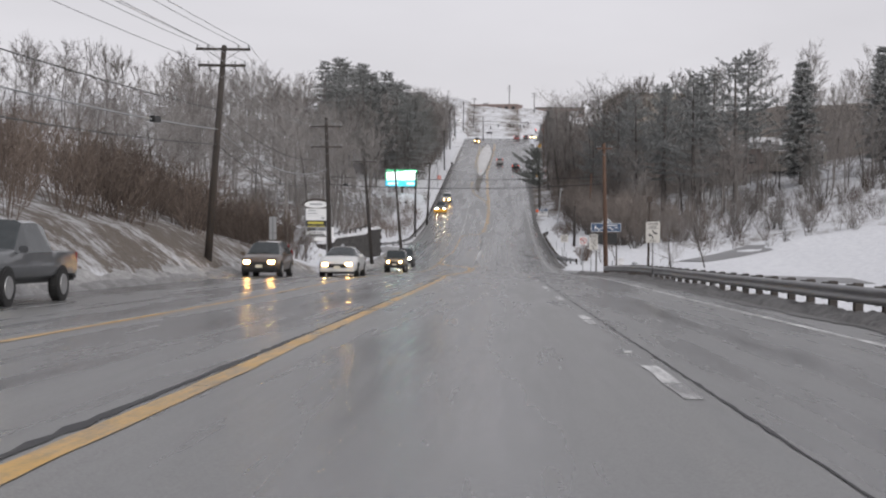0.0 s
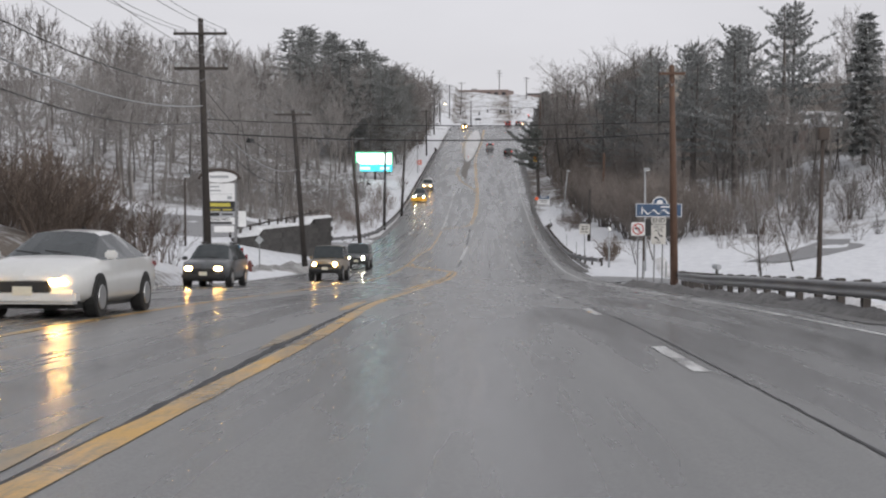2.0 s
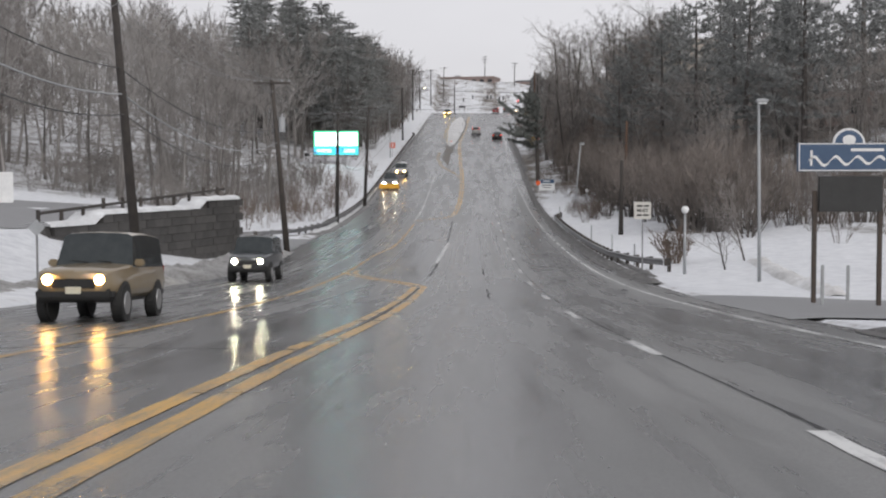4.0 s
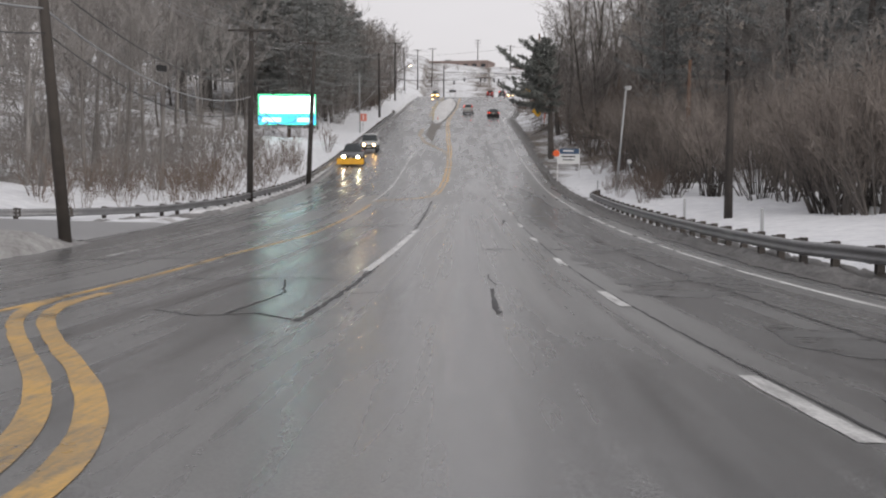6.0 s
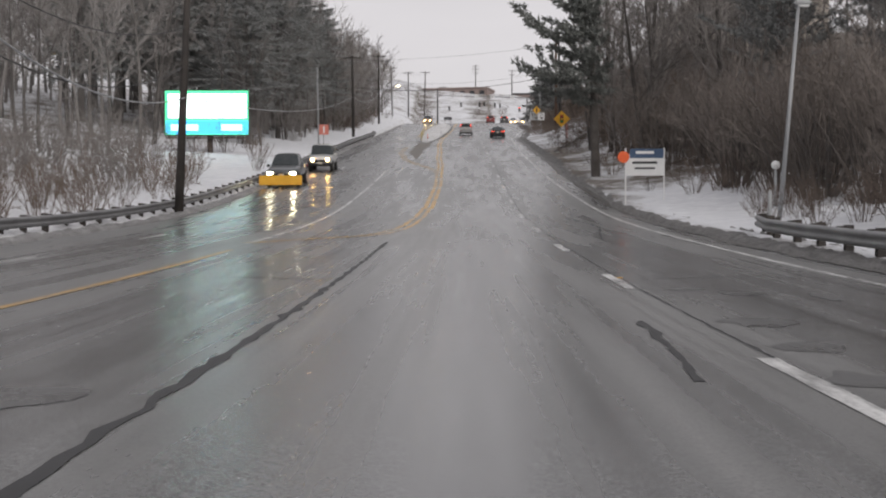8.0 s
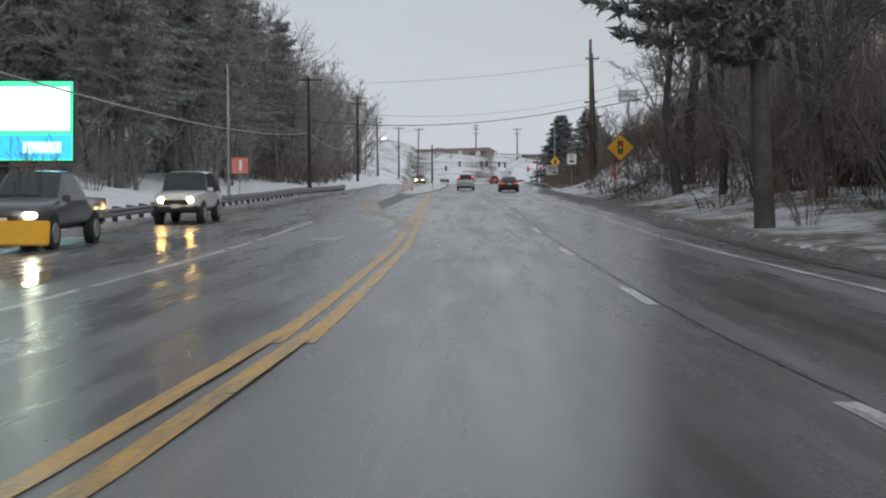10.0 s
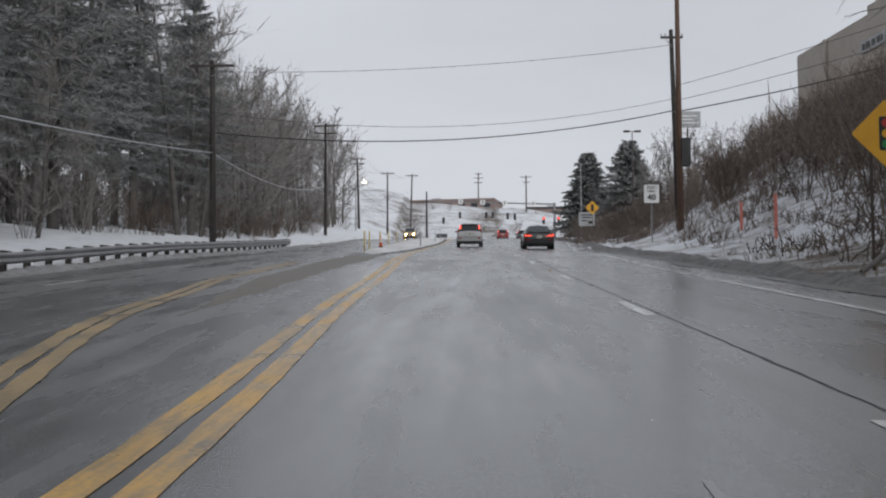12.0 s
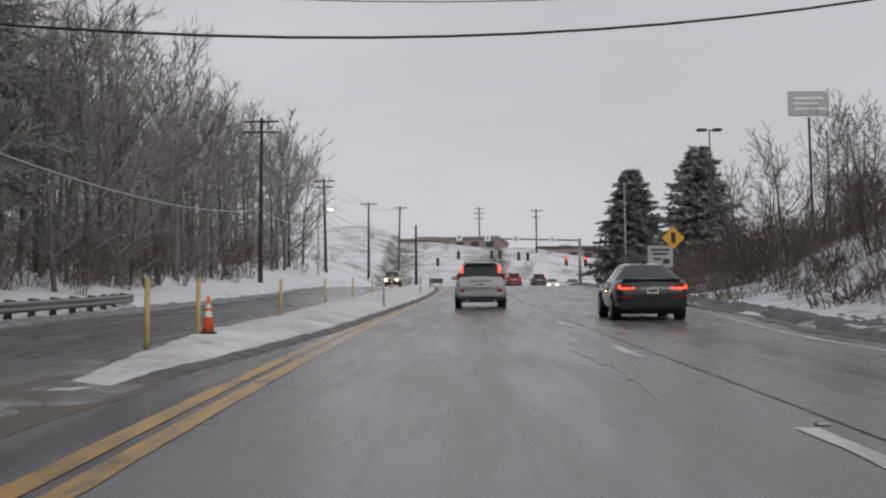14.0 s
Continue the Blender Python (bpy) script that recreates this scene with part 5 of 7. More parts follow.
for k in range(70):     # lighter trees past the conifers
    x, y = -19.0 - 20 * rng.random() ** 1.4, rng.uniform(350, 455)
    planted("bare_tree", FROST[rng.integers(3)], x, y, rng.uniform(0.8, 1.35), rng.uniform(0, 360), "bare frosted grey deciduous tree", "tree", G_L)
for k in range(26):     # bare trees and saplings among the conifers
    x, y = -19.5 - 12 * rng.random(), rng.uniform(285, 350)
    planted("bare_tree", FROST[rng.integers(3)], x, y, rng.uniform(0.7, 1.2), rng.uniform(0, 360), "bare frosted grey deciduous tree", "tree", G_L)
for k in range(34):     # undergrowth along the left wood's edge
    x, y = rng.uniform(-34, -18.5), rng.uniform(182, 420)
    planted("thicket", THICKET[rng.integers(2)], x, y, rng.uniform(0.5, 1.0), rng.uniform(0, 360), "bare tangled grey-brown undergrowth", "shrub", G_B, names=("crown",))
for k in range(26):     # brush along the foot of the wood
    planted("bush", BRUSH[rng.integers(4)], rng.uniform(-23.5, -18.2), rng.uniform(335, 440), rng.uniform(0.7, 1.2), rng.uniform(0, 360), "dark tangled leafless brush at the wood's foot", "shrub", G_B, names=("crown",))
far_wood([(rng2.uniform(-28, -19), rng2.uniform(318, 425), rng2.uniform(0.8, 1.5), rng2.uniform(0, 6.28)) for k in range(80)], "rounded dark brown brush on the snowy foot of the wood", SCRUB, M_BRUSH, "brush", "brush")
scrub = [(rng.uniform(-34, -19), rng.uniform(284, 452), rng.uniform(1.0, 2.2), rng.uniform(0, 6.28)) for k in range(170)]
far_wood(scrub[:125], "grey tangled saplings and scrub filling the wood", SCRUB, M_DARKTWIG, "scrub", "scrub")
# right: conifers above the lot, then bare wood down to the road
for x, y, s, kd in [(47, 217, 1.12, "f"), (36, 214, 1.12, "p"), (40.7, 232, 1.12, "p"), (28, 205, 1.02, "p"), (31.5, 222, 1.05, "p"), (24.5, 214, 0.95, "p"), (21, 222, 0.95, "p"), (27, 232, 1.0, "p"), (59, 214, 1.1, "f"), (19.5, 236, 0.85, "p"), (34, 240, 1.05, "f"), (23, 245, 0.95, "p"), (38, 250, 1.0, "p"), (15.5, 245, 0.72, "p"), (29, 255, 0.95, "p"), (18, 255, 0.8, "p")]:
    set_ = FIR if kd == "f" else PINE
    planted("conifer" if kd == "f" else "pine_tree", set_[rng.integers(len(set_))], x, y, s, rng.uniform(0, 360), L_FIR if kd == "f" else L_PINE, "tree", G_R)
planted("pine_tree", ROADPINE, 5.9, 252, 1.0, 0, "crooked dark pine leaning over the road's edge", "tree", G_R)
count = 0
while count < 76:
    x, y = rng.uniform(10.5, 80), rng.uniform(186, 300)
    if x < 13 + max(0, (222 - y) * 0.9) or x > 26 + (y - 150) * 0.8:
        continue
    planted("bare_tree", DARK[rng.integers(3)], x, y, rng.uniform(0.45, 0.75), rng.uniform(0, 360), "bare dark grey deciduous tree of the roadside wood", "tree", G_R)
    count += 1
far_wood([(rng2.uniform(21, 46), rng2.uniform(268, 330), rng2.uniform(0.5, 0.8), rng2.uniform(0, 6.28)) for k in range(40)], "bare trees behind the roadside wood", FARTREE, M_DARKTWIG)
far_wood([(rng2.uniform(17, 84), rng2.uniform(196, 272), rng2.uniform(0.38, 0.72), rng2.uniform(0, 6.28)) for k in range(105)], "close-standing dark bare trees between the pines", FARTREE, M_DARKTWIG)
far_wood([(rng.uniform(48, 160), rng.uniform(190, 400), rng.uniform(0.6, 0.95), rng.uniform(0, 6.28)) for k in range(75)][:48], "bare grey wood on the right-hand hillside")
for k in range(96):     # brown thickets at the foot of the right-hand wood
    y = rng.uniform(168, 275)
    x = rng.uniform(9.5, 13) + max(0, (200 - y) * 0.1) + 11 * rng.random() ** 1.6
    planted("dome_shrub", DOME[rng.integers(4)], x, y, rng.uniform(0.65, 1.25), rng.uniform(0, 360), "dense rounded brown leafless shrub at the wood's edge", "shrub", G_B, names=("trunk", "crown"))
for k in range(80):     # shrubs on the patchy slope above the lot
    x, y = rng.uniform(20, 82), rng.uniform(162, 214)
    planted("dome_shrub", GREYDOME[rng.integers(2)], x, y, rng.uniform(0.35, 1.0), rng.uniform(0, 360), "dense rounded grey leafless shrub on the patchy snow", "shrub", G_B, names=("trunk", "crown"))
for k in range(24):     # brush on the snowy slope above the lot
    x, y = rng.uniform(16, 75), rng.uniform(168, 215)
    planted("bush", BRUSH[rng.integers(4)], x, y, rng.uniform(0.5, 0.9), rng.uniform(0, 360), "brown leafless bush in the snow", "shrub", G_B, names=("crown",))
for k in range(34):     # low brush behind the guardrail
    y = rng.uniform(196, 252)
    planted("bush", BRUSH[rng.integers(4)], rng.uniform(6.6, 10.5), y, rng.uniform(0.35, 0.75), rng.uniform(0, 360), "low brown leafless brush behind the guardrail", "shrub", G_B, names=("crown",))
scrub = [(rng.uniform(15, 78), rng.uniform(176, 222), rng.uniform(0.6, 1.2), rng.uniform(0, 6.28)) for k in range(230)]
far_wood(scrub[:175], "dense grey-brown leafless scrub on the snowy slope", SCRUB, M_DARKTWIG, "scrub", "scrub")
scrub = [(rng.uniform(-25, -15.8), rng.uniform(188, 262), rng.uniform(0.6, 1.3), rng.uniform(0, 6.28)) for k in range(80)]
far_wood(scrub, "dense dark leafless scrub behind the guardrail", SCRUB, M_BRUSH, "scrub", "scrub")
# big trees standing close to the road on the right
planted("bare_tree", BIG[0], 10.6, 291, 0.85, 20, "big dark bare tree standing close to the road", "tree", G_R)
planted("bare_tree", BIG[1], 13.5, 296, 0.8, 130, "big dark bare tree standing close to the road", "tree", G_R)
LEANING = bare_tree(18, 13, 0.3, (15, 9, 6, 2), 0.12, 0.25, 0.016, M_DARKTWIG)
for x, y, sc, tilt, rz in [(8.8, 283.5, 1.0, -24, 250), (10.8, 268, 0.95, -18, 80)]:
    ob = planted("bare_tree", LEANING, x, y, sc, rz, "leaning dark bare tree spreading its branches over the road", "tree", G_R)
    ob.rotation_euler = (0, radians(tilt), radians(rz))
planted("bare_tree", BIG[1], 14.5, 281, 0.78, 60, "big dark bare tree standing close to the road", "tree", G_R)
planted("bare_tree", BIG[0], 12.5, 272, 0.8, 190, "big dark bare tree standing close to the road", "tree", G_R)
planted("bare_tree", BARE[2], 18, 288, 1.0, 90, L_BARE, "tree", G_R)
for k, (x, y, sc) in enumerate([(16.5, 268, 0.9), (10.2, 262, 0.7), (19, 277, 1.0), (22, 270, 1.0), (12, 302, 0.8), (17, 300, 1.0), (24, 284, 1.05), (21, 295, 1.0), (9.5, 276, 0.6)]):
    planted("bare_tree", BIG[k % 2], x, y, 0.8 * sc, 67 * k, "big dark bare tree standing close to the road", "tree", G_R)
for k in range(34):     # saplings and thickets under them
    x, y = 8.2 + 16 * rng.random(), rng.uniform(250, 304)
    if k % 2:
        planted("young_tree", FROST[rng.integers(3)], x, y, rng.uniform(0.4, 0.8), rng.uniform(0, 360), "low bushy bare brown tree at the wood's edge", "tree", "young trees")
    else:
        planted("bush", BRUSH[rng.integers(4)], x, y, rng.uniform(0.6, 1.1), rng.uniform(0, 360), "dense brown leafless brush under the trees", "shrub", G_B, names=("crown",))
# brush on the left bank
for k in range(125):
    y = rng.uniform(14, 101)
    x = -16.9 - 9.4 * rng.random() ** 1.2
    planted("bush", BRUSH[rng.integers(4)], x, y, rng.uniform(0.95, 1.45) * (1 - 0.3 * ease(y, 88, 101)), rng.uniform(0, 360), "dense brown leafless brush on the snowy bank", "shrub", G_B, names=("crown",))
for k in range(40):     # where the brush ends above the lot
    planted("bush", BRUSH[rng.integers(4)], rng.uniform(-23, -16.6), rng.uniform(84, 108), rng.uniform(0.9, 1.3), rng.uniform(0, 360), "dense brown leafless brush on the snowy bank", "shrub", G_B, names=("crown",))
# close brush under the big trees and over the top of the bank
far_wood([(9.3 + 14 * rng2.random(), rng2.uniform(258, 303), rng2.uniform(1.1, 2.1), rng2.uniform(0, 6.28)) for k in range(120)], "dense dark brown brush filling the wood's edge", SCRUB, M_BRUSH, "brush", "brush")
far_wood([(rng2.uniform(12.5, 27), rng2.uniform(304, 374), rng2.uniform(1.0, 1.65), rng2.uniform(0, 6.28)) for k in range(170)], "dense reddish-brown brush over the bank", SCRUB, M_BRUSH, "brush", "brush")
far_wood([(rng2.uniform(18, 84), rng2.uniform(158, 202), rng2.uniform(0.7, 1.3), rng2.uniform(0, 6.28)) for k in range(130)], "patchy dark leafless scrub on the snowy slope", SCRUB, M_BRUSH, "scrub", "scrub")
# brush and weeds on the right bank
behind = []
for k in range(165):
    y = rng.uniform(302, 432)
    x = 10.8 + 14 * rng.random() ** 1.2 + 1.5 * ease(y, 330, 302)
    if x > 14.5:
        behind.append((x, y, rng.uniform(0.7, 1.3), rng.uniform(0, 6.28)))
    else:
        planted("bush", BRUSH[rng.integers(4)], x, y, rng.uniform(0.7, 1.3), rng.uniform(0, 360), "dense reddish-brown leafless brush on the snowy bank", "shrub", G_B, names=("crown",))
far_wood(behind, "tangled reddish-brown brush covering the top of the bank", BRUSH[:1] + SCRUB, M_BRUSH, "brush", "brush")
for k in range(130):
    y = rng.uniform(250, 400)
    planted("weeds", WEEDS[rng.integers(2)], rng.uniform(7.5, 14), y, rng.uniform(0.5, 1.2), rng.uniform(0, 360), "dry brown weeds poking through the snow", "weeds", G_B, names=("crown",))
low = [(rng2.uniform(7.6, 12.5) + 1.2 * ease(y_, 350, 302), y_, rng2.uniform(0.35, 0.8), rng2.uniform(0, 6.28)) for y_ in rng2.uniform(318, 405, 90)]
far_wood(low, "low reddish-brown scrub breaking through the snow", SCRUB, M_BRUSH, "scrub", "scrub")
low = [(rng2.uniform(6.3, 13), rng2.uniform(286, 390), rng2.uniform(0.25, 0.7), rng2.uniform(0, 6.28)) for k in range(130)]
far_wood(low, "dry grass tufts and litter in the snow", WEEDS, M_BRUSH, "dry_grass", "grass")
low = [(rng2.uniform(5.6, 10.5), rng2.uniform(254, 306), rng2.uniform(0.18, 0.42), rng2.uniform(0, 6.28)) for k in range(230)]
far_wood(low, "matted tan dead grass along the verge", WEEDS, M_DRYGRASS, "dry_grass", "grass")
planted("bush", SHRUB[0], 8.1, 151.5, 1.0, 20, "dark rounded leafless shrub beside the guardrail", "shrub", G_B, names=("crown",))
# evergreens and young trees towards the junction
for x, y, s, k in [(14.75, 440, 1.19, 0), (17.3, 417, 1.13, 1)]:
    planted("spruce", SPRUCE[k], x, y, s, 70 * k, "dense conical dark green spruce", "tree", "spruces by the junction")
for x, y, s in [(16.5, 402, 1.0), (19.5, 398, 1.1), (20, 390, 1.0), (19, 382, 0.9), (20.5, 410, 1.0), (14.5, 425, 0.8), (18, 384, 1.0), (16.8, 392, 0.9), (18, 377, 0.8), (16.5, 364, 0.75), (18.6, 405, 0.95), (13.2, 358, 0.75), (14.4, 367, 0.8), (13.6, 118, 0.75), (19, 133, 0.9), (-11.5, 515, 0.8), (11.5, 150, 0.6), (9.6, 145, 0.5)]:
    planted("young_tree", YOUNG[rng.integers(3)], x, y, s, rng.uniform(0, 360), "small bare young tree with upright twigs", "tree", "young trees")
for k in range(34):
    planted("bush", BRUSH[rng.integers(4)], rng.uniform(-40, 40), rng.uniform(505, 560), rng.uniform(0.5, 0.9), rng.uniform(0, 360), "brown leafless bush on the snowy hill", "shrub", G_B, names=("crown",))
for k in range(30):
    y = rng.uniform(360, 470)
    planted("bush", BRUSH[rng.integers(4)], rng.uniform(-24, -17), y, rng.uniform(0.4, 0.8), rng.uniform(0, 360), "brown leafless bush beside the road", "shrub", G_B, names=("crown",))


# ---- signs ----
M_DULLYEL = surface("faded_yellow_ink", (0.42, 0.36, 0.05), (0.6, 0.52, 0.1), 0.5, 2, 15, 0)
def lettering(text, size, material, parent, m, bold=0.0, name="lettering"):
    """Flat words as a mesh; m is where their middle stands, reading along x, upright along z, facing -y."""
    cu = bpy.data.curves.new(name, "FONT")
    cu.body, cu.size, cu.align_x, cu.align_y = text, size, "CENTER", "CENTER"
    cu.offset = bold
    tmp = new(name, cu)
    me = bpy.data.meshes.new_from_object(tmp)
    bpy.data.objects.remove(tmp)
    bpy.data.curves.remove(cu)
    me.materials.clear()
    me.materials.append(material)
    return piece(name, me, parent, m @ pose(0, 0, 0, 90))


def plate(w, h, z, x=0.0, y=0.0, corner=0.05, thick=0.012):
    """A thin upright board with rounded corners, centred at x and z, facing -y."""
    bm = bmesh.new()
    pts = []
    for cx, cz, a0 in ((1, 1, 0), (-1, 1, 90), (-1, -1, 180), (1, -1, 270)):
        for k in range(4):
            a = radians(a0 + 30 * k)
            pts.append((x + cx * (w / 2 - corner) + corner * math.cos(a), y, z + cz * (h / 2 - corner) + corner * math.sin(a)))
    fr = bm.faces.new([bm.verts.new(p) for p in pts])
    ret = bmesh.ops.extrude_face_region(bm, geom=[fr])
    bmesh.ops.translate(bm, verts=[v for v in ret["geom"] if isinstance(v, bmesh.types.BMVert)], vec=(0, thick, 0))
    bmesh.ops.recalc_face_normals(bm, faces=bm.faces)
    return bm


def bars(parent, rows, material, name="text_bar", y=-0.006):
    """Unreadable writing: bars of (x, z, width, height)."""
    for x, z, w, h in rows:
        part(name, box(w, 0.004, h, x, y, z - h / 2), material, parent)


def u_posts(ob, xs, h, r=0.03, material=None, sink=0.4):
    for x in xs:
        part("post", box(0.06, 0.04, h + sink, x, 0.035, -sink), material or M_STEEL, ob)


def arrow_pair(panel, z, s):
    """The two curved arrows of a shared turning lane: one comes down and turns right, one goes up and turns left."""
    for sg in (1, -1):
        v, f = [], []
        for k in range(8):
            a = radians(90 * k / 7)
            cx, cz = 0.24 * (1 - math.cos(a)), 0.36 - 0.3 * math.sin(a)
            w, dx, dz = 0.05, math.cos(a), math.sin(a)
            v += [(sg * s * (cx - w * dx), -0.009, z + sg * s * (cz - w * dz)), (sg * s * (cx + w * dx), -0.009, z + sg * s * (cz + w * dz))]
            if k:
                f.append((2 * k - 2, 2 * k - 1, 2 * k + 1, 2 * k))
        n = len(v)
        v += [(sg * s * px, -0.009, z + sg * s * pz) for px, pz in ((0.22, 0.18), (0.22, -0.06), (0.4, 0.06))]
        f.append((n, n + 1, n + 2))
        piece("arrow", mesh_of("arrow", v, f, M_BLACK), panel)


M_SIGNCREAM = surface("weathered_cream_sheet", (0.5, 0.48, 0.44), (0.62, 0.6, 0.56), 0.4, 1.5, 12, 0)


def sign_at(name, x, y, label, turn=0.0, base=None):
    return thing(name, x, y, land_at(x, y) if base is None else base, turn, label, "road sign")


# shared turning lane sign
s = sign_at("road_sign", 5.0, 56.5, "cream CENTER LANE ONLY sign with two black curved arrows", base=-3.3)
u_posts(s, (0,), 2.6)
p_ = part("panel", plate(0.6, 0.9, 2.15), M_SIGNCREAM, s)
lettering("CENTER", 0.12, M_BLACK, p_, pose(0, -0.007, 2.51), 0.002)
lettering("LANE", 0.12, M_BLACK, p_, pose(0, -0.007, 2.38), 0.002)
lettering("ONLY", 0.1, M_BLACK, p_, pose(0, -0.007, 1.78), 0.002)
bars(p_, [(0, 2.31, 0.42, 0.015)], M_BLACK)
arrow_pair(p_, 2.06, 0.52)
# END sign over a second turning lane sign
s = sign_at("road_sign", 5.55, 100.2, "cream END sign above a CENTER LANE ONLY sign on two posts", base=-6.1)
u_posts(s, (-0.18, 0.18), 2.95)
p_ = part("panel", plate(0.64, 0.3, 2.86), M_SIGNCREAM, s)
lettering("END", 0.27, M_BLACK, p_, pose(0, -0.007, 2.86), 0.006)
p_ = part("panel", plate(0.64, 0.86, 2.25), M_SIGNCREAM, s)
lettering("CENTER", 0.12, M_BLACK, p_, pose(0, -0.007, 2.58), 0.002)
lettering("LANE", 0.12, M_BLACK, p_, pose(0, -0.007, 2.46), 0.002)
lettering("ONLY", 0.1, M_BLACK, p_, pose(0, -0.007, 1.89), 0.002)
bars(p_, [(0, 2.39, 0.42, 0.015)], M_BLACK)
arrow_pair(p_, 2.15, 0.52)
# no left turn
s = sign_at("road_sign", 4.9, 102.4, "white no-left-turn sign with a red ring", base=-6.25)
u_posts(s, (0,), 2.4)
p_ = part("panel", plate(0.62, 0.62, 2.55), M_WHITE, s)
v, f = [], []
for k in range(33):
    a = 2 * math.pi * k / 32
    v += [(0.26 * math.cos(a), -0.008, 2.55 + 0.26 * math.sin(a)), (0.21 * math.cos(a), -0.008, 2.55 + 0.21 * math.sin(a))]
    if k:
        f.append((2 * k - 2, 2 * k, 2 * k + 1, 2 * k - 1))
n = len(v)
v += [(-0.17, -0.009, 2.75), (-0.13, -0.009, 2.78), (0.17, -0.009, 2.35), (0.13, -0.009, 2.32)]
f.append((n, n + 1, n + 2, n + 3))
piece("ring", mesh_of("ring", v, f, M_RED), p_)
v = [(-0.17, -0.0075, 2.58), (-0.06, -0.0075, 2.68), (-0.06, -0.0075, 2.61), (0.08, -0.0075, 2.61), (0.08, -0.0075, 2.4), (0.02, -0.0075, 2.4), (0.02, -0.0075, 2.55), (-0.06, -0.0075, 2.55), (-0.06, -0.0075, 2.48)]
piece("arrow", mesh_of("arrow", v, [(0, 8, 7, 2, 1), (2, 7, 6, 3), (3, 6, 5, 4)], M_BLACK), p_)
# MUST sign
s = sign_at("road_sign", 5.4, 143.1, "white lane sign with the word MUST on a post", base=-8.2)
u_posts(s, (0,), 3.0)
p_ = part("panel", plate(0.78, 0.78, 2.85), M_SIGNCREAM, s)
lettering("MUST", 0.2, M_BLACK, p_, pose(0, -0.007, 2.85), 0.008)
bars(p_, [(-0.14, 3.06, 0.26, 0.08), (0.17, 3.06, 0.24, 0.08), (-0.15, 2.64, 0.24, 0.08), (0.15, 2.64, 0.26, 0.08)], M_BLACK)
# signal ahead
s = sign_at("road_sign", 6.72, 291.0, "yellow diamond signal-ahead sign on two dark posts", base=-0.95)
u_posts(s, (-0.33, 0.42), 3.0, material=M_DARKSTEEL)
bm = plate(1.06, 1.06, 0, corner=0.06)
bmesh.ops.rotate(bm, verts=bm.verts, cent=(0, 0, 0), matrix=Matrix.Rotation(radians(45), 3, "Y"))
bmesh.ops.translate(bm, verts=bm.verts, vec=(0, 0, 2.88))
p_ = part("panel", bm, M_SIGNYEL, s)
part("signal_symbol", plate(0.3, 0.74, 2.88, y=-0.006, corner=0.04, thick=0.004), M_BLACK, p_)
for dz, mm in ((0.23, M_RED), (0.0, M_SIGNYEL), (-0.23, M_GREEN)):
    bm = bmesh.new()
    bmesh.ops.create_circle(bm, cap_ends=True, segments=20, radius=0.095, matrix=pose(0, -0.009, 2.88 + dz, 90))
    part("signal_lens", bm, mm, p_)
# speed limit
s = sign_at("road_sign", 7.1, 328.6, "white SPEED LIMIT 40 sign on a post", base=2.5)
u_posts(s, (0,), 3.0)
p_ = part("panel", plate(0.76, 0.9, 2.62), M_WHITE, s)
lettering("SPEED", 0.18, M_BLACK, p_, pose(0, -0.007, 2.94), 0.003)
lettering("LIMIT", 0.18, M_BLACK, p_, pose(0, -0.007, 2.75), 0.003)
lettering("40", 0.42, M_BLACK, p_, pose(0, -0.007, 2.43), 0.012)
M_GREYBOARD = surface("weathered_pale_board", (0.3, 0.31, 0.32), (0.5, 0.51, 0.52), 0.5, 1.5, 12, 0)
# second diamond and a white board near the junction
s = sign_at("road_sign", 9.65, 384, "yellow diamond signal-ahead sign near the junction", base=7.9)
u_posts(s, (0,), 2.6, material=M_DARKSTEEL)
bm = plate(0.92, 0.92, 0, corner=0.05)
bmesh.ops.rotate(bm, verts=bm.verts, cent=(0, 0, 0), matrix=Matrix.Rotation(radians(45), 3, "Y"))
bmesh.ops.translate(bm, verts=bm.verts, vec=(0, 0, 2.55))
p_ = part("panel", bm, M_SIGNYEL, s)
part("signal_symbol", plate(0.26, 0.6, 2.55, y=-0.006, corner=0.04, thick=0.004), M_BLACK, p_)
s = sign_at("road_sign", 9.5, 388, "white lane board with dark lines of writing", base=8.2)
u_posts(s, (-0.5, 0.5), 1.9)
p_ = part("panel", plate(1.5, 1.3, 1.6), M_GREYBOARD, s)
bars(p_, [(0, 2.0, 1.1, 0.12), (0, 1.75, 0.9, 0.12), (-0.2, 1.45, 0.5, 0.12), (0.35, 1.3, 0.4, 0.3)], M_BLACK)
# left-hand signs
M_PALERED = surface("glow_tinted_and_faded_red", (0.55, 0.16, 0.12), (0.68, 0.24, 0.19), 0.4, 2, 12, 0)
# panel's red stands for the billboard's orange glow on a white sheet
s = sign_at("road_sign", -15.2, 293.0, "sign coloured red for the billboard's glow, with a white bar, beside a pole", base=-1.0)
u_posts(s, (0,), 2.6)
p_ = part("panel", plate(0.95, 0.92, 2.2), M_PALERED, s)
bars(p_, [(0.05, 2.2, 0.14, 0.6)], M_WHITE)
s = sign_at("road_sign", -14.05, 72.7, "grey backs of two narrow road signs on one post", base=-4.1)
u_posts(s, (0,), 3.0)
part("panel", plate(0.4, 0.9, 2.6, y=0.02), M_GREYPOST, s)
part("panel", plate(0.42, 0.35, 1.95, y=0.02), M_GREYPOST, s)
s = sign_at("road_sign", -16.4, 125.0, "small white diamond object marker beside the drive", base=-7.3)
u_posts(s, (0,), 2.0)
bm = plate(0.4, 0.4, 0)
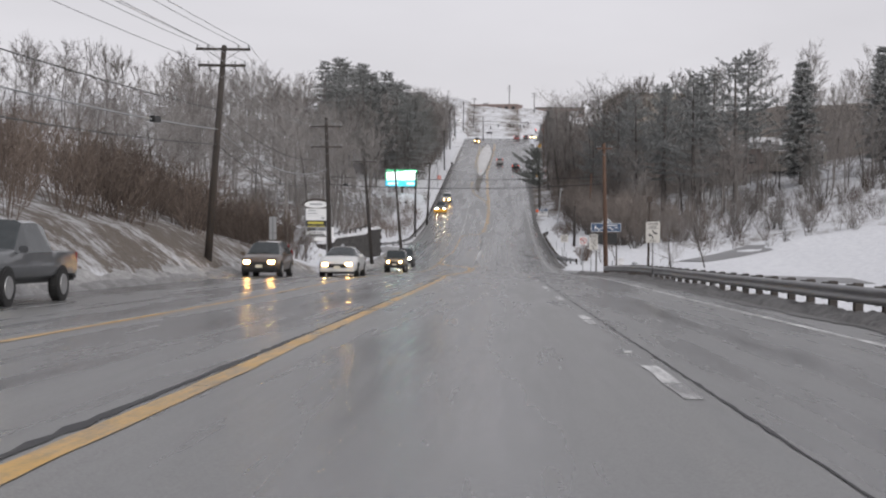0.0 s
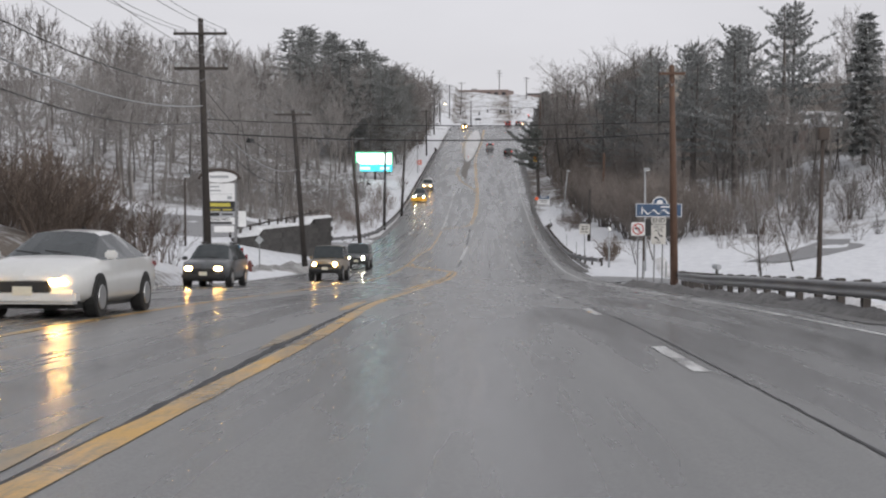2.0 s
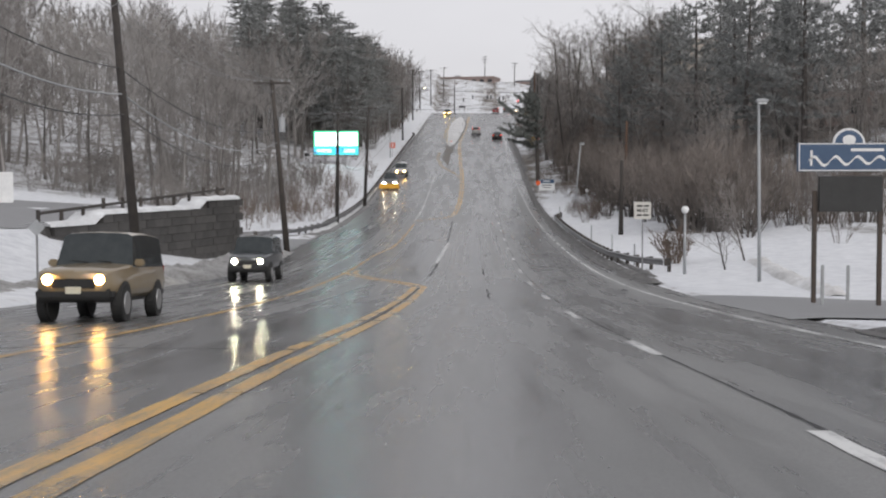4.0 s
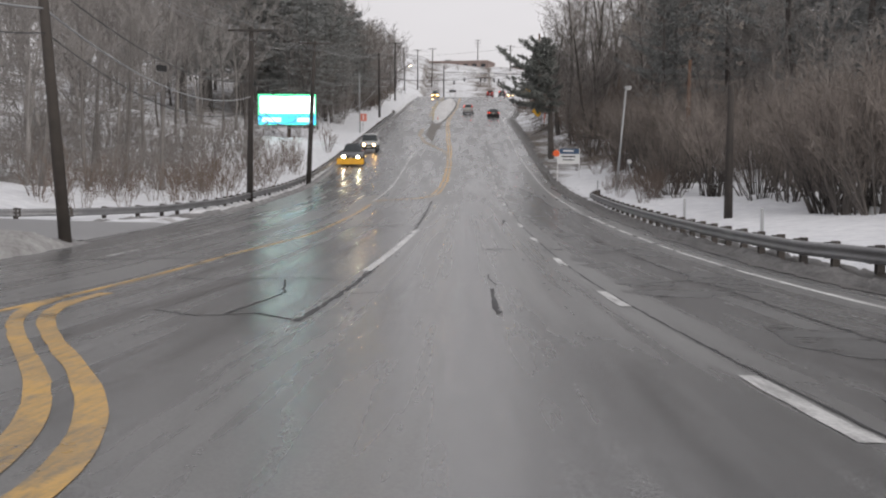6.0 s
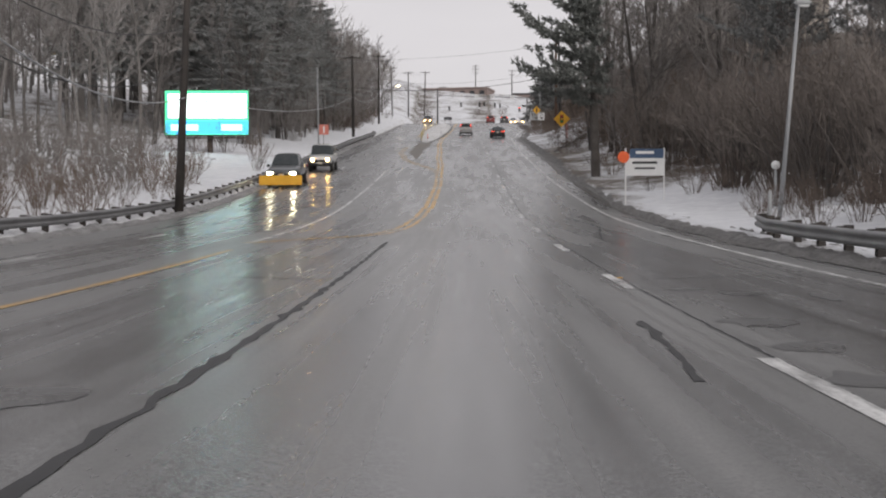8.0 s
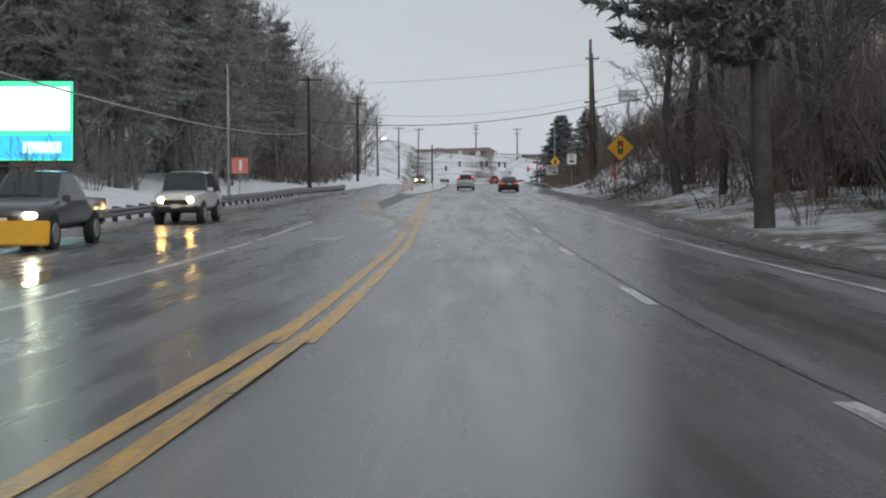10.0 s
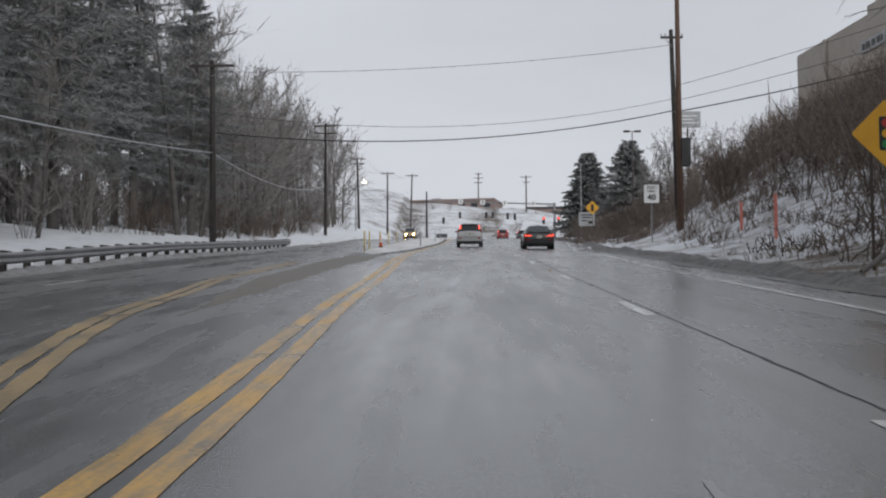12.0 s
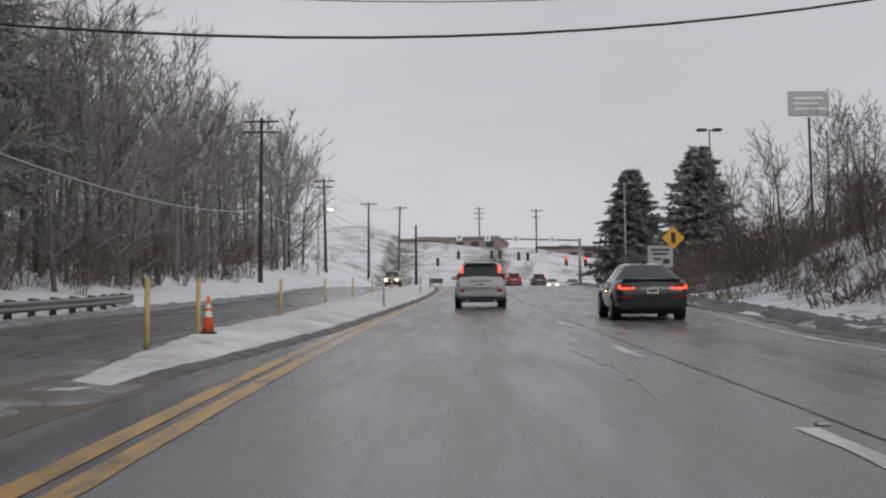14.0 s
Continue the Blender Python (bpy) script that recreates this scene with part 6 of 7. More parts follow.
bmesh.ops.rotate(bm, verts=bm.verts, cent=(0, 0, 0), matrix=Matrix.Rotation(radians(45), 3, "Y"))
bmesh.ops.translate(bm, verts=bm.verts, vec=(0, 0, 1.9))
part("panel", bm, M_GREYPOST, s)
# board by the right-hand wood
s = sign_at("notice_board", 5.75, 229, "white and blue notice board on two white posts", base=-6.7)
tagged(s, category="sign board")
u_posts(s, (-0.85, 0.85), 2.6, material=M_WHITE)
p_ = part("panel", plate(1.75, 0.95, 1.85), M_WHITE, s)
part("header_panel", plate(1.5, 0.42, 2.36, x=0.08, y=-0.006, thick=0.004), M_BLUE, p_)
bars(p_, [(0, 2.4, 0.8, 0.12)], M_WHITE, y=-0.016)
bars(p_, [(0, 1.95, 1.1, 0.1), (0, 1.7, 0.9, 0.08)], M_BLACK)
bm = bmesh.new()
bmesh.ops.create_cone(bm, cap_ends=True, segments=20, radius1=0.26, radius2=0.26, depth=0.02, matrix=pose(-0.95, -0.03, 2.2, 90))
part("disc", bm, M_ORANGE, s)

# plaza sign
ps = thing("plaza_sign", -19.05, 125.6, -6.3, 0, "tall plaza sign of white, yellow and grey panels on two posts", "sign")
for x in (-1.02, 1.02):
    part("post", box(0.16, 0.16, 5.0, x, 0.1, -0.5, 0.01), M_STEEL, ps)
part("panel", plate(1.95, 1.12, 3.9, corner=0.02, thick=0.16), M_WHITE, ps)
q_ = part("panel", plate(1.95, 0.42, 3.1, corner=0.02, thick=0.16), M_BLACK, ps, "black panel with yellow lettering bars")
bars(q_, [(-0.05, 3.1, 1.5, 0.22)], M_DULLYEL)
q_ = part("panel", plate(1.95, 0.18, 2.78, corner=0.02, thick=0.16), M_BLACK, ps)
bars(q_, [(-0.4, 2.78, 0.9, 0.08), (0.5, 2.78, 0.6, 0.08)], M_DULLYEL)
q_ = part("panel", plate(1.95, 0.34, 2.5, corner=0.02, thick=0.16), M_GREYPOST, ps, "grey panel with dark lettering bars")
bars(q_, [(-0.45, 2.5, 0.9, 0.2), (0.5, 2.5, 0.7, 0.1)], M_BLACK)
q_ = part("panel", plate(1.95, 0.42, 2.08, corner=0.02, thick=0.16), M_WHITE, ps)
lettering("LEASE INFO", 0.26, M_BLACK, q_, pose(0, -0.01, 2.17), 0.004)
bars(q_, [(0, 1.95, 1.6, 0.14)], M_BLACK)
bars(ps, [(-0.4, 4.25, 0.8, 0.1), (-0.35, 4.0, 0.9, 0.1), (0, 3.78, 1.7, 0.03), (0.65, 3.55, 0.3, 0.2)], M_GREYPOST)
bm = bmesh.new()
bmesh.ops.create_circle(bm, cap_ends=True, segments=36, radius=1.0, matrix=pose(0, -0.02, 4.85, 90) @ Matrix.Diagonal((1.12, 0.34, 1, 1)))
ex = bmesh.ops.extrude_face_region(bm, geom=bm.faces[:])
bmesh.ops.translate(bm, verts=[v_ for v_ in ex["geom"] if isinstance(v_, bmesh.types.BMVert)], vec=(0, 0.16, 0))
q_ = part("oval_panel", bm, M_WHITE, ps)
bars(q_, [(0, 4.88, 1.2, 0.16)], M_GREYPOST, y=-0.026)
v, f = [], []
tube(v, f, [(1.3 * math.cos(a), 0.06, 4.72 + 0.62 * math.sin(a)) for a in np.linspace(0, math.pi, 19)], [0.09] * 19, 6)
piece("arch", mesh_of("arch", v, f, M_DARKSTEEL, True), ps)
part("hanging_board", plate(0.5, 1.0, 2.2, x=1.45, y=0.05), M_WHITE, ps)
part("banner", plate(1.3, 0.4, 1.55, x=0.3, y=-0.02), M_WHITE, ps)

# lakeside sign
ls = thing("lakeside_sign", 8.0, 119.4, -7.5, 0, "slate blue sign with a white border over a dark board", "sign")
for x in (-0.85, 0.95):
    part("post", box(0.12, 0.12, 3.7, x, 0.1, -0.4, 0.01), M_DARKSTEEL, ls)
p_ = part("panel", plate(2.7, 0.78, 4.22, corner=0.03, thick=0.12), M_BLUE, ls)
for bx in [(0, 4.59, 2.64, 0.03), (0, 3.86, 2.64, 0.03)]:
    bars(p_, [bx], M_WHITE, "border")
for x in (-1.31, 1.31):
    bars(p_, [(x, 4.22, 0.03, 0.72)], M_WHITE, "border")
v, f = [], []
for k in range(40):     # a flowing white stroke in place of the name
    t = k / 39
    zz = 4.1 + 0.13 * math.sin(t * 22) * (1 - 0.3 * t) + 0.04 * t
    v += [(-1.08 + 2.1 * t, -0.008, zz - 0.03), (-1.05 + 2.1 * t, -0.008, zz + 0.045)]
    if k:
        f.append((2 * k - 2, 2 * k - 1, 2 * k + 1, 2 * k))
piece("flourish", mesh_of("flourish", v, f, M_WHITE), p_)
bars(p_, [(0.55, 4.42, 0.9, 0.08), (-0.98, 4.2, 0.06, 0.42)], M_WHITE)
bm = bmesh.new()
bmesh.ops.create_cone(bm, cap_ends=True, segments=28, radius1=0.44, radius2=0.44, depth=0.1, matrix=pose(0.05, 0.06, 4.58, 90))
p2 = part("crest", bm, M_WHITE, ls)
bm = bmesh.new()
bmesh.ops.create_cone(bm, cap_ends=True, segments=28, radius1=0.39, radius2=0.39, depth=0.1, matrix=pose(0.05, 0.054, 4.57, 90))
part("crest_face", bm, M_BLUE, p2)
bm = bmesh.new()
bmesh.ops.create_icosphere(bm, subdivisions=2, radius=0.17, matrix=pose(0.05, 0.0, 4.7) @ Matrix.Diagonal((1.1, 0.08, 0.8, 1)))
part("emblem", bm, M_WHITE, p2)
p_ = part("display_board", box(1.75, 0.16, 0.98, 0.1, 0.02, 2.72, 0.02), M_BLACK, ls, "dark switched-off display board")

# billboard
M_LED_A = glowing("screen_cyan", (0.55, 1.0, 1.0), 1.9, (0.02, 0.02, 0.02))
M_LED_B = glowing("screen_white", (0.85, 1.0, 0.97), 2.6, (0.02, 0.02, 0.02))
M_LED_C = glowing("screen_blue", (0.06, 0.5, 1.0), 1.5, (0.02, 0.02, 0.02))
M_LED_G = glowing("screen_green", (0.1, 0.9, 0.4), 1.4, (0.02, 0.02, 0.02))
bb = thing("billboard", -21.95, 271.8, land_at(-21.95, 272) - 0.2, 3, "lit electronic billboard of white and cyan light on a post", "billboard")
zb = land_at(-21.95, 272) - 0.2
lo, hi = -0.62 - zb, 2.75 - zb
part("post", rod(0.22, 0.22, (0.2, 0.35, -0.5), (0.2, 0.35, lo + 0.2), 14), M_DARKSTEEL, bb)
part("cabinet", box(6.5, 0.5, hi - lo + 0.16, 0, 0.3, lo - 0.08, 0.03), M_BLACK, bb)
part("screen", box(6.36, 0.02, hi - lo, 0, 0.04, lo), M_LED_G, bb)
part("screen_field", box(6.0, 0.01, (hi - lo) * 0.55, 0.05, 0.022, lo + (hi - lo) * 0.38), M_LED_B, bb)
strip_ = part("screen_field", box(6.3, 0.01, (hi - lo) * 0.3, 0, 0.022, lo + 0.06), M_LED_C, bb)
for x, w in ((-1.7, 2.1), (1.9, 1.6)):
    part("screen_text_bar", box(w, 0.006, (hi - lo) * 0.14, x, 0.014, lo + 0.32), M_LED_A, strip_)
part("catwalk", box(6.2, 0.6, 0.06, 0, -0.05, lo - 0.28), M_DARKSTEEL, bb)

# grey board on a pole above the right bank
s = thing("pylon_sign", 20.1, 393.2, land_at(20.1, 393.2) - 0.3, 0, "pale translucent sign board on a tall thin pole", "sign")
zb = land_at(20.1, 393.2) - 0.3
part("pole", rod(0.09, 0.08, (0, 0, 0), (0, 0, 19.3 - zb), 10), M_DARKSTEEL, s)
p_ = part("panel", plate(2.6, 1.6, 20.2 - zb, corner=0.03, thick=0.2, y=-0.1), M_GREYPOST, s)
bars(p_, [(0, 20.55 - zb, 1.9, 0.12), (-0.2, 20.2 - zb, 1.6, 0.1), (0.1, 19.85 - zb, 2.0, 0.12)], M_WHITE, y=-0.106)


# ---- lamps, hydrant, cones, posts ----
def lamp_post(x, y, top, lean=0.0, head="cobra", material=None, base=None, label="slim grey steel lamp post with a small head"):
    z0 = (land_at(x, y) if base is None else base) - 0.2
    h = top - z0
    ob = thing("lamp_post", x, y, z0, 0, label, "lamp post")
    part("pole", rod(0.08, 0.05, (0, 0, 0), (lean, 0, h - 0.1), 10), material or M_GREYPOST, ob, smooth=True)
    if head == "cobra":
        hd = part("lamp_head", box(0.5, 0.28, 0.16, lean + 0.12, 0, h - 0.12, 0.05), M_GREYPOST, ob)
        part("lens", box(0.34, 0.2, 0.05, lean + 0.14, 0, h - 0.165, 0.01), M_WHITE, hd)
    elif head == "globe":
        bm = bmesh.new()
        bmesh.ops.create_uvsphere(bm, u_segments=16, v_segments=10, radius=0.17, matrix=Matrix.Translation((lean, 0, h)))
        part("globe", bm, M_WHITE, ob, "white glass globe", smooth=True)
    elif head == "box":
        part("lamp_head", box(0.3, 0.3, 0.35, lean, 0, h - 0.2, 0.03), M_DARKSTEEL, ob)
    elif head == "lot":
        for sx in (-1, 1):
            part("lamp_head", box(0.75, 0.42, 0.2, sx * 0.6, 0, h - 0.2, 0.05), M_DARKSTEEL, ob)
        part("arm", box(1.4, 0.06, 0.06, 0, 0, h - 0.14), M_DARKSTEEL, ob)
    return ob


lamp_post(7.3, 79.0, -0.09, 0.05, "box", M_DARKSTEEL, label="dark slim lamp post with a boxy head")
lamp_post(9.2, 136, -0.75, -0.1)
lamp_post(7.45, 211.3, -0.57, 0.6, label="leaning grey steel lamp post with a small head")
lamp_post(9.4, 220, -5.25, 0, "globe", label="short lamp post with a white globe")
lamp_post(7.2, 142.3, -5.3, 0, "globe", label="short lamp post with a white globe")
lamp_post(-15.35, 290.3, 6.75, -0.1, "none", label="pale bare steel pole beside the road")
lamp_post(-22.5, 131, -1.3, 0, "cobra", M_DARKSTEEL, label="dark lamp post on a round base in the lot")
lamp_post(16.6, 408.5, 21.7, 0, "lot", M_DARKSTEEL, label="tall lot lamp with two dark heads")
lamp_post(13.0, 432, 21.5, 0, "none", label="tall thin grey pole")


def tall_pole(x, y, top, base, lean=0.0, arms=(), material=None, label="brown timber utility pole beside the road", can=None):
    return utility_pole(x, y, top, lean, arms, 0, material or M_TIMBER_RED, base, can, label)


tall_pole(6.8, 104, 3.85, -6.2, -0.25, ((0.4, 1.2),))
tall_pole(13.1, 218.3, 1.8, land_at(13.1, 218.3), 0.2)
tall_pole(8.5, 180, -2.6, -8.3, 0.05, (), M_TIMBER, "short dark timber pole beside the guardrail")
R2 = tall_pole(9.1, 332, 16.0, 3.0, 0.0)
tall_pole(10.25, 339.4, 16.1, 3.2, -0.3, ((0.5, 1.3),), M_TIMBER, "dark utility pole standing beside a brown one")
part("switch_box", box(0.5, 0.4, 1.5, 0.3, -0.1, 4.25, 0.04), M_BLACK, R2[0], "black switch cabinet")
tall_pole(2.0, 596, 42.6, 30.5, 0, ((0.4, 2.0), (1.4, 2.4), (2.6, 2.0)), M_TIMBER, "tall dark utility pole on the snowy hill")
tall_pole(12.3, 560, 37.0, 27, 0, ((0.4, 2.6), (1.6, 1.6)), M_TIMBER, "dark utility pole on the snowy hill")
tall_pole(-8.0, 476, 23.2, 15.2, 0, (), M_TIMBER, "plain dark pole by the junction")
tall_pole(24, 520, 27.0, 17, 0, ((0.4, 2.2),), M_TIMBER, "dark utility pole beyond the junction")
cable((-14.8, 101.2, 1.2), (6.6, 104, 1.25), 0.25, 0.02)
cable((-14.8, 101.2, 0.6), (6.6, 104, 0.7), 0.35, 0.028)
cable((-15.8, 333, 12.4), (10.0, 339.4, 15.2), 0.5, 0.012)
cable((10.05, 339.4, 11.3), (-15.75, 333, 9.1), 1.05, 0.03)
cable((10.05, 339.4, 12.0), (-15.75, 333, 10.2), 1.2, 0.012)
cable((10.05, 339.4, 11.3), (9.1, 332, 9.9), 0.1, 0.03)
cable((9.1, 332, 9.9), (42, 330, 19), 0.9, 0.032)
cable((9.1, 332, 10.5), (42, 330, 20.5), 0.7, 0.014)
cable((9.1, 332, 11.3), (42, 330, 22.5), 0.7, 0.014)
cable((-15.8, 333, 9.4), (-15.4, 290.3, 5.2), 0.8, 0.02)
cable((-15.4, 290.3, 5.2), (-14.0, 224.5, -0.2), 1.2, 0.02)
# hanging splice closures on the low cable
for x, y, z in [(-14.6, 112, 0.4), (-14.3, 178, -2.3), (-14.6, 50, 3.2)]:
    t_ = tagged(new("splice_closure", mesh_of("splice_closure", *solid_box(0.55, 0.22, 0.24), M_BLACK)), "black splice box hung on the cable", "splice box")
    t_.matrix_basis = pose(x, y, z, 0, 0, 80)

hy = thing("fire_hydrant", -16.1, 120.0, -7.1, 0, "dark red fire hydrant in the snow", "hydrant")
M_HYD = surface("dark_red_iron", (0.09, 0.025, 0.02), (0.16, 0.05, 0.04), 0.5, 4, 20, 0.2, 0.003)
part("barrel", rod(0.13, 0.12, (0, 0, -0.1), (0, 0, 0.55), 14), M_HYD, hy)
part("bonnet", rod(0.15, 0.05, (0, 0, 0.55), (0, 0, 0.72), 14), M_HYD, hy)
for sx in (-1, 1):
    part("nozzle", rod(0.06, 0.06, (sx * 0.1, 0, 0.42), (sx * 0.22, 0, 0.42), 10), M_HYD, hy)

co = thing("traffic_cone", -6.49, 329.2, float(road_z(329.2)) + 0.28, 0, "orange traffic cone with white bands on a black base", "traffic cone")
co.scale = (0.62, 0.62, 0.62)
part("base", box(0.38, 0.38, 0.05, bevel=0.01), M_BLACK, co)
part("cone", rod(0.15, 0.035, (0, 0, 0.05), (0, 0, 0.86), 18), M_ORANGE, co, smooth=True)
part("band", rod(0.107, 0.085, (0, 0, 0.42), (0, 0, 0.56), 18), M_WHITE, co, "white reflective band")
part("band", rod(0.075, 0.06, (0, 0, 0.64), (0, 0, 0.74), 18), M_WHITE, co, "white reflective band")
part("knob", rod(0.045, 0.03, (0, 0, 0.86), (0, 0, 0.95), 10), M_ORANGE, co)


def delineator(x, y, h=0.85, material=None, label="slim yellow-grey delineator post on the island"):
    ob = thing("delineator_post", x, y, float(road_z(y)) + 0.26, 0, label, "delineator post", "delineator posts along the island")
    part("post", rod(0.045, 0.04, (0, 0, -0.2), (0, 0, h), 10), material or M_DELIN, ob, smooth=True)
    part("cap", rod(0.042, 0.02, (0, 0, h), (0, 0, h + 0.03), 10), material or M_SIGNYEL, ob)
    return ob


for x, y in [(-7.25, 328.4), (-7.28, 332.4), (-7.5, 345), (-7.8, 360), (-7.85, 374), (-7.8, 388), (-7.4, 404), (-7.1, 414)]:
    delineator(x, y)
for x, y in [(-5.3, 356), (-4.85, 386), (-4.65, 402)]:
    delineator(x, y, 0.85, M_GREYPOST, "slim grey delineator post on the island")
for x, y, h in [(9.2, 317.5, 1.2), (8.6, 309, 1.6)]:
    ob = thing("marker_post", x, y, land_at(x, y) - 0.05, 0, "faded red-orange marker post in the snow", "marker post", "red marker posts")
    part("post", box(0.12, 0.06, h, bevel=0.015), M_PALERED, ob)
    part("cap", box(0.13, 0.07, 0.05, z=h - 0.02, bevel=0.01), M_PALERED, ob)
for x, y in [(6.0, 151), (6.1, 163), (5.9, 175), (7.0, 118), (10.2, 112), (5.6, 204.5), (8.8, 122)]:
    ob = thing("marker_post", x, y, land_at(x, y) - 0.05, 0, "short grey marker post in the snow", "marker post", "grey marker posts")
    part("post", box(0.09, 0.06, 1.15, bevel=0.015), M_GREYPOST, ob)
mb = thing("mailbox", 9.4, 108, land_at(9.4, 108), 20, "grey mailbox on a crooked timber post", "mailbox")
part("post", rod(0.06, 0.06, (0, 0, -0.1), (0.05, 0, 1.0), 8), M_TIMBER, mb)
bm = bmesh.new()
bmesh.ops.create_cone(bm, cap_ends=True, segments=16, radius1=0.13, radius2=0.13, depth=0.5, matrix=pose(0.05, 0, 1.12, 90))
part("box", bm, M_GREYPOST, mb)

# ---- retaining wall ----
def retaining_wall():
    """Courses of dark blocks that step up towards the road's end, with a snow-covered coping and a low rail."""
    (ax, ay), (bx, by) = (-20.6, 138.6), (-16.1, 161.0)
    ln, ang = math.hypot(bx - ax, by - ay), math.atan2(by - ay, bx - ax)
    z0 = -8.4
    ob = thing("retaining_wall", ax, ay, z0, math.degrees(ang), "dark block retaining wall with snow on its stepped top", "retaining wall")
    bw, bh, bd = 1.0, 0.42, 0.45
    block = mesh_of("block", *solid_box(bw - 0.02, bd, bh - 0.015), M_CONCRETE)
    half = mesh_of("block", *solid_box(bw / 2 - 0.02, bd, bh - 0.015), M_CONCRETE)
    backing = bmesh.new()
    n = int(ln / bw)
    cap = []
    for k in range(n):
        top = -5.85 + 0.8 * (k / n)
        rows = int(round((top - z0) / bh))
        for r in range(rows):
            jx = (0.5 if r % 2 else 0.0) * bw
            if k * bw + jx + bw / 2 <= ln:
                piece("block", block, ob, pose(k * bw + bw / 2 + jx, 0.012 * ((k * 7 + r * 3) % 3 - 1), r * bh))
        box(bw, 0.3, rows * bh - 0.03, k * bw + bw / 2, 0.12, 0, bm=backing)
        cap.append((k * bw + bw / 2, rows * bh))
    part("backing", backing, M_CONCRETE, ob)
    v, f = [], []
    for k, (x, z) in enumerate(cap + [(cap[-1][0] + 0.9, cap[-1][1])]):
        for q, (py, pz) in enumerate([(-0.3, -0.04), (-0.27, 0.1), (0.0, 0.2), (0.5, 0.18), (1.2, 0.08)]):
            v.append((x - 0.5, py, z + pz * (1 + 0.4 * noise.noise(Vector((x * 0.8, q, 1)))) ))
        if k:
            b0, b1 = 5 * (k - 1), 5 * k
            f += [(b0 + q, b1 + q, b1 + q + 1, b0 + q + 1) for q in range(4)]
    piece("snow_cap", mesh_of("snow_cap", v, f, M_SNOW, True), ob, label="thick snow on the coping")
    for k in range(0, n, 2):
        part("rail_post", box(0.14, 0.14, 0.75, cap[k][0], 0.55, cap[k][1] - 0.05, 0.01), M_TIMBER, ob)
    bm = rod(0.07, 0.07, (cap[0][0], 0.55, cap[0][1] + 0.55), (cap[-1][0], 0.55, cap[-1][1] + 0.55), 8)
    part("rail", bm, M_TIMBER, ob)


retaining_wall()

# ---- buildings ----
M_GLASS = surface("dark_window_glass", (0.02, 0.022, 0.026), (0.05, 0.053, 0.06), 0.08, 0.5, 3, 0)


M_LAMP = glowing("lamp_glow", (1.0, 0.8, 0.45), 14)


def building(name, x, y, w, d, h, wall, roof, label, rows=1, cols=6, turn=0.0, gable=0.0, z=None, snow=False):
    z0 = (land_at(x, y) if z is None else z) - 0.4
    ob = thing(name, x, y, z0, turn, label, "building")
    part("wall", box(w, d, h, bevel=0.03), wall, ob)
    rm = M_SNOW if snow else roof
    if gable:
        v = [(-w / 2 - .4, -d / 2 - .4, h), (w / 2 + .4, -d / 2 - .4, h), (w / 2 + .4, d / 2 + .4, h), (-w / 2 - .4, d / 2 + .4, h), (-w / 2 - .4, 0, h + gable), (w / 2 + .4, 0, h + gable)]
        piece("roof", mesh_of("roof", v, [(0, 1, 5, 4), (2, 3, 4, 5), (0, 4, 3), (1, 2, 5), (0, 3, 2, 1)], rm), ob)
    elif cols == 0:     # a plain parapet, stepped at one corner
        rf = part("roof", box(w - 0.1, d - 0.1, 0.3, z=h - 0.2), rm, ob)
        part("parapet", box(w * 0.6, 0.4, 0.8, w * 0.2 - 0.02, -d / 2 + 0.22, h - 0.05, 0.02), wall, rf)
        part("wall_rib", box(0.5, 0.3, h, -w * 0.32, -d / 2 - 0.1, 0, 0.03), wall, ob)
    else:
        rf = part("roof", box(w + 0.5, d + 0.5, 0.5, z=h, bevel=0.05), rm, ob)
        part("rooftop_unit", box(2.2, 1.6, 0.9, -w * 0.2, 0, h + 0.5, 0.05), M_GREYPOST, rf)
    for r in range(rows):
        for c in range(cols):
            wx = -w / 2 + (c + 0.5) * w / cols
            wz = (r + 0.35) * h / rows
            wn_ = part("window", box(w / cols * 0.5, 0.08, h / rows * 0.42, wx, -d / 2 - 0.02, wz, 0.01), M_GLASS, ob)
            part("sill", box(w / cols * 0.56, 0.14, 0.08, wx, -d / 2 - 0.05, wz - 0.09), M_GREYPOST, wn_)
    return ob


building("brick_building", -4.0, 574, 21, 12, 2.5, M_BRICK, M_BRICK, "long low brown brick building on the hilltop", 1, 7, -12, z=30.0)
building("flat_roofed_building", 24, 585, 21, 12, 3.6, M_BRICK, M_DARKROOF, "long low dark building on the hilltop", 1, 7, 0, z=28.2)
store = building("store_building", 36.1, 360, 36, 14, 10.2, M_TAN, M_TAN, "big plain tan block building above the bank", 1, 0, -83, z=13.0)
board = part("sign_board", box(4.3, 0.12, 0.95, -2.5, -7.06, 7.4, 0.02), M_GREYBOARD, store, "pale sign board with dark lettering")
for k, (bx, bw) in enumerate([(-4.1, 0.55), (-3.3, 0.7), (-2.35, 0.6), (-1.5, 0.55), (-0.9, 0.3)]):
    part("text_bar", box(bw, 0.03, 0.5, bx, -7.135, 7.62), M_BLACK, board)
lamp_box = part("wall_lamp", box(0.5, 0.35, 0.3, 13.2, -7.17, 6.2, 0.04), M_DARKSTEEL, store, "lit lamp on the wall")
part("lens", box(0.34, 0.04, 0.2, 13.2, -7.36, 6.24, 0.01), M_LAMP, lamp_box)
building("house", 51, 240, 9, 7, 3.4, M_TAN, M_DARKROOF, "small pale house with a snow-covered roof among the trees", 1, 4, 8, 2.4, snow=True)
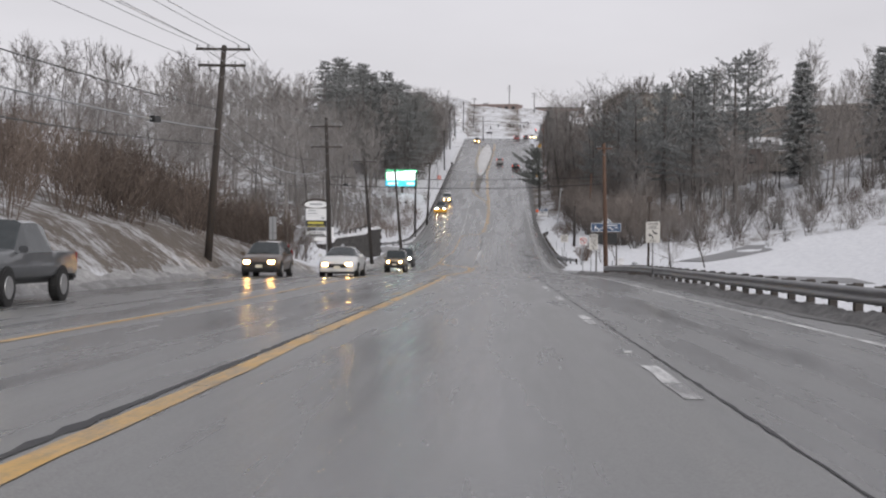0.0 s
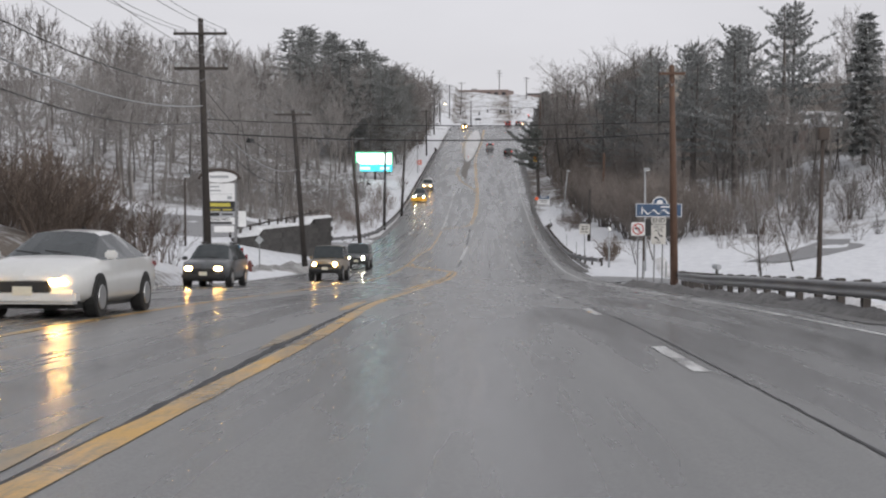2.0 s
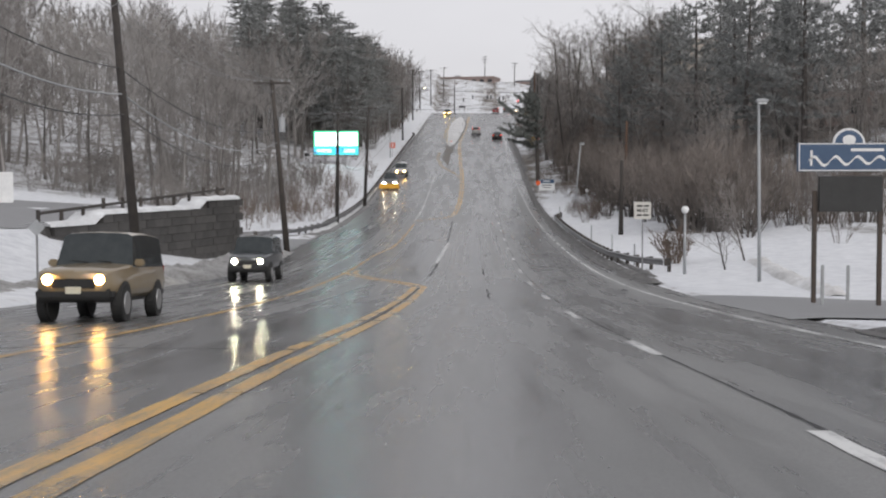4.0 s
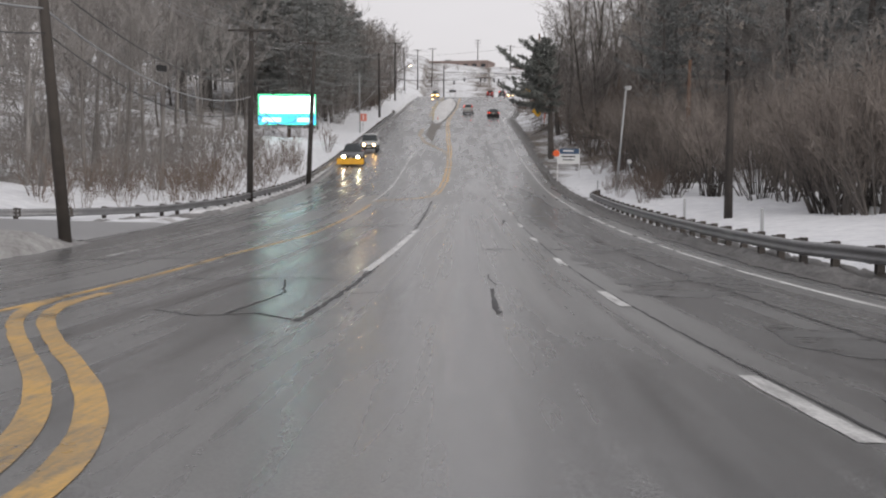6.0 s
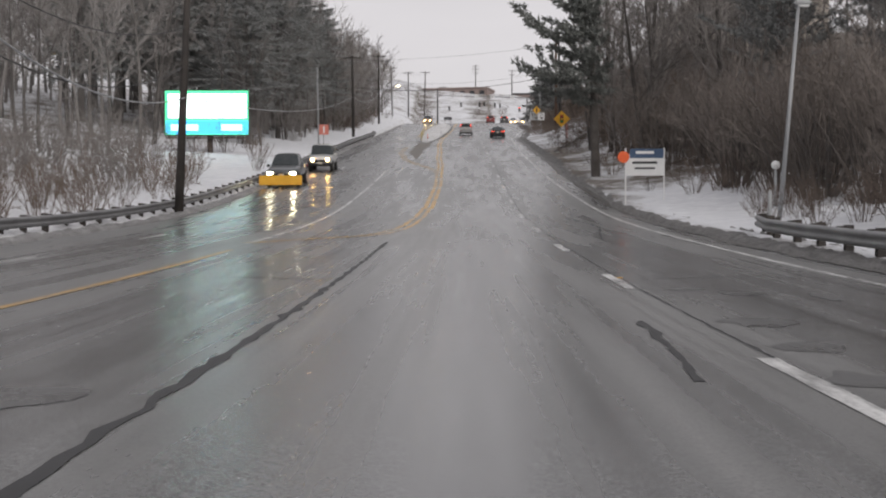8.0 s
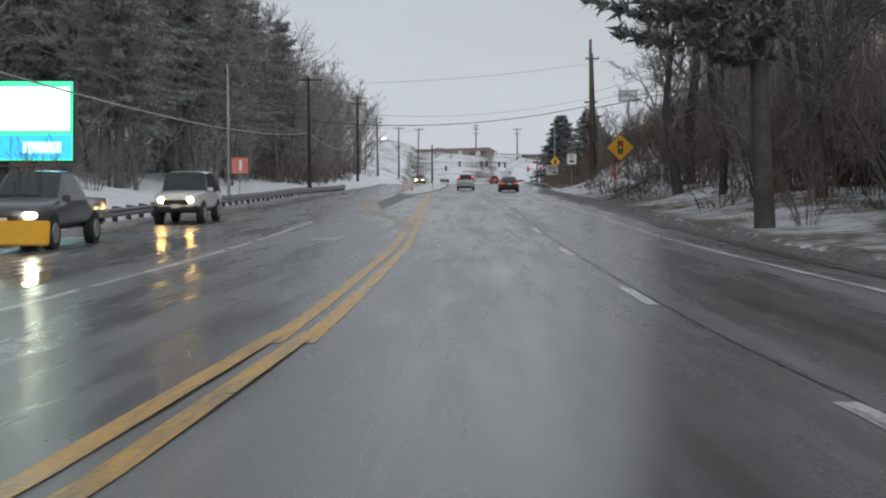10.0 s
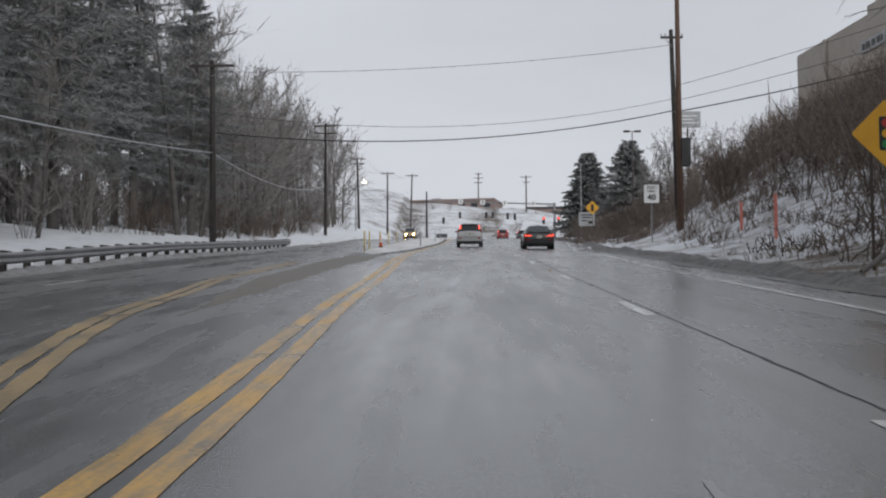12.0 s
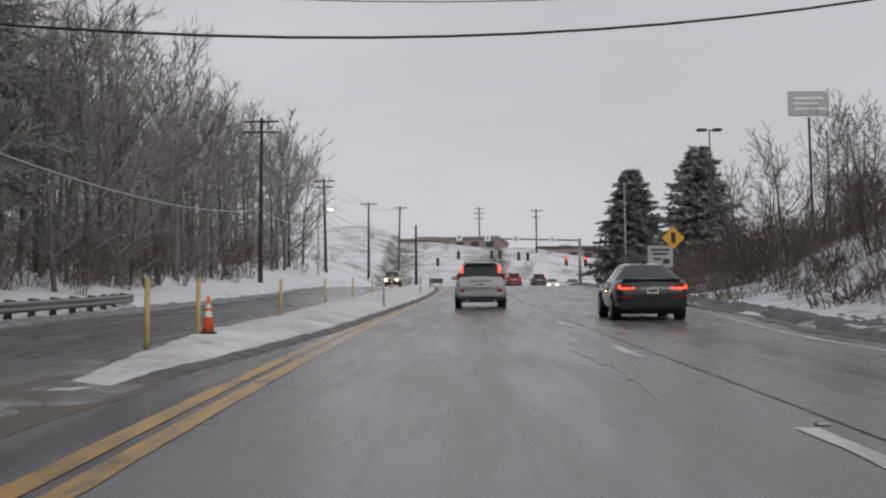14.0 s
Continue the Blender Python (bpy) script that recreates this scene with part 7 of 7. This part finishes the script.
building("house", 45.5, 252, 8, 7, 4.4, M_BRICK, M_DARKROOF, "small brown house with a snow-covered roof among the trees", 1, 3, -6, 2.2, snow=True)
building("gas_station_shop", 30, 500, 14, 8, 3.6, M_TAN, M_DARKROOF, "low pale shop beyond the junction", 1, 5, 0)

# ---- junction ----
ma = thing("signal_mast", 12.42, 472, 14.6, 0, "grey steel signal mast with a long arm over the junction", "traffic signal")
part("mast", rod(0.22, 0.17, (0, 0, -0.2), (0, 0, 6.2), 14), M_STEEL, ma, smooth=True)
v, f = [], []
tube(v, f, [(0, 0, 6.0), (-7, 0, 6.2), (-14, 0, 6.4), (-20.2, 0, 6.55)], [0.13, 0.11, 0.09, 0.07], 8)
arm = piece("mast_arm", mesh_of("mast_arm", v, f, M_STEEL, True), ma)
for x in (-3.4, -7.9, -11.4, -14.9):
    p_ = part("lane_sign", plate(0.75, 0.75, 6.0 - 0.03 * x, x, -0.15), M_WHITE, arm)
    bars(p_, [(x, 6.02 - 0.03 * x, 0.16, 0.4)], M_BLACK, y=-0.16)
M_SIG_RED = glowing("red_signal_light", (1.0, 0.06, 0.03), 4.0, (0.3, 0.02, 0.02))


def signal_head(x, y, z, lit):
    ob = thing("traffic_signal", x, y, z, 0, "black three-lamp traffic signal head" + (" showing red" if lit else ""), "traffic signal", "signal heads at the junction")
    part("housing", box(0.4, 0.3, 1.1, bevel=0.03), M_BLACK, ob)
    for k, mm in enumerate((M_GREEN, M_SIGNYEL, M_RED)):
        bm = bmesh.new()
        on = lit and k == 2
        bmesh.ops.create_cone(bm, cap_ends=True, segments=16, radius1=0.13, radius2=0.13, depth=0.04, matrix=pose(0, -0.16, 0.2 + 0.34 * k, 90))
        part("lens", bm, M_SIG_RED if on else M_BLACK, ob)
    return ob


for x, y, z, lit in [(1.8, 484, 19.6, False), (2.9, 484, 19.6, False), (5.4, 484, 19.4, False), (6.6, 484, 19.3, False), (-2.6, 484, 19.6, False), (-5.4, 486, 18.9, False), (10.6, 470.5, 17.3, True), (12.95, 470.5, 17.3, True), (15.0, 474, 17.2, True)]:
    signal_head(x, y, z, lit)
cable((-16.8, 484, 20.8), (22, 484, 20.6), 0.3, 0.02)
M_SHOPSIGN = glowing("lit_shop_sign", (1.0, 0.86, 0.76), 4.5)
s = thing("shop_sign", 20.5, 500, land_at(20.5, 500), 0, "red and white lit shop sign on a pole", "sign")
part("pole", rod(0.15, 0.15, (0, 0, -0.3), (0, 0, 5.0), 10), M_DARKSTEEL, s)
part("panel", box(2.6, 0.4, 1.0, 0, 0, 4.2, 0.2), M_SHOPSIGN, s)
part("top_panel", box(1.9, 0.4, 2.0, 0, 0, 5.3, 0.05), M_SIGNYEL, s)
part("red_band", box(2.0, 0.42, 0.5, 0, 0, 5.6, 0.03), M_RED, s)
s = thing("street_lamp", -16.6, 440, land_at(-16.6, 440), 0, "street lamp with a warm lit head", "lamp post")
part("pole", rod(0.1, 0.07, (0, 0, -0.2), (0, 0, 6.4), 10), M_GREYPOST, s)
part("arm", rod(0.04, 0.04, (0, 0, 6.3), (1.1, 0, 6.6), 8), M_GREYPOST, s)
part("lamp", box(0.5, 0.25, 0.14, 1.2, 0, 6.5, 0.04), M_LAMP, s)
s = thing("hill_sign", -5.9, 500, land_at(-5.9, 500), 0, "dark rectangular sign on the snowy hill", "sign")
part("panel", plate(2.0, 0.7, 1.9, thick=0.1), M_DARKROOF, s)
for x in (-0.7, 0.7):
    part("post", box(0.1, 0.1, 2.0, x, 0.1, -0.2), M_DARKSTEEL, s)

# fallen branch on the right verge
v, f = [], []
lz = [(5.9, 290.3, 0.05), (6.9, 291.3, 0.4), (7.8, 292.3, 0.6), (8.8, 292.9, 1.0), (9.5, 293.8, 0.7)]
lz = [(x, y, land_at(x, y) + h) for x, y, h in lz]
tube(v, f, lz, [0.05, 0.09, 0.12, 0.1, 0.05], 7)
tube(v, f, [lz[1], (6.8, 291.4, lz[1][2] + 0.35), (7.0, 291.6, lz[1][2] + 0.6)], [0.07, 0.05, 0.03], 6)
tube(v, f, [lz[2], (8.1, 291.9, lz[2][2] - 0.4), (8.3, 291.6, lz[2][2] - 0.9)], [0.07, 0.05, 0.04], 6)
tagged(new("fallen_branch", mesh_of("fallen_branch", v, f, M_BARK, True)), "dark fallen branch lying on the snowy bank", "branch")


# ---- vehicles ----
def car_paint(name, colour, rough=0.3):
    return surface(name, tuple(c * 0.8 for c in colour), colour, rough, 0.8, 30, 0.03, 0.002, coat=0.8, rough2=rough + 0.15)


M_PAINT = {
    "black": car_paint("black_car_paint", (0.016, 0.017, 0.019)), "silver": car_paint("silver_car_paint", (0.42, 0.42, 0.42)),
    "grey": car_paint("dark_grey_car_paint", (0.06, 0.065, 0.07)), "white": car_paint("white_car_paint", (0.72, 0.72, 0.7)),
    "tan": car_paint("tan_car_paint", (0.26, 0.2, 0.12)), "blue": car_paint("dark_blue_car_paint", (0.03, 0.04, 0.06)),
    "red": car_paint("red_car_paint", (0.3, 0.02, 0.02)), "brown": car_paint("brown_car_paint", (0.1, 0.07, 0.05)),
}
M_CARGLASS = surface("car_glass", (0.02, 0.025, 0.027), (0.045, 0.052, 0.055), 0.05, 0.5, 4, 0, coat=0.0, spec=0.4)
M_TYRE = surface("tyre_rubber", (0.012, 0.012, 0.012), (0.035, 0.034, 0.033), 0.75, 4, 40, 0.3, 0.004)
M_RIM = surface("alloy_rim", (0.3, 0.3, 0.3), (0.5, 0.5, 0.5), 0.35, 4, 30, 0, metal=0.8)
M_TRIM = surface("black_plastic_trim", (0.012, 0.012, 0.012), (0.03, 0.03, 0.03), 0.6, 4, 30, 0.1, 0.002)
M_BRAKE = glowing("brake_light", (1.0, 0.09, 0.04), 2.2, (0.4, 0.02, 0.02))
M_REDLENS = surface("red_lens", (0.2, 0.01, 0.01), (0.32, 0.02, 0.02), 0.15, 3, 20, 0)
M_HEAD = glowing("headlight_white", (1.0, 0.93, 0.66), 85.0)
M_HEADWARM = glowing("headlight_warm", (1.0, 0.55, 0.17), 60.0)
M_FOG = glowing("amber_side_light", (1.0, 0.5, 0.12), 8.0)
M_PLATE = surface("number_plate", (0.6, 0.56, 0.44), (0.72, 0.68, 0.56), 0.4, 4, 30, 0)

# stations from the rear bumper forward: along, sill height, waist height, half width, top height, half width at the top
SHAPES = {
    "suv": ([(0.0, .5, .78, .72, .8, .7), (0.06, .38, .98, .86, 1.0, .76), (0.16, .34, 1.06, .9, 1.12, .78), (0.42, .3, 1.1, .91, 1.6, .63), (0.95, .27, 1.08, .91, 1.67, .64), (2.0, .27, 1.05, .91, 1.68, .64), (2.75, .27, 1.02, .91, 1.6, .61), (3.5, .27, .99, .9, 1.06, .76), (4.1, .3, .93, .88, .97, .74), (4.42, .36, .82, .8, .86, .66), (4.56, .45, .7, .66, .74, .56)], (0.85, 3.55), 0.34),
    "sedan": ([(0.0, .5, .74, .74, .76, .7), (0.07, .36, .9, .88, .92, .78), (0.2, .3, .98, .91, 1.01, .8), (0.75, .24, 1.0, .93, 1.05, .8), (1.45, .22, .98, .93, 1.4, .58), (2.1, .22, .96, .93, 1.45, .6), (2.75, .22, .95, .93, 1.4, .58), (3.6, .22, .93, .92, .99, .76), (4.3, .24, .86, .9, .9, .74), (4.72, .3, .74, .82, .78, .66), (4.88, .4, .62, .66, .66, .56)], (0.98, 3.82), 0.33),
    "jeep": ([(0.0, .55, 1.0, .8, 1.02, .76), (0.04, .5, 1.08, .84, 1.1, .78), (0.12, .48, 1.1, .85, 1.78, .72), (1.2, .46, 1.1, .85, 1.84, .73), (2.2, .46, 1.1, .85, 1.83, .73), (2.45, .46, 1.1, .85, 1.8, .72), (2.75, .46, 1.1, .84, 1.16, .8), (3.6, .48, 1.06, .82, 1.1, .78), (4.1, .52, 1.0, .76, 1.04, .72), (4.2, .6, .95, .7, .98, .68)], (0.75, 3.45), 0.38),
    "pickup": ([(0.0, .6, 1.12, .86, 1.14, .84), (0.05, .52, 1.14, .9, 1.16, .86), (1.75, .5, 1.14, .92, 1.18, .86), (1.8, .5, 1.14, .92, 1.76, .66), (2.3, .5, 1.13, .92, 1.84, .68), (3.2, .5, 1.12, .92, 1.82, .67), (4.0, .5, 1.1, .91, 1.2, .82), (5.0, .52, 1.05, .89, 1.1, .8), (5.5, .58, .95, .82, 1.0, .76), (5.6, .66, .88, .76, .92, .7)], (1.15, 4.6), 0.39),
}


def car(kind, colour, x, y, oncoming, label, lights="white", brake=False, plate_bars=True):
    """A car whose rear (or nose, where it comes towards us) stands at y."""
    st, axles, wr = SHAPES[kind]
    length = st[-1][0]
    paint = M_PAINT[colour]
    g = float(road_z(y + 2) - road_z(y - 2)) / 4
    ob = new(kind if kind != "suv" else "sport_utility_car")
    ob.name = {"suv": "sport_utility_car", "sedan": "sedan_car", "jeep": "off_road_car", "pickup": "pickup_truck"}[kind]
    m = pose(x, y, float(road_z(y)), math.degrees(math.atan(g)))
    if oncoming:
        m = m @ pose(0, length, 0, 0, 0, 180)
    ob.matrix_basis = m
    tagged(ob, label, "truck" if kind == "pickup" else "car")
    ring = 9
    v = []
    for s, zb, zw, hw, zt, ht in st:
        half = [(0, zb), (hw * 0.8, zb), (hw * 0.98, zb + 0.12), (hw, zb + (zw - zb) * 0.55), (hw * 0.955, zw), (ht, zt - 0.05 if zt - zw > 0.2 else zt - 0.02), (ht * 0.86, zt), (ht * 0.5, zt + 0.02), (0, zt + 0.03)]
        v += [(px, s, pz) for px, pz in half] + [(-px, s, pz) for px, pz in half]
    body, side, front, back = [], [], [], []
    tall = [st[k][4] - st[k][2] > 0.25 for k in range(len(st))]
    for k in range(len(st) - 1):
        for sgn in (0, 1):
            o0, o1 = k * 18 + sgn * 9, (k + 1) * 18 + sgn * 9
            for q in range(8):
                face = (o0 + q, o1 + q, o1 + q + 1, o0 + q + 1) if sgn else (o0 + q, o0 + q + 1, o1 + q + 1, o1 + q)
                if q == 4 and (tall[k] or tall[k + 1]):
                    side.append(face)
                elif q >= 5 and tall[k] != tall[k + 1]:
                    (back if tall[k + 1] else front).append(face)
                else:
                    body.append(face)
    n = len(st) - 1
    body.append(tuple(range(8, -1, -1)) + tuple(range(10, 17)))
    body.append(tuple(n * 18 + q for q in range(9)) + tuple(n * 18 + q for q in range(16, 9, -1)))
    def used(faces):
        idx = sorted({i for f_ in faces for i in f_})
        mp = {i: j for j, i in enumerate(idx)}
        return [v[i] for i in idx], [tuple(mp[i] for i in f_) for f_ in faces]
    me = mesh_of("body", *used(body), paint, True)
    b_ob = piece("body", me, ob)
    piece("side_window", mesh_of("side_window", *used([f_ for f_ in side if v[f_[0]][0] > 0]), M_CARGLASS), ob)
    piece("side_window", mesh_of("side_window", *used([f_ for f_ in side if v[f_[0]][0] <= 0]), M_CARGLASS), ob)
    piece("windshield", mesh_of("windshield", *used(front), M_CARGLASS), ob)
    piece("rear_window", mesh_of("rear_window", *used(back), M_CARGLASS), ob)
    hw = max(s_[3] for s_ in st)
    for ay in axles:
        for sx in (-1, 1):
            w = thing("wheel", 0, 0, 0)
            w.parent = ob
            w.matrix_basis = pose(sx * (hw - 0.1), ay, wr)
            tyre = rod(wr, wr, (-0.12, 0, 0), (0.12, 0, 0), 26)
            part("tyre", tyre, M_TYRE, w)
            rim = rod(wr * 0.66, wr * 0.6, (sx * 0.1, 0, 0), (sx * 0.135, 0, 0), 20)
            part("rim", rim, M_RIM, w)
            arch = rod(wr + 0.045, wr + 0.045, (sx * (hw - 0.16), ay, wr + 0.02), (sx * (hw + 0.004), ay, wr + 0.02), 26)
            part("wheel_arch", arch, M_TRIM, b_ob)
    # bumpers and underside
    part("rear_bumper", box(hw * 1.88, 0.36, 0.3 if kind == "suv" else 0.2, 0, 0.12, st[1][1] - (-0.02 if kind == "suv" else 0.06), 0.06), M_TRIM if kind in ("jeep", "pickup") else paint, ob)
    part("front_bumper", box(hw * 1.8, 0.34, 0.22, 0, length - 0.14, st[-2][1] - 0.06, 0.05), M_TRIM if kind != "sedan" else paint, ob)
    part("underbody", box(hw * 1.6, length - 0.6, 0.16, 0, length / 2, st[4][1] - 0.06), M_TRIM, ob)
    for sx in (-1, 1):
        mi = part("mirror", box(0.2, 0.12, 0.15, sx * (hw + 0.06), st[-4][0] - 0.15, st[-4][2] + 0.02, 0.03), paint, ob)
    lit = M_BRAKE if brake else M_REDLENS
    if kind == "suv":
        for sx in (-1, 1):
            tl = part("tail_light", box(0.1, 0.14, 0.3, sx * 0.82, 0.17, 0.96, 0.03), M_REDLENS, ob, "red tail light")
            part("lamp", box(0.085, 0.16, 0.3, sx * 0.675, 0.3, 1.24, 0.03, Matrix.Rotation(radians(-26), 4, "X")), lit, tl, "lit red lamp" if brake else "")
            part("reflector", box(0.2, 0.05, 0.09, sx * 0.68, -0.06, 0.6, 0.015), M_REDLENS, ob)
            part("exhaust", rod(0.035, 0.035, (sx * 0.5, -0.04, 0.27), (sx * 0.5, 0.2, 0.27), 10), M_RIM, ob)
            part("roof_rail", box(0.04, 1.6, 0.05, sx * 0.58, 1.6, 1.68, 0.015), M_TRIM, ob)
        part("rear_wiper", rod(0.012, 0.008, (0.0, 0.2, 1.16), (-0.3, 0.22, 1.19), 6), M_TRIM, ob)
        part("tailgate_trim", box(0.8, 0.05, 0.06, 0, 0.04, 0.96, 0.012), M_RIM, ob)
        part("tailgate_seam", box(1.36, 0.02, 0.02, 0, 0.0, 0.72), M_TRIM, ob)
        part("spoiler", box(1.2, 0.3, 0.05, 0, 0.4, 1.61, 0.02), paint, ob)
        part("valance", box(hw * 1.7, 0.3, 0.14, 0, 0.14, 0.26, 0.03), M_TRIM, ob)
        part("bumper_strip", box(1.0, 0.05, 0.06, 0, -0.06, 0.44, 0.01), M_RIM, ob)
    elif kind == "sedan":
        for sx in (-1, 1):
            tl = part("tail_light", box(0.34, 0.12, 0.12, sx * 0.73, 0.09, 0.8, 0.03), M_REDLENS, ob, "red tail light")
            bm = box(0.24, 0.1, 0.05, sx * 0.7, 0.04, 0.795, 0.015)
            box(0.06, 0.1, 0.11, sx * 0.84, 0.06, 0.805, 0.015, bm=bm)
            box(0.12, 0.06, 0.05, sx * 0.5, 0.03, 0.795, 0.015, bm=bm)
            part("lamp", bm, lit, tl, "lit red lamp" if brake else "")
            part("wing_light", box(0.1, 0.26, 0.08, sx * 0.87, 0.2, 0.84, 0.03), M_REDLENS, ob)
            part("reflector", box(0.3, 0.04, 0.05, sx * 0.68, 0.0, 0.56, 0.01), M_REDLENS, ob)
        part("spoiler", box(1.5, 0.16, 0.04, 0, 0.22, 1.02, 0.015), paint, ob)
        part("roof_fin", box(0.05, 0.16, 0.07, 0, 1.75, 1.46, 0.015), M_TRIM, ob)
        part("diffuser", box(1.3, 0.1, 0.14, 0, 0.02, 0.33, 0.02), M_TRIM, ob)
    else:
        for sx in (-1, 1):
            part("tail_light", box(0.13, 0.08, 0.3, sx * (hw - 0.1), 0.02, 0.85, 0.02), lit, ob, "red tail light")
        if kind == "jeep":
            part("spare_wheel", rod(0.37, 0.37, (0, 0.02, 1.0), (0, -0.2, 1.0), 24), M_TYRE, ob)
    pl = part("number_plate", box(0.31, 0.02, 0.16, 0, -0.012, (0.68 if kind == "sedan" else 0.78) if kind in ("sedan", "suv") else 0.6, 0.004), M_PLATE, ob)
    bars(pl, [(0, (0.76 if kind == "sedan" else 0.86) if kind in ("sedan", "suv") else 0.68, 0.22, 0.06)], M_BLUE, y=-0.026)
    part("badge", box(0.1, 0.02, 0.08, 0, st[1][0] - 0.02, st[1][2] - 0.08, 0.01), M_RIM, ob)
    # nose
    fz = st[-2][2]
    part("grille", box(0.9, 0.08, 0.2, 0, length - 0.02, fz - 0.32, 0.02), M_TRIM, ob)
    hm = {"white": M_HEAD, "warm": M_HEADWARM, "off": M_GREYPOST}[lights]
    for sx in (-1, 1):
        bm = bmesh.new()
        if kind == "jeep":
            bmesh.ops.create_cone(bm, cap_ends=True, segments=18, radius1=0.1, radius2=0.09, depth=0.06, matrix=pose(sx * 0.52, length, fz - 0.14, 90))
        else:
            hh = 0.1 if kind == "sedan" else 0.14
            box(0.28, 0.16, hh, sx * (st[-1][3] - 0.1), length - 0.03, fz - 0.2, 0.03, bm=bm)
        hl = part("headlight", bm, hm, ob, "lit headlight" if lights != "off" else "")
        part("fog_light", box(0.14, 0.04, 0.07, sx * 0.58, length - 0.02, st[-1][1] - 0.08, 0.01), M_FOG if lights != "off" else M_GREYPOST, ob)
    pf = part("number_plate", box(0.31, 0.02, 0.14, 0, length + 0.03, st[-1][1] - 0.02, 0.004), M_PLATE, ob)
    for s in (-0.35, 0.15):
        part("wiper", rod(0.012, 0.01, (s, st[-4][0] + 0.02, st[-4][4] + 0.05), (s + 0.45, st[-4][0] - 0.06, st[-4][4] + 0.1), 6), M_TRIM, ob)
    return ob


car("suv", "silver", -1.82, 356.5, False, "silver sport utility car with brake lights lit on the wet road", "off", True)
car("sedan", "black", 2.28, 342.3, False, "shiny black sedan with brake lights lit on the wet road", "off", True)
car("pickup", "grey", -12.6, 26.0, True, "dark grey pickup truck with lit headlights on the wet road", "white")
car("suv", "brown", -12.5, 60.0, True, "dark brown sport utility car with lit orange headlights", "warm")
car("sedan", "white", -9.2, 62.3, True, "white sedan with lit headlights on the wet road", "warm")
car("suv", "grey", -12.6, 91.0, True, "dark grey sport utility car with lit headlights", "warm")
car("jeep", "tan", -10.2, 108.5, True, "tan off-road car with warm lit round headlights", "warm")
car("jeep", "grey", -11.3, 135.0, True, "grey off-road car with lit round headlights", "white")
pk = car("pickup", "grey", -12.7, 246.0, True, "dark grey pickup truck with a yellow snow plough", "white")
bm = box(2.45, 0.1, 0.56, 0, 5.98, 0.16, 0.03, Matrix.Rotation(radians(12), 4, "X"))
bl = part("plough_blade", bm, M_SIGNYEL, pk, "yellow steel plough blade")
for sx in (-0.6, 0.0, 0.6):
    part("rib", box(0.06, 0.1, 0.55, sx, 5.86, 0.25), M_SIGNYEL, bl)
part("plough_frame", box(0.7, 0.4, 0.12, 0, 5.72, 0.42), M_TRIM, pk)
car("jeep", "white", -12.2, 262.0, True, "white off-road car with lit round headlights", "warm")
car("suv", "tan", -9.6, 446, True, "pale van-like car with warm lit headlights near the junction", "warm")
car("suv", "red", 4.0, 466, False, "red car with brake lights lit waiting at the junction", "off", True)
car("suv", "grey", 7.2, 470, False, "dark grey car with brake lights lit waiting at the junction", "off", True)
c_ = car("sedan", "white", 9.6, 480, True, "pale car with lit headlights on the cross street", "warm")
c_ = car("sedan", "silver", 12.4, 481, True, "silver car with lit headlights on the cross street", "warm")
